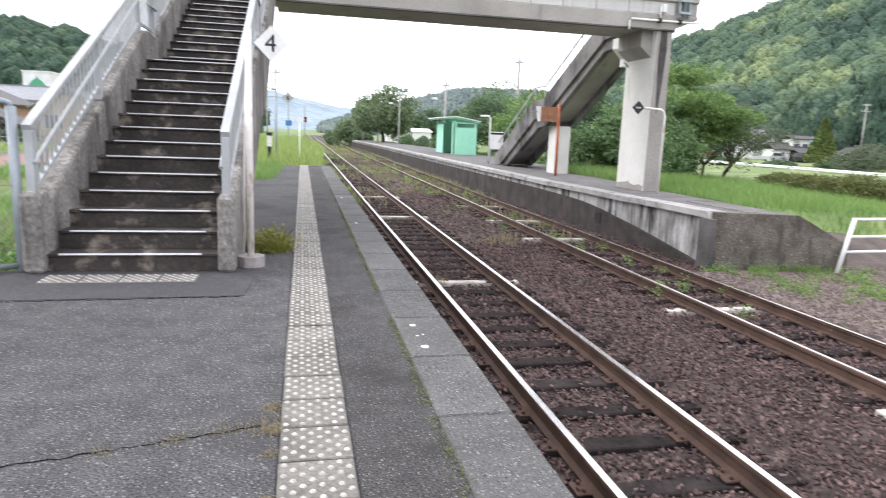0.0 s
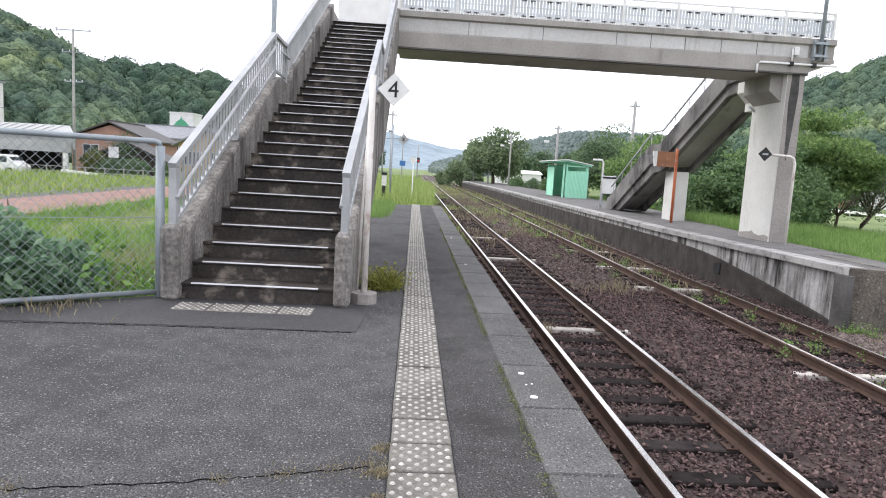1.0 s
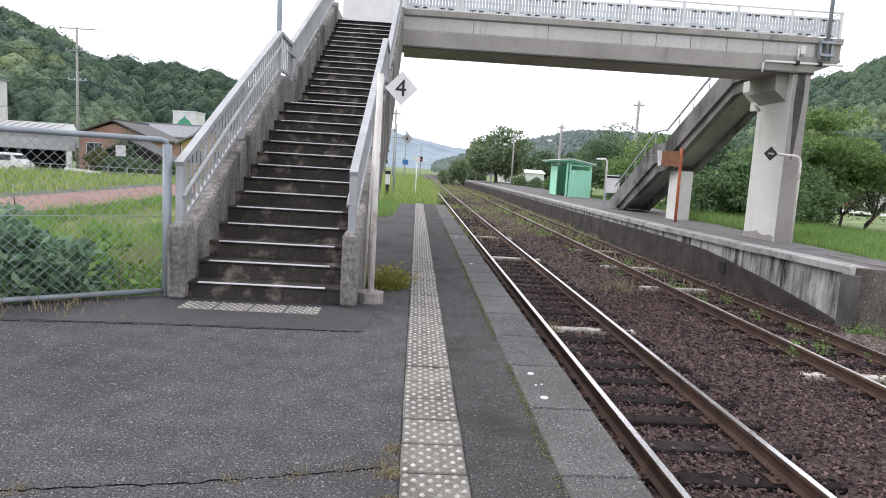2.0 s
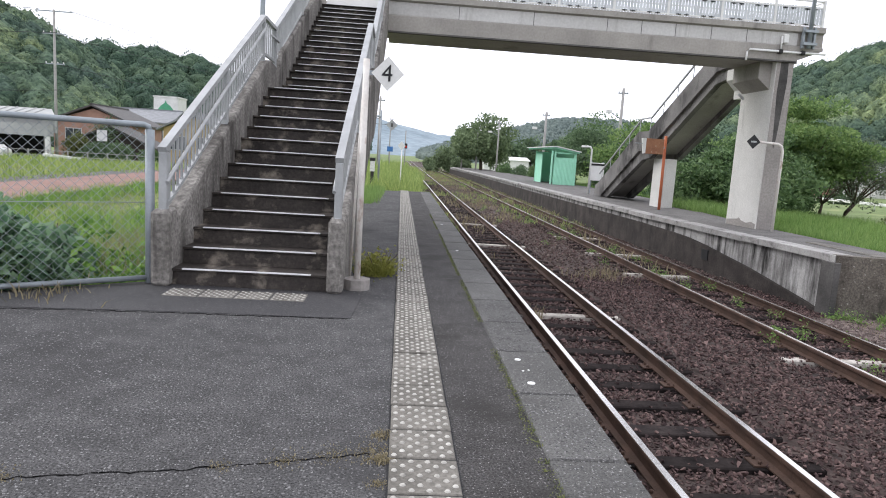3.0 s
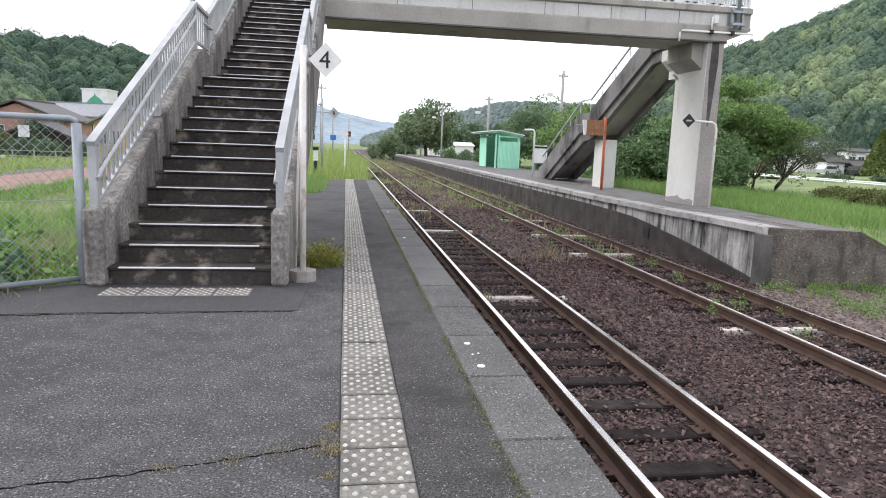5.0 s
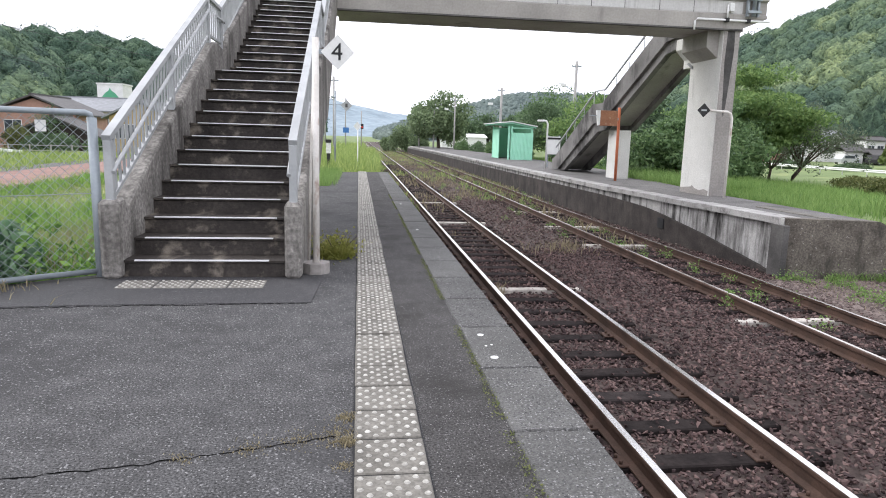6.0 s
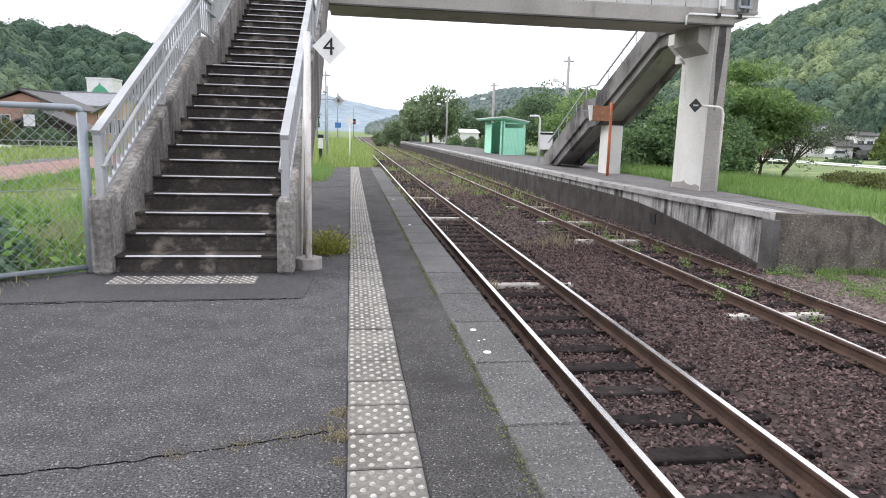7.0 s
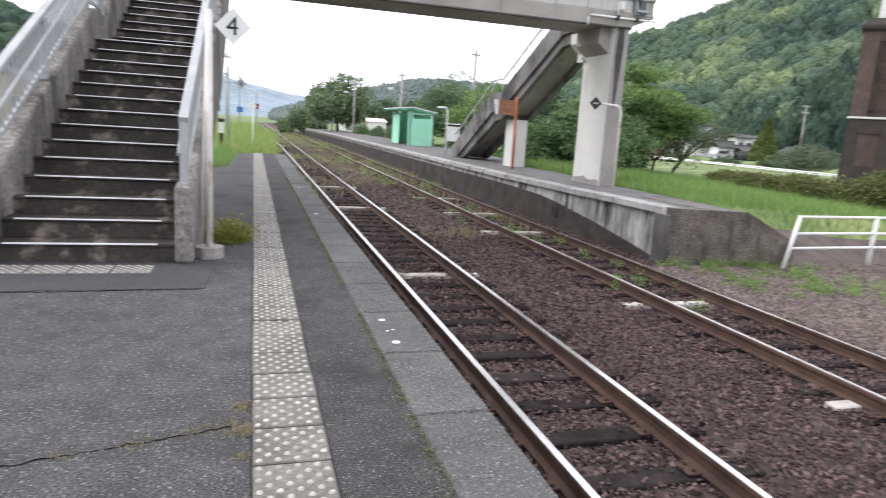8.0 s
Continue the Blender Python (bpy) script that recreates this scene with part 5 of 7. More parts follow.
def weeds():
    g = rng(11)
    # waste ground outside the fence: uneven tufts, broad leaves and a dry band
    def lumps(xy, scale, z):
        return np.array([noise.noise(Vector((p[0] * scale, p[1] * scale, z))) for p in xy])

    def outside(n, x0, y0, y1, reach):
        xy = spread(g, n, x0, -2.36, y0, y1)
        s = (xy[:, 0] + 2.33) * -0.57 + (xy[:, 1] - 6.33) * 0.82
        xy = xy[(s > 0.1) & (s < reach)]
        return xy, (xy[:, 0] + 2.33) * -0.57 + (xy[:, 1] - 6.33) * 0.82

    xy, s = outside(60000, -11.4, 1, 32, 30)
    q = lumps(xy, 0.9, 1.0)
    k = (q > -0.2) & (g.uniform(0, 1, len(xy)) < np.clip(1.3 - s / 14, 0.25, 1))
    xy, q = xy[k], q[k]
    v, f = blades(g, xy, bank_z(xy[:, 0], xy[:, 1]), (0.3 + 0.5 * np.clip(q + 0.1, 0, 0.8)) * np.clip(s[k] / 2.0, 0.35, 1), 0.013, 0.75)
    stuff("tall_weeds", v, f, "tall_grass", "tall yellow-green weeds outside the fence", "weeds")
    xy, s = outside(60000, -11.4, 1, 26, 13)
    q = lumps(xy, 1.3, 5.0)
    k = q > 0.02
    xy, q = xy[k], q[k]
    v, f = blades(g, xy, bank_z(xy[:, 0], xy[:, 1]), 0.35 + 0.9 * q, 0.016, 0.6)
    stuff("fresh_weeds", v, f, "fresh_weed", "fresh green grass tufts among the weeds", "weeds")
    xy, s = outside(90000, -9, 2, 20, 8)
    q = lumps(xy, 1.1, 9.0)
    k = q > np.where(s < 1.3, -0.5, 0.02)
    xy, q = xy[k], q[k]
    z = bank_z(xy[:, 0], xy[:, 1]) + g.uniform(0.02, 1, len(xy)) * (0.18 + 0.55 * np.clip(q, 0, 0.7))
    v, f = leaves(g, np.column_stack([xy, z]), 0.042, 0.35)
    stuff("broad_weeds", v, f, "fresh_weed", "low broad-leaved weeds among the grass", "weeds")
    V, F, off = [], [], 0
    for _ in range(130):
        b = g.uniform(0.2, 4.2)
        a = g.uniform(0.05, 5.5)
        cx, cy = -2.33 - 0.82 * a - 0.57 * b, 6.33 - 0.57 * a + 0.82 * b
        k = int(g.uniform(25, 60))
        up = g.uniform(0.1, 1, k)
        tall = g.uniform(0.3, 0.75)
        c = np.stack([cx + g.normal(0, 0.07, k) * (1.3 - up), cy + g.normal(0, 0.07, k) * (1.3 - up), float(bank_z(cx, cy)) + up * tall], 1)
        v, f = leaves(g, c, 0.05, 0.3)
        V.append(v), F.append(f + off)
        off += len(v)
    stuff("leafy_stalks", np.concatenate(V), np.concatenate(F), "fresh_weed", "upright leafy green weeds behind the fence", "weeds")
    xy = spread(g, 9000, -11.7, -10.2, 5, 30, 0.45, 0.7)
    v, f = blades(g, xy, bank_z(xy[:, 0], xy[:, 1]), 0.55, 0.02, 0.7)
    stuff("platform_foot_weeds", v, f, "fresh_weed", "tall green weeds against the old loading platform", "weeds")
    xy, s = outside(26000, -8, 3, 20, 7)
    k = (lumps(xy, 0.7, 14.0) > -0.05) & (s > 0.7)
    xy = xy[k]
    v, f = blades(g, xy, bank_z(xy[:, 0], xy[:, 1]), 0.62, 0.006, 0.6)
    stuff("dry_stalks", v, f, "dry_weed", "dry pale stalks among the weeds", "weeds")
    # beyond the end of the near platform
    xy = spread(g, 30000, -6, 1.35, 23.9, 62, 0.3, 0.5)
    xy = xy[xy[:, 0] < np.interp(xy[:, 1], [24, 45], [0.75, 1.3])]
    v, f = blades(g, xy, -0.5, 0.85, 0.03)
    stuff("platform_end_weeds", v, f, "tall_grass", "tall pale green weeds past the platform end", "weeds")
    xy = np.concatenate([spread(g, 9000, -9, 1.3, 60, 130, 0.3, 0.3), spread(g, 260, 1.15, 1.7, 25, 90, 0.5, 0.4)])
    v, f = blades(g, xy, np.where(xy[:, 0] < 1.0, -1.0, -1.12), np.where(xy[:, 0] < 1.0, 1.2, 0.32), 0.05)
    stuff("line_side_weeds", v, f, "tall_grass", "pale weeds growing along the line", "weeds")
    xy = np.concatenate([spread(g, 4500, 4.6, 7.3, 25, 120, 0.5, 0.35), spread(g, 3000, 1.2, 1.9, 18, 110, 0.42, 0.3), spread(g, 3500, 2.2, 4.6, 36, 130, 0.5, 0.35)])
    v, f = blades(g, xy, -1.1, 0.24, 0.03, 0.6)
    stuff("pale_line_grass", v, f, "tall_grass", "thin yellow-green grass growing along the tracks", "grass")
    xy = np.concatenate([spread(g, 5200, 3.3, 5.1, 24, 110, 0.5, 0.4), spread(g, 1500, 6.9, 7.3, 24, 100, 0.5, 0.4), spread(g, 1400, 2.2, 2.9, 16, 110, 0.55, 0.3), spread(g, 1500, 5.75, 6.5, 14, 90, 0.5, 0.3), spread(g, 1500, 6.8, 7.4, 30, 95, 0.3, 0.3)])
    v, f = blades(g, xy, -1.1, 0.2, 0.035, 0.6)
    stuff("dry_line_weeds", v, f, "dry_weed", "thin straw-coloured weeds between the rails", "weeds")
    xy = spread(g, 16000, -36, -15.7, 24, 58, 0.2, 0.3)
    v, f = blades(g, xy, -1.05, 0.62, 0.06)
    stuff("yard_weeds", v, f, "tall_grass", "rough tall grass before the warehouse", "weeds")
    xy = np.concatenate([spread(g, 5000, -2.2, -0.8, 17.1, 24, 0.3, 0.9), spread(g, 500, -0.86, -0.62, 17.2, 23.8)])
    v, f = blades(g, xy, -0.12, 0.34, 0.012)
    stuff("edge_weeds", v, f, "grass", "green weeds along the platform edge", "weeds")
    # bank behind the far platform
    n = 60000
    y = g.uniform(10.9, 46, n) ** 1.0
    b = np.interp(y, [11, 16, 20, 30, 40, 90], [9.5, 9.7, 10.2, 12.0, 12.3, 12.2])
    u = g.uniform(0, 0.8, n) ** 1.5
    x = b + 0.05 + u * 20
    k = (x < 10.5) | (y > 12.2)
    x, y, u = x[k], y[k], u[k]
    z = np.maximum(-0.12 - 1.1 * np.minimum(1, u * 1.25) ** 1.3 - np.clip((13.2 - y) / 2.4, 0, 1) * 1.1, -1.2)
    v, f = blades(g, np.stack([x, y], 1), z - 0.02, 0.24 + 0.4 * np.clip(lumps(np.stack([x, y], 1), 0.7, 2.0) + 0.1, 0, 1), 0.02)
    stuff("bank_grass", v, f, "grass", "bright green grass on the bank behind the far platform", "grass")
    xy = spread(g, 5000, 10.3, 12.0, 18.5, 25.5, 0.2, 0.8)
    v, f = blades(g, xy, -0.2, 0.55, 0.016, 0.5)
    stuff("platform_back_grass", v, f, "grass", "lush green grass along the back of the far platform", "grass")
    # tufts between and beside the tracks
    V, F, off = [], [], 0
    spots = [(g.uniform(5.2, 6.9), g.uniform(6, 26)) for _ in range(30)] + [(g.uniform(3.6, 5.1), g.uniform(13, 45)) for _ in range(16)]
    spots += [(g.uniform(4.9, 7.3), g.uniform(24, 75)) for _ in range(60)]
    spots += [(g.uniform(7.6, 10.8), g.uniform(8.4, 11.1)) for _ in range(50)] + [(g.uniform(9.5, 16), g.uniform(4, 10.6)) for _ in range(60)]
    for cx, cy in spots:
        k = int(g.uniform(30, 90))
        hh = g.uniform(0.04, 0.13)
        c = np.stack([g.normal(cx, 0.07, k), g.normal(cy, 0.08, k), -1.09 + np.abs(g.normal(0, hh, k))], 1)
        v, f = leaves(g, c, 0.024, 0.35)
        V.append(v), F.append(f + off)
        off += len(v)
        xy = np.stack([g.normal(cx, 0.08, 8), g.normal(cy, 0.1, 8)], 1)
        v, f = blades(g, xy, -1.1, hh * 1.8, 0.008, 0.8)
        V.append(v), F.append(f + off)
        off += len(v)
    stuff("track_weeds", np.concatenate(V), np.concatenate(F), "grass", "small green weeds growing in the ballast", "weeds")
    V, F, off = [], [], 0
    for cx, cy, r, k, h, z in [(-0.13, 3.03, 0.05, 260, 0.008, 0), (-0.11, 2.75, 0.025, 120, 0.008, 0), (-0.3, 2.99, 0.05, 160, 0.007, 0), (-0.75, 2.86, 0.03, 90, 0.007, 0), (-1.55, 2.71, 0.04, 110, 0.009, 0), (-0.1, 3.2, 0.03, 200, 0.012, 0), (-0.1, 2.95, 0.03, 240, 0.016, 0), (-0.5, 2.93, 0.04, 130, 0.009, 0), (-0.09, 2.4, 0.02, 120, 0.01, 0), (4.3, 13.8, 0.3, 120, 0.22, -1.05), (4.6, 14.3, 0.2, 60, 0.2, -1.05),
                               (2.1, 9.9, 0.06, 40, 0.2, -1.05), (-2.9, 5.75, 0.2, 90, 0.1, 0), (-3.6, 5.3, 0.2, 110, 0.14, 0), (-4.4, 4.8, 0.25, 120, 0.14, 0)]:
        xy = np.stack([g.normal(cx, r, k), g.normal(cy, r, k)], 1)
        v, f = blades(g, xy, z, h, 0.006 if h < 0.1 else 0.012, 0.8)
        V.append(v), F.append(f + off)
        off += len(v)
    stuff("dry_tufts", np.concatenate(V), np.concatenate(F), "dry_weed", "dry straw-coloured grass tufts in the cracks", "weeds")
    xy = spread(g, 7000, 7.5, 15, 3, 10.9, 0.5, 0.8)
    v, f = blades(g, xy, yard_z(xy[:, 0]), 0.07, 0.008, 1.2)
    stuff("yard_dry_grass", v, f, "dry_weed", "short dry grass over the bare yard", "weeds")
    # low grass cushions spreading over the yard, and weeds at the foot of the end wall
    xy = spread(g, 60000, 9.0, 16, 4.5, 9.4)
    q = lumps(xy, 0.55, 21.0) + 0.5 * lumps(xy, 2.0, 3.0)
    xy = xy[q + np.clip((xy[:, 0] - 11) * 0.08, -0.3, 0.3) > 0.36]
    v, f = blades(g, xy, yard_z(xy[:, 0]), 0.06, 0.011, 1.0)
    stuff("yard_grass", v, f, "tall_grass", "low yellow-green grass cushions on the bare yard", "grass")
    a = g.uniform(0, 1, 1000)
    xy = np.stack([7.9 + 3.2 * a + g.normal(0, 0.05, 1000), 11.15 - 0.55 * a - np.abs(g.normal(0, 0.22, 1000))], 1)
    xy = xy[lumps(xy, 1.6, 8.0) > 0.0]
    v, f = blades(g, xy, -1.1, 0.2, 0.014, 0.8)
    stuff("wall_foot_weeds", v, f, "grass", "green weeds at the foot of the end wall", "weeds")
    # moss along the joint behind the coping
    y = g.uniform(1.2, 15, 5200)
    y = y[np.array([noise.noise(Vector((t * 0.9, 0, 0))) > -0.15 for t in y])]
    wide = np.interp(y, [1.2, 2.6, 4.0, 15], [0.028, 0.026, 0.013, 0.01])
    c = np.stack([0.626 + g.normal(0, 1, len(y)) * wide, y, g.uniform(0.001, 0.008, len(y))], 1)
    v, f = leaves(g, c, 0.007, 0.7)
    stuff("moss", v, f, "leaf_olive", "moss in the joint behind the coping", "moss")


weeds()


def clump(g, centre, radii, n, shell=0.45):
    """Leaf places in a lumpy ellipsoid, thicker towards its outside."""
    d = g.normal(size=(n, 3))
    d /= np.linalg.norm(d, axis=1)[:, None]
    r = 1 - shell * g.uniform(0, 1, n) ** 1.6
    bump = np.array([1 + 0.35 * noise.noise(Vector(q * 2.2) + Vector(centre)) for q in d])
    return np.array(centre) + d * (r * bump)[:, None] * np.array(radii)


def tree(x, y, z, height, spread_r, seed, label, leaf="leaf", size=0.16, n=5200, bare=False, lean=(0.0, 0.0), name="tree", flat=0.72):
    """A tapered trunk with forking limbs and a crown of leaf clumps with gaps."""
    g = rng(seed)
    t = thing(name, (x, y, z), label, "tree")
    top = np.array([x + lean[0], y + lean[1], z + height])
    fork = np.array([x + lean[0] * 0.35, y + lean[1] * 0.35, z + height * (0.22 if bare else 0.3)])
    tb = B()
    tube(tb, [(x, y, z - 0.15), tuple((np.array([x, y, z]) + fork) / 2 + g.normal(0, 0.06, 3)), tuple(fork)], height * 0.032, 8, height * 0.022)
    part("trunk", tb, "bark", t)
    tips = []
    k = 11 if bare else 9
    for i in range(k):
        a = 2 * math.pi * (i + g.uniform(-0.3, 0.3)) / k
        rr = spread_r * g.uniform(0.45, 0.8)
        hh = height * (g.uniform(0.45, 0.9) if bare else g.uniform(0.4, 0.62))
        tip = np.array([x + lean[0] * hh / height + rr * math.cos(a), y + lean[1] * hh / height + rr * math.sin(a), z + hh])
        mid = fork * 0.5 + tip * 0.5 + np.array([0, 0, height * 0.05]) + g.normal(0, 0.12, 3)
        lb = tube(B(), [tuple(fork), tuple(mid), tuple(tip)], height * 0.014, 6, 0.012)
        for _ in range(4 if bare else 2):
            e = tip + g.normal(0, spread_r * (0.28 if bare else 0.16), 3)
            tube(lb, [tuple(mid * 0.4 + tip * 0.6), tuple(e)], 0.018, 5, 0.006)
            tips.append(e)
        tips.append(tip)
        part("limb", lb, "bark", t)
    for h in (0.45, 0.62, 0.78):
        tips.append(np.array([x + lean[0] * h, y + lean[1] * h, z + height * h]) + g.normal(0, spread_r * 0.12, 3))
    if not bare:
        for _ in range(14):
            a = g.uniform(0, 2 * math.pi)
            h = g.uniform(0.3, 0.86)
            q = spread_r * math.sqrt(max(0.02, 1 - ((h - 0.5) / 0.42) ** 2)) * g.uniform(0.3, 0.75)
            tips.append(np.array([x + lean[0] * h + q * math.cos(a), y + lean[1] * h + q * math.sin(a), z + height * h]))
    per = n // len(tips)
    pts = np.concatenate([clump(g, p, spread_r * (g.uniform(0.16, 0.3) if bare else g.uniform(0.32, 0.52)) * np.array([1, 1, flat]), per) for p in tips])
    v, f = leaves(g, pts - np.array([x, y, z]), size, 0.25)
    ob = new("crown", raw_mesh("crown", v, f, leaf))
    ob.parent = t
    return t


def shrub(x, y, z, rx, ry, h, seed, label, leaf="leaf_dark", size=0.1, n=3000, name="shrub"):
    """A low mound of leaf clumps on short stems."""
    g = rng(seed)
    t = thing(name, (x, y, z), label, "shrub")
    for i in range(5):
        sb = tube(B(), [(x + g.normal(0, rx * 0.1), y + g.normal(0, ry * 0.1), z - 0.1), (x + g.normal(0, rx * 0.35), y + g.normal(0, ry * 0.35), z + h * 0.7)], 0.025, 5, 0.01)
        part("stem", sb, "bark", t)
    pts = []
    for _ in range(16):
        a, q = g.uniform(0, 2 * math.pi), g.uniform(0, 0.72)
        c = (x + rx * q * math.cos(a), y + ry * q * math.sin(a), z + h * g.uniform(0.35, 0.72) * (1.1 - 0.4 * q))
        pts.append(clump(g, c, (rx * 0.42, ry * 0.42, h * 0.34), n // 16))
    v, f = leaves(g, np.concatenate(pts) - np.array([x, y, z]), size, 0.3)
    ob = new("foliage", raw_mesh("foliage", v, f, leaf))
    ob.parent = t
    return t


# trees behind the far platform
for i, (x, y, h, r, leaf) in enumerate([(13.9, 27.5, 4.0, 2.1, "leaf"), (16.6, 30.0, 5.0, 2.4, "leaf"), (15.4, 35.5, 5.6, 2.7, "leaf_dark"), (21.0, 37.0, 5.4, 2.6, "leaf")]):
    tree(x, y, -1.1, h, r, 40 + i, "leafy green tree on the bank behind the far platform", leaf, 0.115, 13000, flat=0.45)
tree(24.4, 39.5, -1.1, 8.2, 4.0, 49, "spreading bright green tree with layered branches", "leaf_light", 0.135, 22000, flat=0.34)
tree(28.6, 47.0, -1.1, 5.6, 3.0, 50, "rounded mid-green tree beside the field", "leaf", 0.16, 7000, flat=0.5)
for i, (x, y, rx, ry, h) in enumerate([(15.0, 29.5, 1.5, 1.3, 2.0), (18.2, 33.0, 1.8, 1.4, 2.2), (20.8, 35.5, 1.8, 1.4, 2.1), (23.6, 38.4, 1.7, 1.5, 2.0), (13.4, 32.5, 1.2, 1.6, 1.9), (27.2, 44.5, 1.9, 1.5, 1.9)]):
    shrub(x, y, -1.1, rx, ry, h, 180 + i, "dense green undergrowth below the trees", "leaf", 0.09, 5200, "undergrowth_shrub")
for i, (x, y, h, r) in enumerate([(15.5, 44, 5.9, 2.7), (18.5, 50, 6.9, 3.0), (16.0, 55, 6.2, 2.8), (21.5, 46, 6.0, 2.9), (18.6, 62, 7.4, 3.3), (24, 54, 6.4, 3.2), (22.5, 72, 7.4, 3.6)]):
    tree(x, y, -1.1, h, r, 60 + i, "green broadleaf tree in the row beyond the far platform", ("leaf_light", "leaf", "leaf_dark")[i % 3], 0.13, 9000, flat=0.55)
tree(10.0, 84, -1.1, 8.4, 3.7, 82, "large round green tree by the far end of the platform", "leaf_pale", 0.2, 17000, flat=0.75)
for i, (x, y, h, r) in enumerate([(19.0, 122, 6.6, 4.0), (24.5, 124, 7.2, 4.2), (29, 120, 7.0, 4.2)]):
    tree(x, y, -1.1, h, r, 90 + i, "dark green tree behind the white shed", "leaf_dark", 0.3, 3500)
tree(27.4, 39.1, -1.1, 4.9, 2.8, 83, "sparse leaning tree with a dark forked trunk", "leaf_grey", 0.075, 5200, True, (1.9, -0.3))
tree(28.3, 42.4, -1.1, 3.9, 2.2, 84, "sparse grey-green tree beside the field", "leaf_grey", 0.07, 1800, True)
for i, (x, y, rx, ry, h) in enumerate([(12.9, 38, 0.9, 1.6, 1.7), (13.2, 42.0, 0.9, 2.0, 1.9), (12.9, 52, 0.8, 2.5, 1.5), (12.9, 57, 0.8, 2.6, 1.4), (12.7, 62, 0.8, 3.2, 1.5), (12.4, 68, 0.8, 3.4, 1.5), (11.9, 75, 1, 3.6, 1.5)]):
    shrub(x, y, -0.9, rx, ry, h + 0.5, 100 + i, "dense green shrub behind the far platform", "leaf_dark" if i % 2 else "leaf", 0.09, 4200)
for i, (x, y, r, h) in enumerate([(6.5, 98, 2.1, 4.3), (8.6, 96, 1.6, 2.6), (4.6, 108, 1.8, 2.2)]):
    shrub(x, y, -1.1, r, r, h, 120 + i, "tall light green thicket beside the line", "leaf_pale", 0.17, 4500, "thicket")
for i, (x, y, r, h) in enumerate([(27.6, 33.6, 1.5, 1.0), (26.4, 31.0, 1.7, 1.05), (25.2, 28.4, 1.7, 1.15), (24.4, 25.8, 1.6, 1.2), (23.6, 23.4, 1.6, 1.45), (24.3, 21.2, 1.6, 1.75), (25.8, 19.2, 1.7, 1.9), (27.0, 22.5, 1.6, 1.8)]):
    shrub(x, y, -1.15, r, r, h, 140 + i, "low rounded olive-green clipped hedge bush", "leaf_olive", 0.07, 5200, "hedge_bush")
shrub(57.5, 57, -1.2, 4.0, 3.8, 2.9, 160, "broad dull green bush by the road", "leaf_grey", 0.11, 15000, "bush")
for i, (x, y, r, h) in enumerate([(54, 66, 2.2, 0.9), (61, 66.5, 2.2, 0.9), (66, 68, 2.2, 1.3), (49, 70, 2.4, 1.1), (74, 72, 2.6, 1.2), (43, 74, 3.0, 1.6), (80, 70, 3.5, 2.4)]):
    shrub(x, y, -1.2, r, r * 0.7, h, 170 + i, "green garden shrub before the houses", "leaf_dark", 0.14, 2600)


def loose_bush():
    g = rng(161)
    t = thing("small_bush", (-0.3, 7.35, 0), "loose yellow-green bush growing at the foot of the stairs", "shrub")
    for _ in range(6):
        sb = tube(B(), [(-0.3 + g.normal(0, 0.03), 7.35 + g.normal(0, 0.03), -0.02), (-0.3 + g.normal(0, 0.12), 7.35 + g.normal(0, 0.12), 0.24)], 0.008, 5, 0.004)
        part("stem", sb, "bark", t)
    a, r = g.uniform(0, 2 * np.pi, 520), 0.2 * np.sqrt(g.uniform(0, 1, 520))
    v, f = blades(g, np.stack([r * np.cos(a), r * np.sin(a) * 1.2], 1), 0.0, 0.17, 0.011, 1.1)
    c = np.stack([g.normal(0, 0.12, 700), g.normal(0, 0.14, 700), np.abs(g.normal(0.09, 0.07, 700))], 1)
    v2, f2 = leaves(g, c, 0.022, 0.3)
    ob = new("foliage", raw_mesh("foliage", np.concatenate([v, v2]), np.concatenate([f, f2 + len(v)]), "leaf_yellow"))
    ob.parent = t


loose_bush()



def cone_tree():
    g = rng(171)
    t = thing("conifer", (68.6, 76.3, -1.1), "dense yellow-green conical conifer", "tree")
    part("trunk", tube(B(), [(68.6, 76.3, -1.2), (68.6, 76.3, 4.6)], 0.16, 8, 0.04), "bark", t)
    n = 4200
    h = g.uniform(0.05, 1, n) ** 0.8
    a = g.uniform(0, 2 * np.pi, n)
    r = (1 - h) * 2.2 * g.uniform(0.75, 1.08, n) + 0.12
    v, f = leaves(g, np.stack([r * np.cos(a), r * np.sin(a), h * 6.4], 1), 0.24)
    ob = new("foliage", raw_mesh("foliage", v, f, "conifer"))
    ob.parent = t


cone_tree()


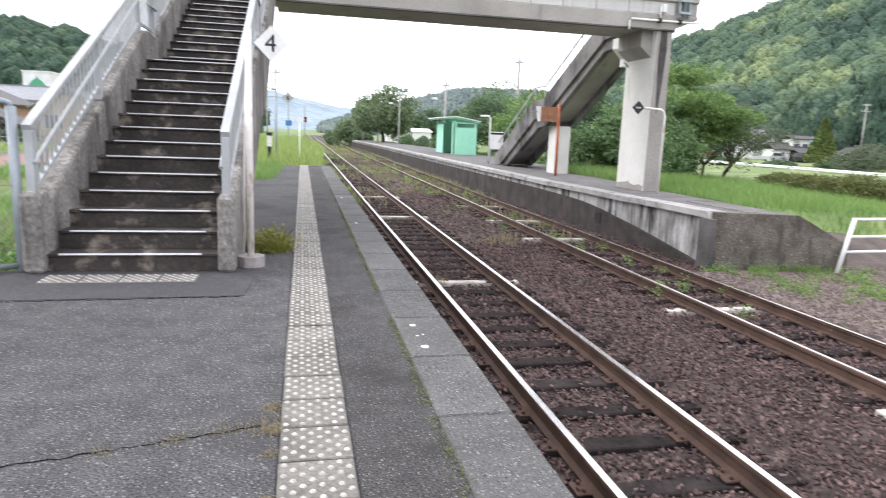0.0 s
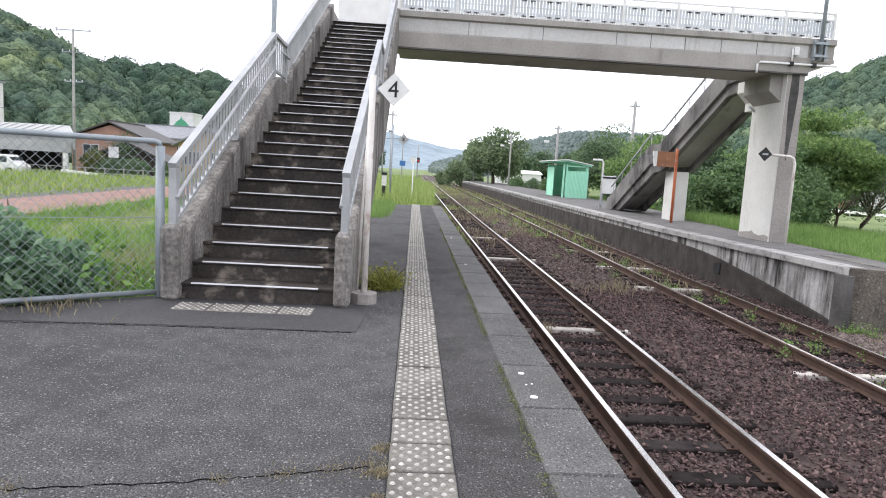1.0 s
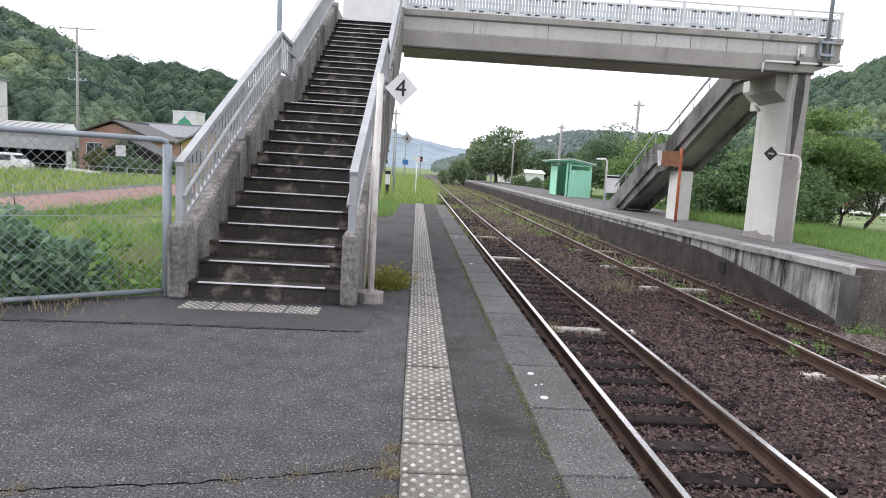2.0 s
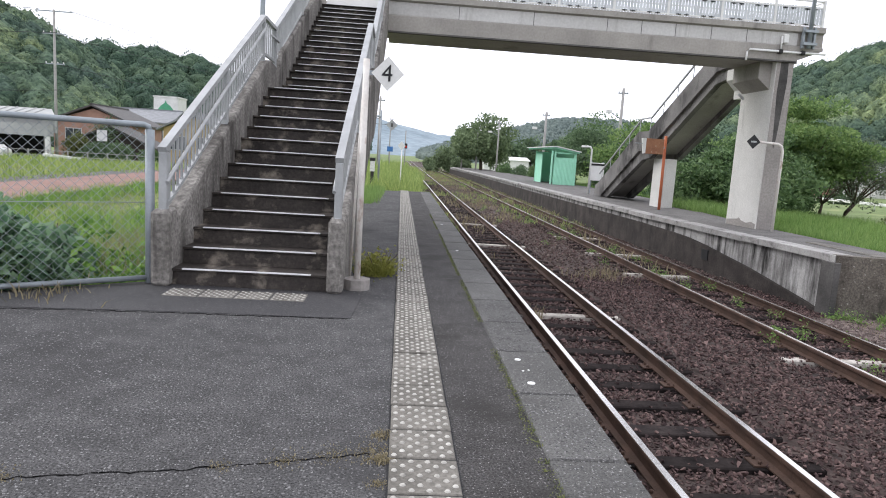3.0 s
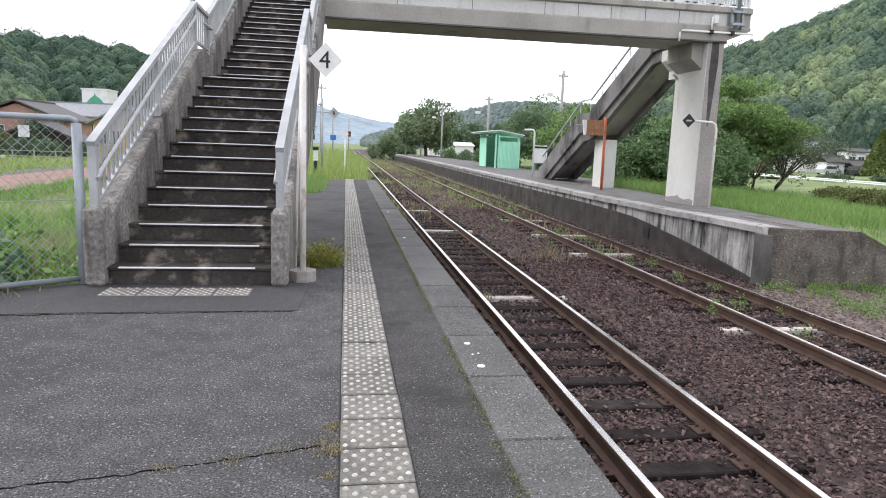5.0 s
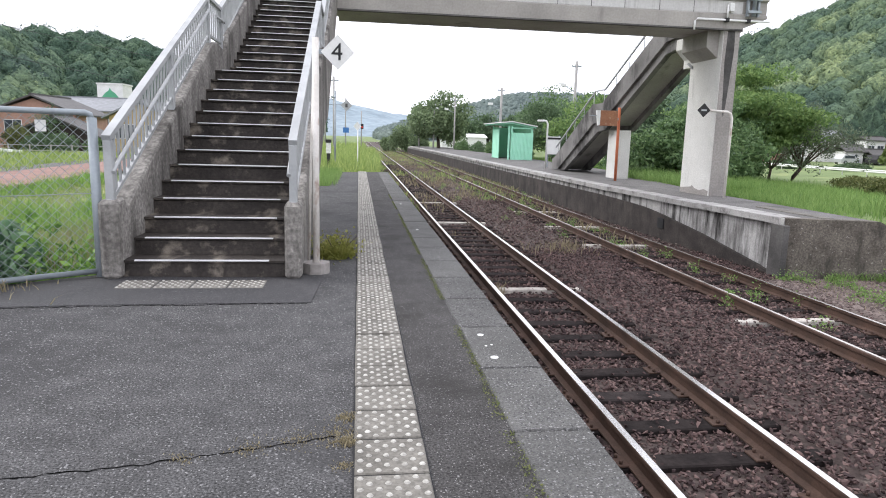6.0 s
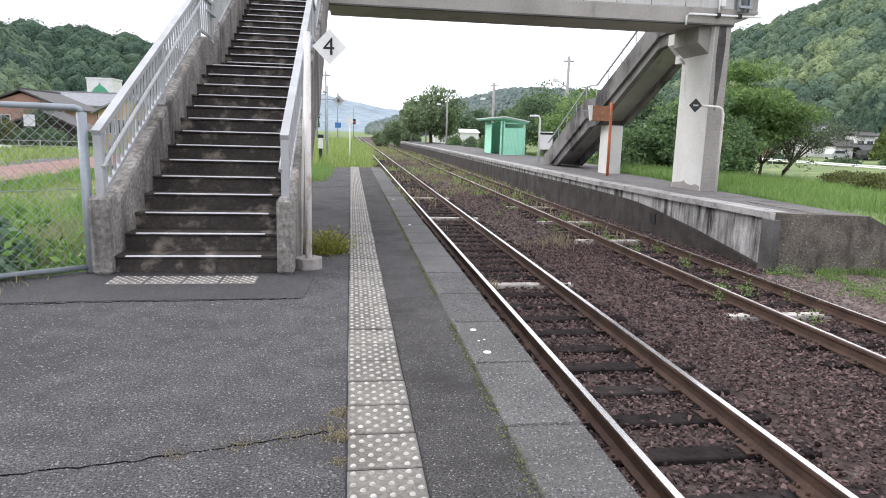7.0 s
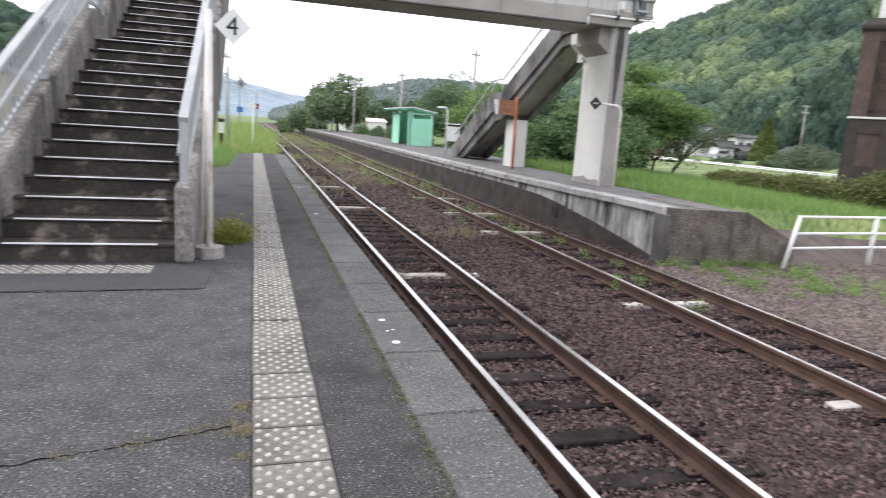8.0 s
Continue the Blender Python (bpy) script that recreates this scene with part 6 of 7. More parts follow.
def vine_mound():
    g = rng(181)
    t = thing("vine", (-4.2, 7.0, -0.2), "mound of broad dark green vine leaves behind the fence", "vine")
    for i in range(7):
        p = np.array([-4.2, 7.0, -0.3]) + g.normal(0, 0.3, 3) * (1, 1, 0)
        part("stem", tube(B(), [tuple(p), tuple(p + g.normal(0, 0.3, 3) + (0, 0, 0.5))], 0.014, 5, 0.006), "bark", t)
    mounds = [((-3.25, 6.0, 0.02), (0.34, 0.3, 0.34)), ((-3.5, 6.05, 0.2), (0.42, 0.4, 0.42)), ((-3.8, 6.15, 0.3), (0.45, 0.4, 0.48)), ((-3.3, 6.5, 0.1), (0.4, 0.35, 0.36)), ((-4.2, 6.0, 0.3), (0.55, 0.5, 0.5)), ((-4.8, 5.8, 0.4), (0.65, 0.6, 0.6)), ((-5.6, 5.5, 0.45), (0.8, 0.7, 0.65)),
              ((-4.5, 6.8, 0.25), (0.7, 0.6, 0.45)), ((-5.6, 6.8, 0.4), (0.9, 0.7, 0.6)), ((-6.6, 6.2, 0.4), (0.9, 0.8, 0.6)), ((-4.0, 5.55, 0.0), (0.5, 0.3, 0.35)), ((-4.9, 5.05, 0.1), (0.6, 0.35, 0.4))]
    pts = np.concatenate([clump(g, c, r, 750) for c, r in mounds])
    pts = pts[(pts[:, 0] + 2.33) * -0.57 + (pts[:, 1] - 6.33) * 0.82 > 0.04]
    v, f = leaves(g, pts - np.array([-4.2, 7.0, -0.2]), 0.075, 0.5)
    ob = new("foliage", raw_mesh("foliage", v, f, "vine"))
    ob.parent = t


vine_mound()


# ---- hills ----
def hill(name, az, el, r0, r1, seed, label, crowns, tones="forest", size=3.6, floor="forest_floor"):
    """A wooded slope rising from r0 to its ridge at r1 metres; az and el give the skyline in degrees."""
    g = rng(seed)
    na, nr = 70, 26
    A = np.radians(np.linspace(az[0], az[-1], na))
    E = np.interp(np.degrees(A), az, el)

    def place(a, u):
        e = np.interp(np.degrees(a), az, el)
        r = r0 + (r1 - r0) * u
        hgt = r1 * np.tan(np.radians(e)) * (1 - (1 - np.clip(u, 0, 1)) ** 1.5)
        x, y = r * np.sin(a), r * np.cos(a)
        w = np.array([noise.noise(Vector((p * 0.012, q * 0.012, seed))) for p, q in zip(np.ravel(x), np.ravel(y))]).reshape(np.shape(x))
        z = -1.3 + hgt * (1 + 0.16 * w * np.clip(u * 3, 0, 1) * np.clip((1.05 - u) * 3, 0.15, 1)) - np.clip(u - 1, 0, 1) * 60
        return np.stack([x, y, z], -1)
    U = np.linspace(0, 1.35, nr)
    aa, uu = np.meshgrid(A, U)
    v = place(aa.ravel(), uu.ravel())
    q = np.array([[r * na + c, r * na + c + 1, (r + 1) * na + c + 1, (r + 1) * na + c] for r in range(nr - 1) for c in range(na - 1)])
    tagged(new(name, raw_mesh(name, v, q, floor, True)), label, "hill", "", "structure")
    if not crowns:
        return
    V, F, off = [], [], 0
    tp = []
    for _ in range(5):
        bm = bmesh.new()
        bmesh.ops.create_icosphere(bm, subdivisions=1, radius=1)
        off_c = g.uniform(0, 9, 3)

        def lump(q):
            return 0.95 + 0.34 * noise.noise(Vector(q * 1.9) + Vector(off_c)) + 0.2 * noise.noise(Vector(q * 4.3) + Vector(off_c))
        bv = np.array([p.co[:] for p in bm.verts])
        bv = bv * np.array([lump(q) for q in bv])[:, None]
        bf = np.array([[p.index for p in f.verts] for f in bm.faces])
        bf = bf[np.array([np.mean(bv[q][:, 2]) > -0.55 for q in bf])]
        bm.free()
        k = 110
        d = g.normal(size=(k, 3))
        d[:, 2] = np.abs(d[:, 2]) - 0.35 * (g.uniform(0, 1, k) < 0.35)
        d /= np.linalg.norm(d, axis=1)[:, None]
        rad = np.array([lump(q) for q in d]) * g.uniform(0.98, 1.08, k)
        nrm = d + g.normal(0, 0.3, (k, 3))
        nrm /= np.linalg.norm(nrm, axis=1)[:, None]
        ta = np.cross(nrm, g.normal(size=(k, 3)))
        ta /= np.linalg.norm(ta, axis=1)[:, None]
        tb = np.cross(nrm, ta)
        c = d * rad[:, None]
        sz = g.uniform(0.05, 0.11, k)[:, None]
        lv = np.stack([c + ta * sz, c - ta * sz * 0.5 + tb * sz * 0.9, c - ta * sz * 0.5 - tb * sz * 0.9], 1).reshape(-1, 3)
        tp.append((np.concatenate([bv, lv]), np.concatenate([bf, np.arange(k * 3).reshape(-1, 3) + len(bv)])))
    a = np.radians(g.uniform(az[0], az[-1], crowns))
    u = g.uniform(0.0, 1.03, crowns) ** 0.85
    p = place(a, u)
    s = size * g.uniform(0.45, 1.55, crowns)
    tall = g.uniform(0.85, 1.35, crowns) * (1.7 if tones == "cedar" else 1.0)
    for k, (tv, tf) in enumerate(tp):
        idx = np.arange(k, crowns, len(tp))
        t = g.uniform(0, 2 * np.pi, len(idx))
        c, sn = np.cos(t)[:, None], np.sin(t)[:, None]
        x = (tv[None, :, 0] * c - tv[None, :, 1] * sn) * s[idx][:, None] + p[idx, 0][:, None]
        y = (tv[None, :, 0] * sn + tv[None, :, 1] * c) * s[idx][:, None] + p[idx, 1][:, None]
        taper = np.where(tv[:, 2] > 0, 1 - 0.55 * tv[:, 2], 1) if tones == "cedar" else np.ones(len(tv))
        x = p[idx, 0][:, None] + (x - p[idx, 0][:, None]) * taper[None]
        y = p[idx, 1][:, None] + (y - p[idx, 1][:, None]) * taper[None]
        z = tv[None, :, 2] * (s * tall)[idx][:, None] + p[idx, 2][:, None] + 0.5 * s[idx][:, None]
        V.append(np.stack([x, y, z], -1).reshape(-1, 3))
        F.append((tf[None] + (np.arange(len(idx)) * len(tv))[:, None, None]).reshape(-1, 3) + off)
        off += len(idx) * len(tv)
    stuff(name + "_woods", np.concatenate(V), np.concatenate(F), tones, "dense mixed woodland covering the " + name.replace("_", " "), "woods", True)


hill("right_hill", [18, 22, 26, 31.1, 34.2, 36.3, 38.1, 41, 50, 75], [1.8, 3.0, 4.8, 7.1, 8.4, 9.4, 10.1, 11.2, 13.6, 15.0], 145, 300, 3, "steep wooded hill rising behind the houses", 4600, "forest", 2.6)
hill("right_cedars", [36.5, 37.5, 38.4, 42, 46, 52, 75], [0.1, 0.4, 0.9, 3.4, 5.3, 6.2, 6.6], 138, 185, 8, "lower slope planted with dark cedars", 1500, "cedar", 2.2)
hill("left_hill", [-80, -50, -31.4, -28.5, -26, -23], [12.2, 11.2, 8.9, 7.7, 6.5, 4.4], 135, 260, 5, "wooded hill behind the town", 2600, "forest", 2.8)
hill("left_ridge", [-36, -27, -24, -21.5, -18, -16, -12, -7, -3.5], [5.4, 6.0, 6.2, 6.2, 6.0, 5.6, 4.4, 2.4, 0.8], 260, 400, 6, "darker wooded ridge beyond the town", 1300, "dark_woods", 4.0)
hill("mid_hill", [1.5, 4, 7, 10.5, 13, 16, 20, 26], [0.4, 1.2, 2.2, 3.0, 3.6, 3.8, 3.7, 3.7], 380, 560, 7, "wooded hill far down the valley, painted pale for haze", 3600, "far_woods", 2.1, floor="mid_hill")
hill("far_mountains", [-14, -9, -5, -2, 0.5, 3, 5, 8, 12], [3.4, 3.6, 3.3, 2.9, 2.4, 1.9, 1.8, 2.2, 2.6], 1400, 2200, 9, "mountains closing the valley, painted pale blue-grey for haze", 0, floor="far_hill")


# ---- buildings and far things ----
def window(parent, x0, x1, y, z0, z1):
    w = part("window", box(B(), x0, x1, y - 0.06, y - 0.01, z0, z1), "plaster_white", parent)
    for a, b in ((x0 + 0.06, (x0 + x1) / 2 - 0.03), ((x0 + x1) / 2 + 0.03, x1 - 0.06)):
        part("pane", box(B(), a, b, y - 0.075, y - 0.062, z0 + 0.06, z1 - 0.06), "glass", w)


def house(x, y, w, d, eave, ridge, wall, roof, label, gable=True, z=-1.15, wins=2):
    """A two-slope house; gable shows its pointed end to the south."""
    t = thing("house", (x, y, z), label, "house")
    x0, x1, y0, y1 = x - w / 2, x + w / 2, y, y + d
    o = 0.55
    if gable:
        part("wall", prism(B(), [(x0, z), (x1, z), (x1, z + eave), (x, z + ridge - 0.25), (x0, z + eave)], "y", y0, y1), wall, t)
        k = (ridge - eave) / (w / 2)
        part("roof", prism(B(), [(x0 - o, z + eave - o * k), (x, z + ridge), (x1 + o, z + eave - o * k), (x1 + o, z + eave - o * k + 0.16), (x, z + ridge + 0.2), (x0 - o, z + eave - o * k + 0.16)], "y", y0 - 0.5, y1 + 0.5), roof, t)
    else:
        part("wall", box(B(), x0, x1, y0, y1, z, z + eave), wall, t)
        ym = (y0 + y1) / 2
        part("roof", prism(B(), [(y0 - o, z + eave - 0.1), (ym, z + ridge), (y1 + o, z + eave - 0.1), (y1 + o, z + eave + 0.08), (ym, z + ridge + 0.2), (y0 - o, z + eave + 0.08)], "x", x0 - 0.5, x1 + 0.5), roof, t)
    part("ridge_cap", box(B(), x - 0.12 if gable else x0 - 0.5, x + 0.12 if gable else x1 + 0.5, y0 - 0.5 if gable else ym - 0.12, y1 + 0.5 if gable else ym + 0.12, z + ridge + 0.14, z + ridge + 0.32), roof, t)
    for i in range(wins):
        c = x0 + w * (i + 0.5) / wins
        window(t, c - min(0.9, w * 0.18), c + min(0.9, w * 0.18), y0, z + eave * 0.42, z + eave * 0.8)
    return t


house(-34.9, 77, 8.6, 9, 3.9, 5.65, "plaster_pink", "roof_dark", "pink plastered house with a dark tiled gable roof")
house(-30.6, 71.5, 8.6, 4, 1.5, 3.4, "tower_stone", "roof_dark", "low dark outbuilding with a tiled gable roof", True, wins=1)
house(-36.6, 92, 9.5, 9, 4.6, 6.3, "plaster_white", "roof_grey", "white house with a long grey tiled roof", False, wins=3)
house(-20.6, 66, 5.4, 8, 3.6, 5.0, "plaster_tan", "roof_grey", "ochre gabled house partly behind the stairs")
house(83.5, 107, 4.6, 4, 3.6, 5.3, "plaster_white", "roof_grey", "white gabled house with a blue-grey tiled roof", True)
house(86.4, 101, 3.4, 2.6, 3.9, 4.4, "plaster_white", "roof_dark", "white two-storey house with a flat dark roof", False, wins=2)
house(80.2, 98, 3.2, 2.4, 2.0, 2.9, "plaster_white", "roof_dark", "low dark shed with a tiled roof", False, wins=1)
# closed near-black walls paint the shade inside the carport
house(84.4, 97, 3.4, 2.4, 1.5, 2.3, "dark_void", "roof_dark", "carport with a dark roof, its shaded inside painted as near-black walls", False, wins=2)
house(92.2, 104, 3.4, 3, 3.4, 4.3, "plaster_tan", "roof_grey", "low house with a pale grey roof", False, wins=2)
house(99.5, 103, 6.0, 5, 2.9, 5.0, "plaster_white", "roof_grey", "broad white house with a grey tiled roof", False, wins=4)
house(93.5, 94, 3.4, 4, 1.8, 2.6, "plaster_white", "roof_dark", "small white outbuilding under a dark roof", True, wins=1)
house(112, 100, 4.4, 6, 5.4, 6.6, "plaster_white", "roof_grey", "tall narrow white house at the foot of the hill", True)
house(69.5, 104, 5.0, 4, 3.1, 4.4, "plaster_pink", "orange_wood", "low building with a faded red roof among trees", False, wins=3)
house(76.0, 106, 3.6, 4, 3.0, 4.2, "plaster_white", "roof_dark", "small white house with a dark roof", True, wins=1)


def white_hall():
    t = thing("hall", (17, 100, -1.1), "long low white shed beyond the trees", "building")
    part("wall", box(B(), 12.6, 19.4, 100, 106, -1.2, 1.45), "white_paint", t)
    part("roof", prism(B(), [(99.8, 1.4), (103, 1.9), (106.2, 1.4), (106.2, 1.5), (103, 2.0), (99.8, 1.5)], "x", 12.4, 19.6), "white_paint", t)


white_hall()


def warehouse():
    t = thing("warehouse", (-42, 60, -1.1), "grey sheet-clad warehouse with a dark open front and ribbed roof", "warehouse")
    part("upper_wall", box(B(), -62, -30.6, 60.4, 60.7, 1.25, 2.68), "grey_sheet", t)
    part("fascia", box(B(), -62, -30.7, 59.4, 60.3, 0.95, 1.95), "grey_sheet", t)
    # near-black wall stands in for the unlit depth of the shed
    part("back_wall", box(B(), -62, -33.6, 64.4, 64.7, -1.2, 2.7), "dark_void", t)
    ew = box(B(), -31.0, -30.7, 60.7, 64.4, -1.2, 2.7)
    rf = prism(B(), [(59.8, 2.62), (62.4, 3.3), (65, 2.62), (65, 2.72), (62.4, 3.4), (59.8, 2.72)], "x", -62.5, -30.4)
    for bm in (ew, rf):
        for q in bm.verts:
            if q.co.x > -40:
                q.co.x -= 0.62 * (q.co.y - 60.0)
    part("end_wall", ew, "grey_sheet", t)
    part("roof", rf, "grey_sheet", t)
    rb = B()
    box(rb, -0.05, 0.05, -1.3, 1.3, 0, 0.06)
    bmesh.ops.rotate(rb, verts=rb.verts, matrix=Matrix.Rotation(math.atan2(0.68, 2.6), 3, "X"))
    me = shared("roof_rib", rb, "grey_sheet")
    for i in range(38):
        piece("roof_rib", me, (-62 + i * 0.8, 61.1, 3.06), t)
    for x in (-30.9, -39, -46, -53):
        part("pillar", box(B(), x - 0.16, x + 0.16, 59.5, 59.8, -1.2, 1.0), "plaster_white", t)
    tk = thing("block_tower", (-37.5, 104, -1.1), "white square tower block with a plain green emblem", "building")
    part("wall", box(B(), -38.2, -34.6, 104, 108, -1.2, 7.7), "plaster_white", tk)
    part("parapet", box(B(), -38.3, -34.5, 103.9, 108.1, 7.65, 7.85), "plaster_white", tk)
    em = [(-37.6, 4.9), (-35.2, 4.9), (-35.25, 5.8), (-35.7, 6.4), (-36.25, 6.8), (-36.4, 7.2), (-36.55, 6.8), (-37.1, 6.4), (-37.55, 5.8)]
    part("emblem", prism(B(), em, "y", 103.9, 103.96), "green_logo", tk, "plain green shape")
    sh = thing("white_building", (-54, 78, -1.1), "tall pale building at the edge of the yard", "building")
    part("wall", box(B(), -60, -49.7, 76, 82, -1.2, 8.6), "plaster_white", sh)
    part("roof", box(B(), -60.2, -49.5, 75.8, 82.2, 8.6, 8.8), "roof_grey", sh)


warehouse()


def brick_platform():
    t = thing("old_loading_platform", (-13.6, 26, -1.1), "disused low loading platform paved in red brick", "platform", "", "structure")
    part("body", box(B(), -15.6, -11.7, 6, 52, -1.2, -0.78), "dark_concrete", t, "dark edge wall")
    part("paving", box(B(), -15.55, -11.75, 6.05, 51.95, -0.779, -0.72), "brick", t, "red brick paving")
    part("path", box(B(), -17.4, -15.6, 4, 60, -1.0, -0.75), "coping", t, "grey path")


brick_platform()


def yard_fence():
    """A thin rail fence and a white kerb before the houses."""
    t = thing("yard_fence", (-24, 57, -1.1), "thin pale rail fence at the edge of the yard", "fence")
    pb = B()
    box(pb, -0.04, 0.04, -0.04, 0.04, 0, 1.0)
    me = shared("post", pb, "pole")
    for i in range(16):
        piece("post", me, (-37.5 + 1.6 * i, 57, -1.12), t)
    for z in (-0.62, -0.2):
        part("rail", beam(B(), (-38, 57, z), (-13, 57, z), 0.04, 0.05), "pole", t)
    k = thing("kerb_block", (-28.0, 56, -1.1), "white painted kerb block before the houses", "kerb")
    part("body", beam(B(), (-29.4, 56.2, -0.55), (-26.2, 55.4, -0.72), 0.3, 0.26), "white_paint", k)
    part("foot", beam(B(), (-29.4, 56.2, -0.9), (-26.2, 55.4, -0.98), 0.34, 0.42), "coping", k)
    for i, (x, y, r, h, m) in enumerate([(-29.6, 62, 1.5, 2.6, "leaf_olive"), (-27.4, 61, 1.5, 2.0, "leaf_dark"), (-25.2, 60.5, 1.4, 1.9, "leaf_dark"), (-22.8, 61.5, 1.3, 1.6, "leaf"), (-31.0, 72, 2.4, 4.4, "leaf_dark")]):
        shrub(x, y, -1.15, r, r, h, 200 + i, "dark green garden shrub between warehouse and houses", m, 0.11, 3000)


yard_fence()


def power_pole(x, y, h, arms, label, z=-1.1, lamp=False, r=0.16):
    t = thing("utility_pole", (x, y, z), label, "pole")
    part("mast", tube(B(), [(x, y, z - 0.2), (x, y, z + h)], r, 10, r * 0.62), "pole", t)
    for i, (dz, w) in enumerate(arms):
        part("crossarm", box(B(), x - w / 2, x + w / 2, y - 0.05, y + 0.05, z + h - dz - 0.05, z + h - dz + 0.05), "steel", t)
        for k in (-0.45, -0.15, 0.15, 0.45):
            part("insulator", tube(B(), [(x + w * k, y, z + h - dz), (x + w * k, y, z + h - dz + 0.2)], 0.04, 6), "white_paint", t)
    if lamp:
        part("lamp_arm", tube(B(), [(x, y, z + h * 0.72), (x - 0.9, y, z + h * 0.78)], 0.035, 6), "steel", t)
        part("lamp_head", box(B(), x - 1.25, x - 0.8, y - 0.1, y + 0.1, z + h * 0.77, z + h * 0.8, 0.02), "white_paint", t)
    return t


power_pole(-33.6, 66.5, 13.9, ((0.15, 3.4), (2.2, 2.2), (5.0, 1.8)), "tall concrete utility pole with crossarms beside the warehouse")
power_pole(17.2, 52.2, 8.7, ((0.4, 0.8),), "concrete utility pole with a lamp behind the far platform", lamp=True)
power_pole(13.3, 62, 7.2, ((0.3, 0.7),), "concrete utility pole among the trees", lamp=True)
power_pole(7.75, 86, 6.6, (), "slim pole beside the far platform end", r=0.12, lamp=False)
power_pole(9.2, 82, 5.8, (), "slim pole with a lamp by the platform", r=0.12, lamp=True)
power_pole(11.5, 80, 7.4, ((0.5, 0.6),), "slim pole beside the round tree", r=0.12, lamp=True)
power_pole(98, 100, 10.5, ((0.3, 1.8), (1.4, 1.8)), "utility pole among the far houses")
power_pole(-2.4, 64, 7.8, ((0.4, 0.9),), "utility pole past the platform end", lamp=True, r=0.13)
power_pole(-6, 120, 10.5, ((0.4, 1.6), (1.4, 1.6)), "utility pole far down the line", r=0.16)
power_pole(-3.0, 150, 10.5, ((0.4, 1.6), (1.4, 1.6)), "utility pole far down the line", r=0.16)


def wires():
    t = thing("overhead_wires", (-33.6, 66.5, 12), "thin dark overhead wires slung between poles", "wires")
    ends = [((-34.9, 66.5, 12.8), (-95, 40, 13.5)), ((-32.3, 66.5, 12.8), (-14, 175, 19)), ((-33.2, 66.5, 10.7), (-95, 38, 9)), ((-34.3, 66.5, 7.8), (-95, 36, 6)),
            ((-33.0, 66.5, 5.4), (-90, 40, 4.2)), ((-33.4, 66.5, 10.5), (-14, 175, 17)), ((-33.4, 66.5, 7.8), (-12, 150, 10))]
    for a, b in ends:
        a, b = Vector(a), Vector(b)
        pts = [a.lerp(b, k / 10) - Vector((0, 0, 3.0 * (1 - (2 * k / 10 - 1) ** 2) * 0.5)) for k in range(11)]
        part("wire", tube(B(), pts, 0.022, 4), "black", t)


wires()


def line_end_fixtures():
    t = thing("stop_sign", (-1.1, 30, -0.5), "grey pole with an arm carrying a diamond sign past the platform", "sign")
    part("pole", tube(B(), [(-1.1, 30, -0.9), (-1.1, 30, 3.2)], 0.045, 8), "steel", t)
    part("arm", tube(B(), [(-1.6, 30, 2.6), (-0.75, 30, 2.6)], 0.018, 6), "steel", t)
    plate = part("plate", prism(B(), [(-0.6, 2.33), (-0.34, 2.58), (-0.6, 2.83), (-0.86, 2.58)], "y", 29.95, 29.97), "grey_paint", t, "weathered grey diamond plate")
    part("mark", box(B(), -0.65, -0.55, 29.94, 29.947, 2.5, 2.66), "dark_concrete", plate)
    part("lamp", tube(B(), [(-1.1, 30, 2.9), (-1.28, 30, 2.95)], 0.05, 6), "steel", t)
    d = thing("marker_post", (-1.34, 29, -0.4), "short black post with a white top", "post")
    part("post", box(B(), -1.41, -1.27, 28.93, 29.07, -0.8, 0.5, 0.01), "black", d)
    part("head", box(B(), -1.44, -1.24, 28.9, 29.1, 0.5, 0.95, 0.01), "plaster_white", d)
    part("cap", box(B(), -1.46, -1.22, 28.88, 29.12, 0.95, 1.08, 0.01), "black", d)
    s = thing("marker_sign", (-0.1, 30.5, -0.4), "thin white post with a small white diamond", "sign")
    part("post", tube(B(), [(-0.1, 30.5, -0.8), (-0.1, 30.5, 1.6)], 0.028, 6), "white_paint", s)
    part("plate", prism(B(), [(-0.12, 1.5), (0.06, 1.7), (-0.12, 1.9), (-0.3, 1.7)], "y", 30.45, 30.46), "white_paint", s)
    g = thing("railway_signal", (0.5, 92, -1.1), "railway signal mast with a black head and red lens", "signal")
    part("mast", tube(B(), [(0.3, 92, -1.2), (0.3, 92, 4.6)], 0.07, 8), "pole", g)
    hd = part("head", box(B(), 0.22, 0.6, 91.8, 91.95, 2.15, 2.85, 0.03), "black", g)
    part("lens", tube(B(), [(0.41, 91.8, 2.4), (0.41, 91.72, 2.4)], 0.15, 12), "red_lamp", hd)
    b = thing("blue_sign", (-1.8, 92, -1.1), "plain blue board on a mast", "sign")
    part("board", box(B(), -2.2, -1.4, 92, 92.1, 1.6, 2.3), "blue", b)
    part("post", tube(B(), [(-1.8, 92.1, -1.2), (-1.8, 92.1, 2.4)], 0.06, 6), "pole", b)


line_end_fixtures()


def guardrail():
    t = thing("road_guardrail", (45, 55, -1.1), "long white roadside guardrail", "guardrail")
    part("beam", prism(B(), [(44.9, -0.74), (44.84, -0.67), (44.9, -0.6), (44.84, -0.52), (44.9, -0.46), (44.98, -0.46), (44.98, -0.74)], "y", 26, 95), "white_paint", t)
    pb = B()
    tube(pb, [(0, 0, 0), (0, 0, 0.7)], 0.05, 8)
    me = shared("post", pb, "white_paint")
    for i in range(23):
        piece("post", me, (45.1, 26.5 + 3 * i, -1.15), t)


guardrail()


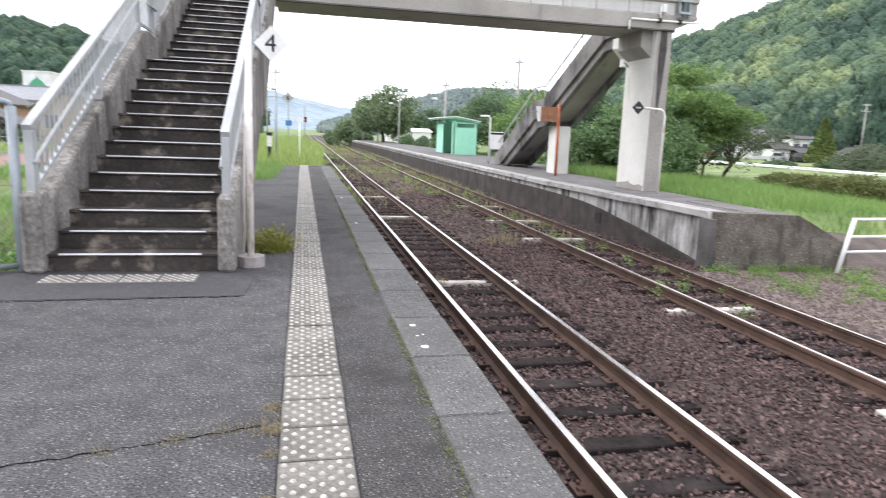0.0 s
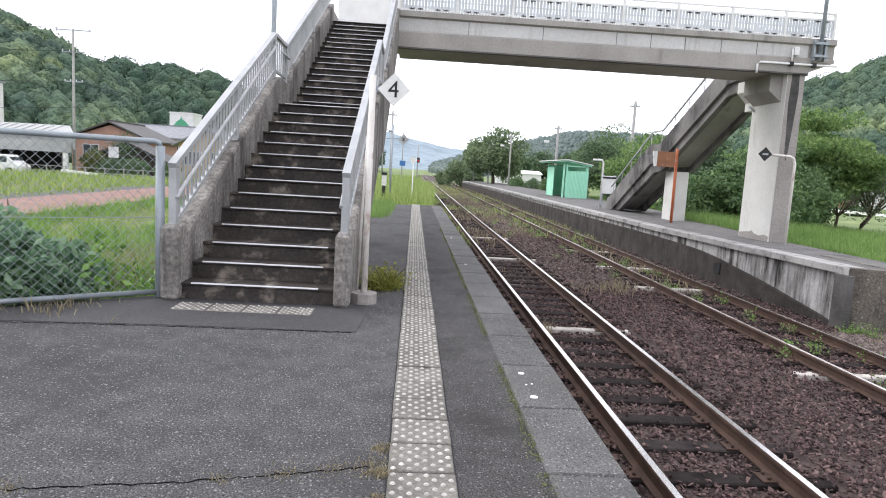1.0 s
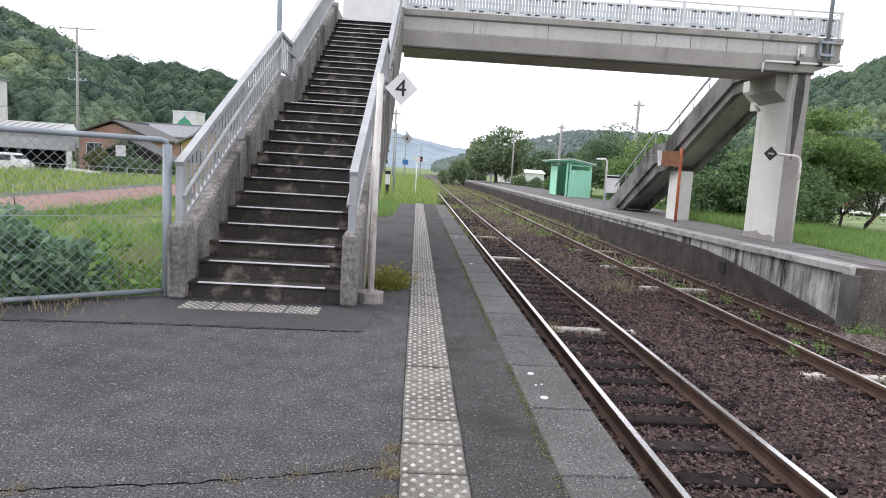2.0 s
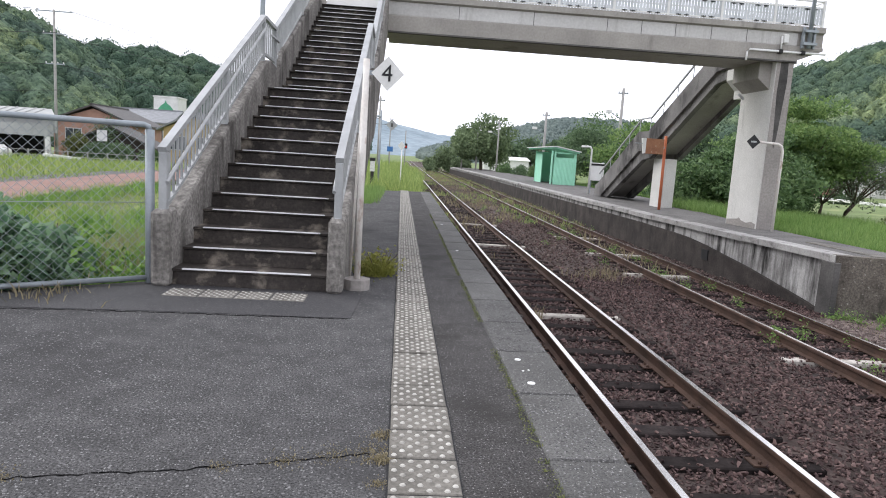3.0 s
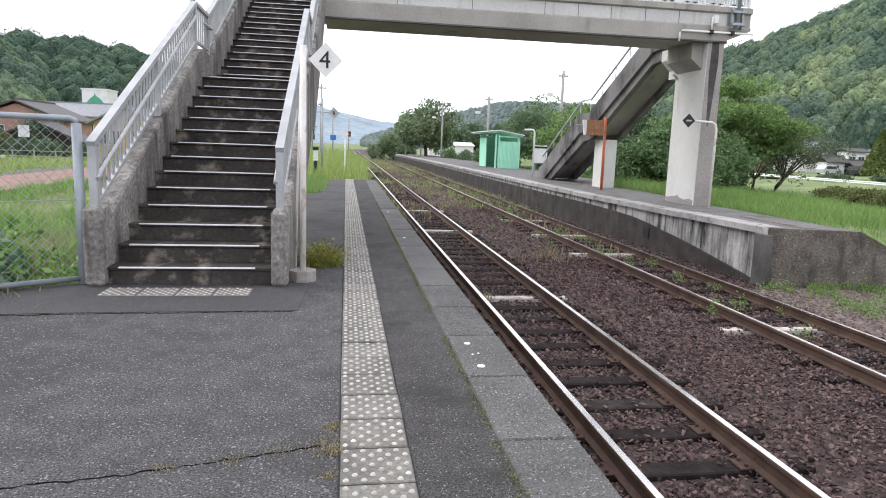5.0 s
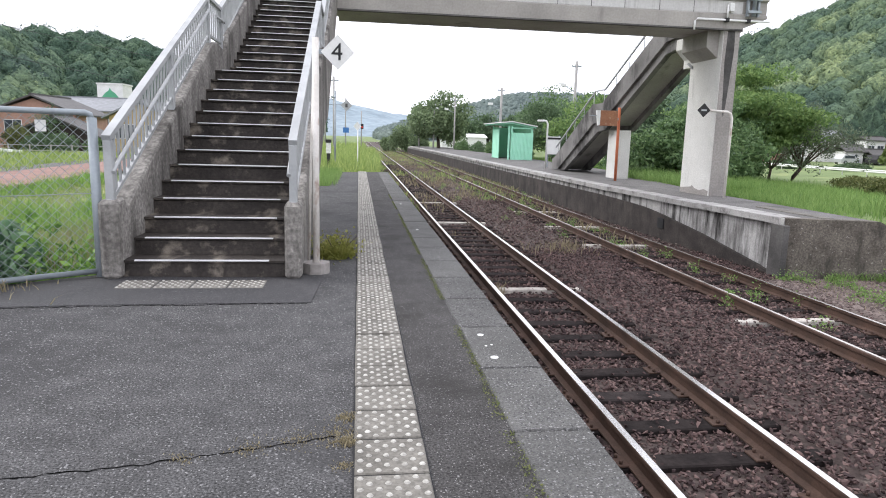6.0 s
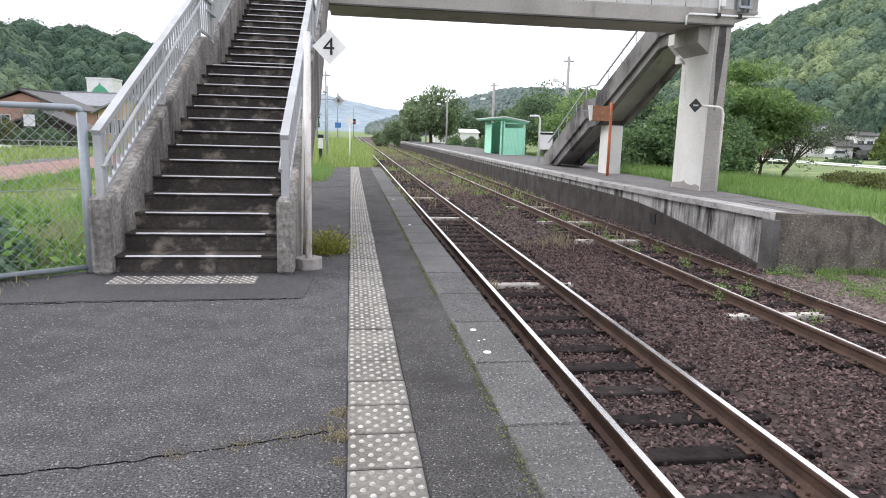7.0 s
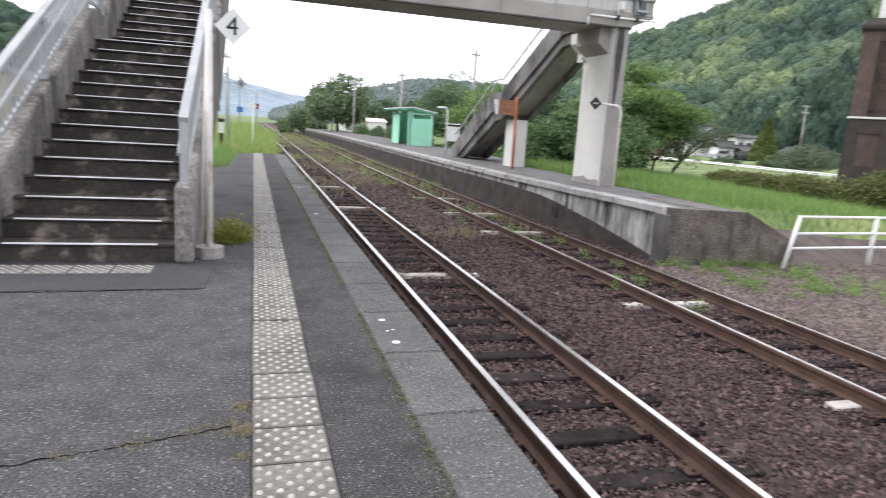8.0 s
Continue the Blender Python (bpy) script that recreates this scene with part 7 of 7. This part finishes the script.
def brick_tower():
    """An old square brick tower: battered sooty base with a niche and a flue, pilastered shaft, corbelled cap and a pale stack."""
    cx, cy = 38.9, 32.6
    t = thing("brick_tower", (cx, cy, -1.15), "old square dark brick tower on a sooty stone base", "tower")
    v = Vector((-cx, -cy, 0)).normalized()
    s = Vector((v.y, -v.x, 0))
    c = Vector((cx, cy, 0))
    if s.x < 0:
        s = -s

    def tier(levels):
        """A square shaft by (half width, height) levels, one side to the line."""
        bm = B()
        rows = [[bm.verts.new(c + s * (h * a) + v * (h * b) + Vector((0, 0, z))) for a, b in ((-1, 1), (1, 1), (1, -1), (-1, -1))] for h, z in levels]
        for A, C in zip(rows, rows[1:]):
            for k in range(4):
                bm.faces.new((A[k], A[(k + 1) % 4], C[(k + 1) % 4], C[k]))
        bm.faces.new(rows[0][::-1])
        bm.faces.new(rows[-1])
        bmesh.ops.recalc_face_normals(bm, faces=bm.faces)
        return bm

    def slab(a0, a1, out0, out1, z0, z1):
        """A block on the front: along the face, out from the middle, and in height."""
        bm = B()
        m = [c + s * a + v * o + Vector((0, 0, z)) for a in (a0, a1) for o in (out0, out1) for z in (z0, z1)]
        vs = [bm.verts.new(p) for p in m]
        for q in ((0, 1, 3, 2), (4, 6, 7, 5), (0, 4, 5, 1), (2, 3, 7, 6), (0, 2, 6, 4), (1, 5, 7, 3)):
            bm.faces.new([vs[k] for k in q])
        bmesh.ops.recalc_face_normals(bm, faces=bm.faces)
        return bm
    part("base", tier([(2.66, -1.2), (2.5, 3.4)]), "tower_stone", t, "sooty battered stone base")
    part("band", tier([(2.6, 3.4), (2.6, 3.52)]), "plaster_white", t, "thin pale stone band")
    part("shaft", tier([(2.28, 3.52), (2.2, 8.6)]), "tower_brick", t, "dark red brick shaft")
    for a in (-1, 1):
        part("pilaster", slab(a * 2.52 if a < 0 else 1.62, -1.62 if a < 0 else 2.52, 1.9, 2.5, 3.52, 8.6), "tower_brick", t)
        part("inner_pilaster", slab(-1.62 if a < 0 else 1.36, -1.36 if a < 0 else 1.62, 1.9, 2.4, 3.9, 8.3), "tower_stone", t)
    part("lintel", slab(-1.62, 1.62, 1.9, 2.47, 8.0, 8.6), "tower_brick", t)
    # dark strip paints the shadow that the lintel casts on the panel
    part("lintel_shadow_strip", slab(-1.36, 1.36, 1.9, 2.43, 7.86, 8.0), "tower_stone", t)
    course = slab(-1.36, 1.36, 2.2, 2.31, 0.0, 0.085)
    bmesh.ops.translate(course, verts=course.verts, vec=-c)
    me = shared("brick_course", course, "tower_brick")
    for k in range(35):
        piece("brick_course", me, (cx, cy, 3.62 + k * 0.12), t)
    part("cap", tier([(2.6, 8.6), (2.68, 8.72), (2.68, 8.9), (2.5, 9.1), (2.3, 9.35)]), "tower_stone", t, "corbelled stone cap")
    part("stack", tier([(1.9, 9.35), (1.7, 15.0)]), "plaster_white", t, "pale rendered upper stack")
    for a in (-1.35, 1.35):
        part("niche_panel", slab(a - 0.5, a + 0.5, 2.45, 2.6, -0.1, 2.5), "tower_brick", t, "paler brick panel in the base")
        part("niche_head", slab(a - 0.56, a + 0.56, 2.45, 2.66, 2.5, 2.72), "tower_stone", t)
    # no hole here: a near-black block paints the unlit opening
    part("flue_shade", slab(-2.1, -0.95, 2.5, 2.72, -1.15, -0.4), "dark_void", t, "near-black block painting the dark inside of a low flue opening")


brick_tower()


def vehicle(x, y, length, width, height, paint, label, turn, van=False):
    """A small parked car or van with wheels, windows and lamps."""
    t = thing("van" if van else "car", (0, 0, 0), label, "vehicle")
    h, l = height, length / 2
    if van:
        side = [(-l, 0.25), (-l, h * 0.93), (-l + 0.1, h), (l - 1.1, h), (l - 0.35, h * 0.58), (l, h * 0.48), (l, 0.25)]
    else:
        side = [(-l, 0.25), (-l, h * 0.6), (-l + 0.15, h * 0.66), (-l + 0.55, h), (l - 1.5, h), (l - 0.9, h * 0.66), (l, h * 0.55), (l, 0.25)]
    b = prism(B(), side, "y", -width / 2, width / 2)
    bmesh.ops.bevel(b, geom=list(b.edges), offset=0.05, segments=1, affect="EDGES")
    part("body", b, paint, t)
    for s in (-1, 1):
        y0 = s * width / 2
        part("side_window", box(B(), -l + (0.25 if van else 0.6), l - (1.0 if van else 1.35), min(y0, y0 + 0.015 * s), max(y0, y0 + 0.015 * s), h * 0.62, h * 0.9), "glass", t)
        for wx in (-l + 0.75, l - 0.8):
            wb = B()
            tube(wb, [(wx, y0 - 0.1, 0.3), (wx, y0 + 0.1, 0.3)], 0.3, 14)
            w = part("wheel", wb, "rubber", t)
            rb = B()
            tube(rb, [(wx, y0 - 0.105, 0.3), (wx, y0 + 0.105, 0.3)], 0.17, 10)
            part("rim", rb, "steel", w)
    part("windscreen", box(B(), l - (1.0 if van else 1.3), l - (0.6 if van else 1.1), -width * 0.42, width * 0.42, h * 0.64, h * 0.9), "glass", t)
    for s in (-0.7, 0.7):
        part("headlight", box(B(), l - 0.06, l + 0.01, s * width / 2 - 0.15, s * width / 2 + 0.15, 0.55, 0.7, 0.01), "white_paint", t)
    t.matrix_world = pose(x, y, -1.12, 0, 0, turn)
    return t


vehicle(-35.2, 57.0, 4.7, 1.7, 1.65, "white_paint", "white van parked before the warehouse", 0, True)
vehicle(-40.6, 62.2, 3.6, 1.5, 1.5, "car_silver", "small silver car in the warehouse yard", 10)
vehicle(81.5, 94.6, 4.2, 1.7, 1.5, "black", "dark car parked beside the houses", 25)
vehicle(77.0, 95.5, 4.0, 1.6, 1.5, "car_silver", "silver car parked beside the houses", 10)
vehicle(88.5, 95.0, 4.0, 1.6, 1.5, "white_paint", "white car parked beside the houses", 15)

tactile_mat()

# ---- pieces of the platforms ----
strip = thing("tactile_strip", (0.077, 10, 0), "line of worn pale tactile blocks along the platform", "tactile paving", "", "structure")
TILE = dome_tile()
gt = random.Random(9)
part("bedding", box(B(), -0.076, 0.23, -0.9, 24.2, 0.0006, 0.004), "dark_void", strip, "dark dirt-filled bedding joint")
for i in range(-14, 69):
    piece("tactile_tile", TILE, (0.077 + gt.uniform(-0.003, 0.003), 3.565 - 0.1512 + 0.3025 * i, 0.012 + gt.uniform(-0.002, 0.002)), strip, gt.uniform(-0.006, 0.006))

edge = thing("coping", (0.82, 10, 0), "row of grey concrete coping blocks along the platform edge", "coping", "", "structure")
cop = chamfered(EDGE - LIP - 0.004, 0.798, 0.17, 0.009)
COP = shared("coping_block", cop, "coping")
for i in range(-11, 26):
    piece("coping_block", COP, ((EDGE + LIP) / 2 + gt.uniform(-0.004, 0.004), 3.81 - 0.406 + 0.812 * i, 0.006 + gt.uniform(-0.003, 0.003)), edge, gt.uniform(-0.003, 0.003))
# near-black strip below the blocks paints the shade in their open joints
part("joint_shade", box(B(), LIP + 0.004, EDGE - 0.02, -9, 24.0, -0.15, -0.02), "dark_void", edge, "near-black strip painting the shade inside the joints")
for x, y, r in ((0.757, 4.43, 0.021), (0.759, 3.98, 0.024), (0.75, 4.2, 0.008), (0.79, 4.22, 0.007), (0.77, 9.4, 0.02), (0.76, 12.9, 0.02)):
    part("paint_spot", tube(B(), [(x, y, 0.004), (x, y, 0.0115)], r, 10), "white_paint", edge, "white paint spot")

far_strip = thing("far_tactile_strip", (8.69, 12.5, 0), "pale tactile strip on the far platform end", "paving", "", "structure")
FT = shared("tactile_tile", chamfered(0.26, 0.27, 0.03, 0.004), "tile")
for i in range(7):
    piece("tactile_tile", FT, (8.69 + gt.uniform(-0.003, 0.003), 11.55 + 0.3 * i, 0.009), far_strip)

far_edge = thing("far_coping", (7.6, 30, 0), "row of stained coping blocks along the far platform edge", "coping", "", "structure")
fc = chamfered(0.44, 0.985, 0.13, 0.01)
FCOP = shared("coping_block", fc, "far_coping")
y = 11.8
while y < 92:
    piece("coping_block", FCOP, (edge_x(y) + 0.2, y, far_top(y) + 0.012 + gt.uniform(-0.005, 0.005)), far_edge, -math.atan2(edge_x(y + 0.5) - edge_x(y - 0.5), 1.0))
    y += 1.0
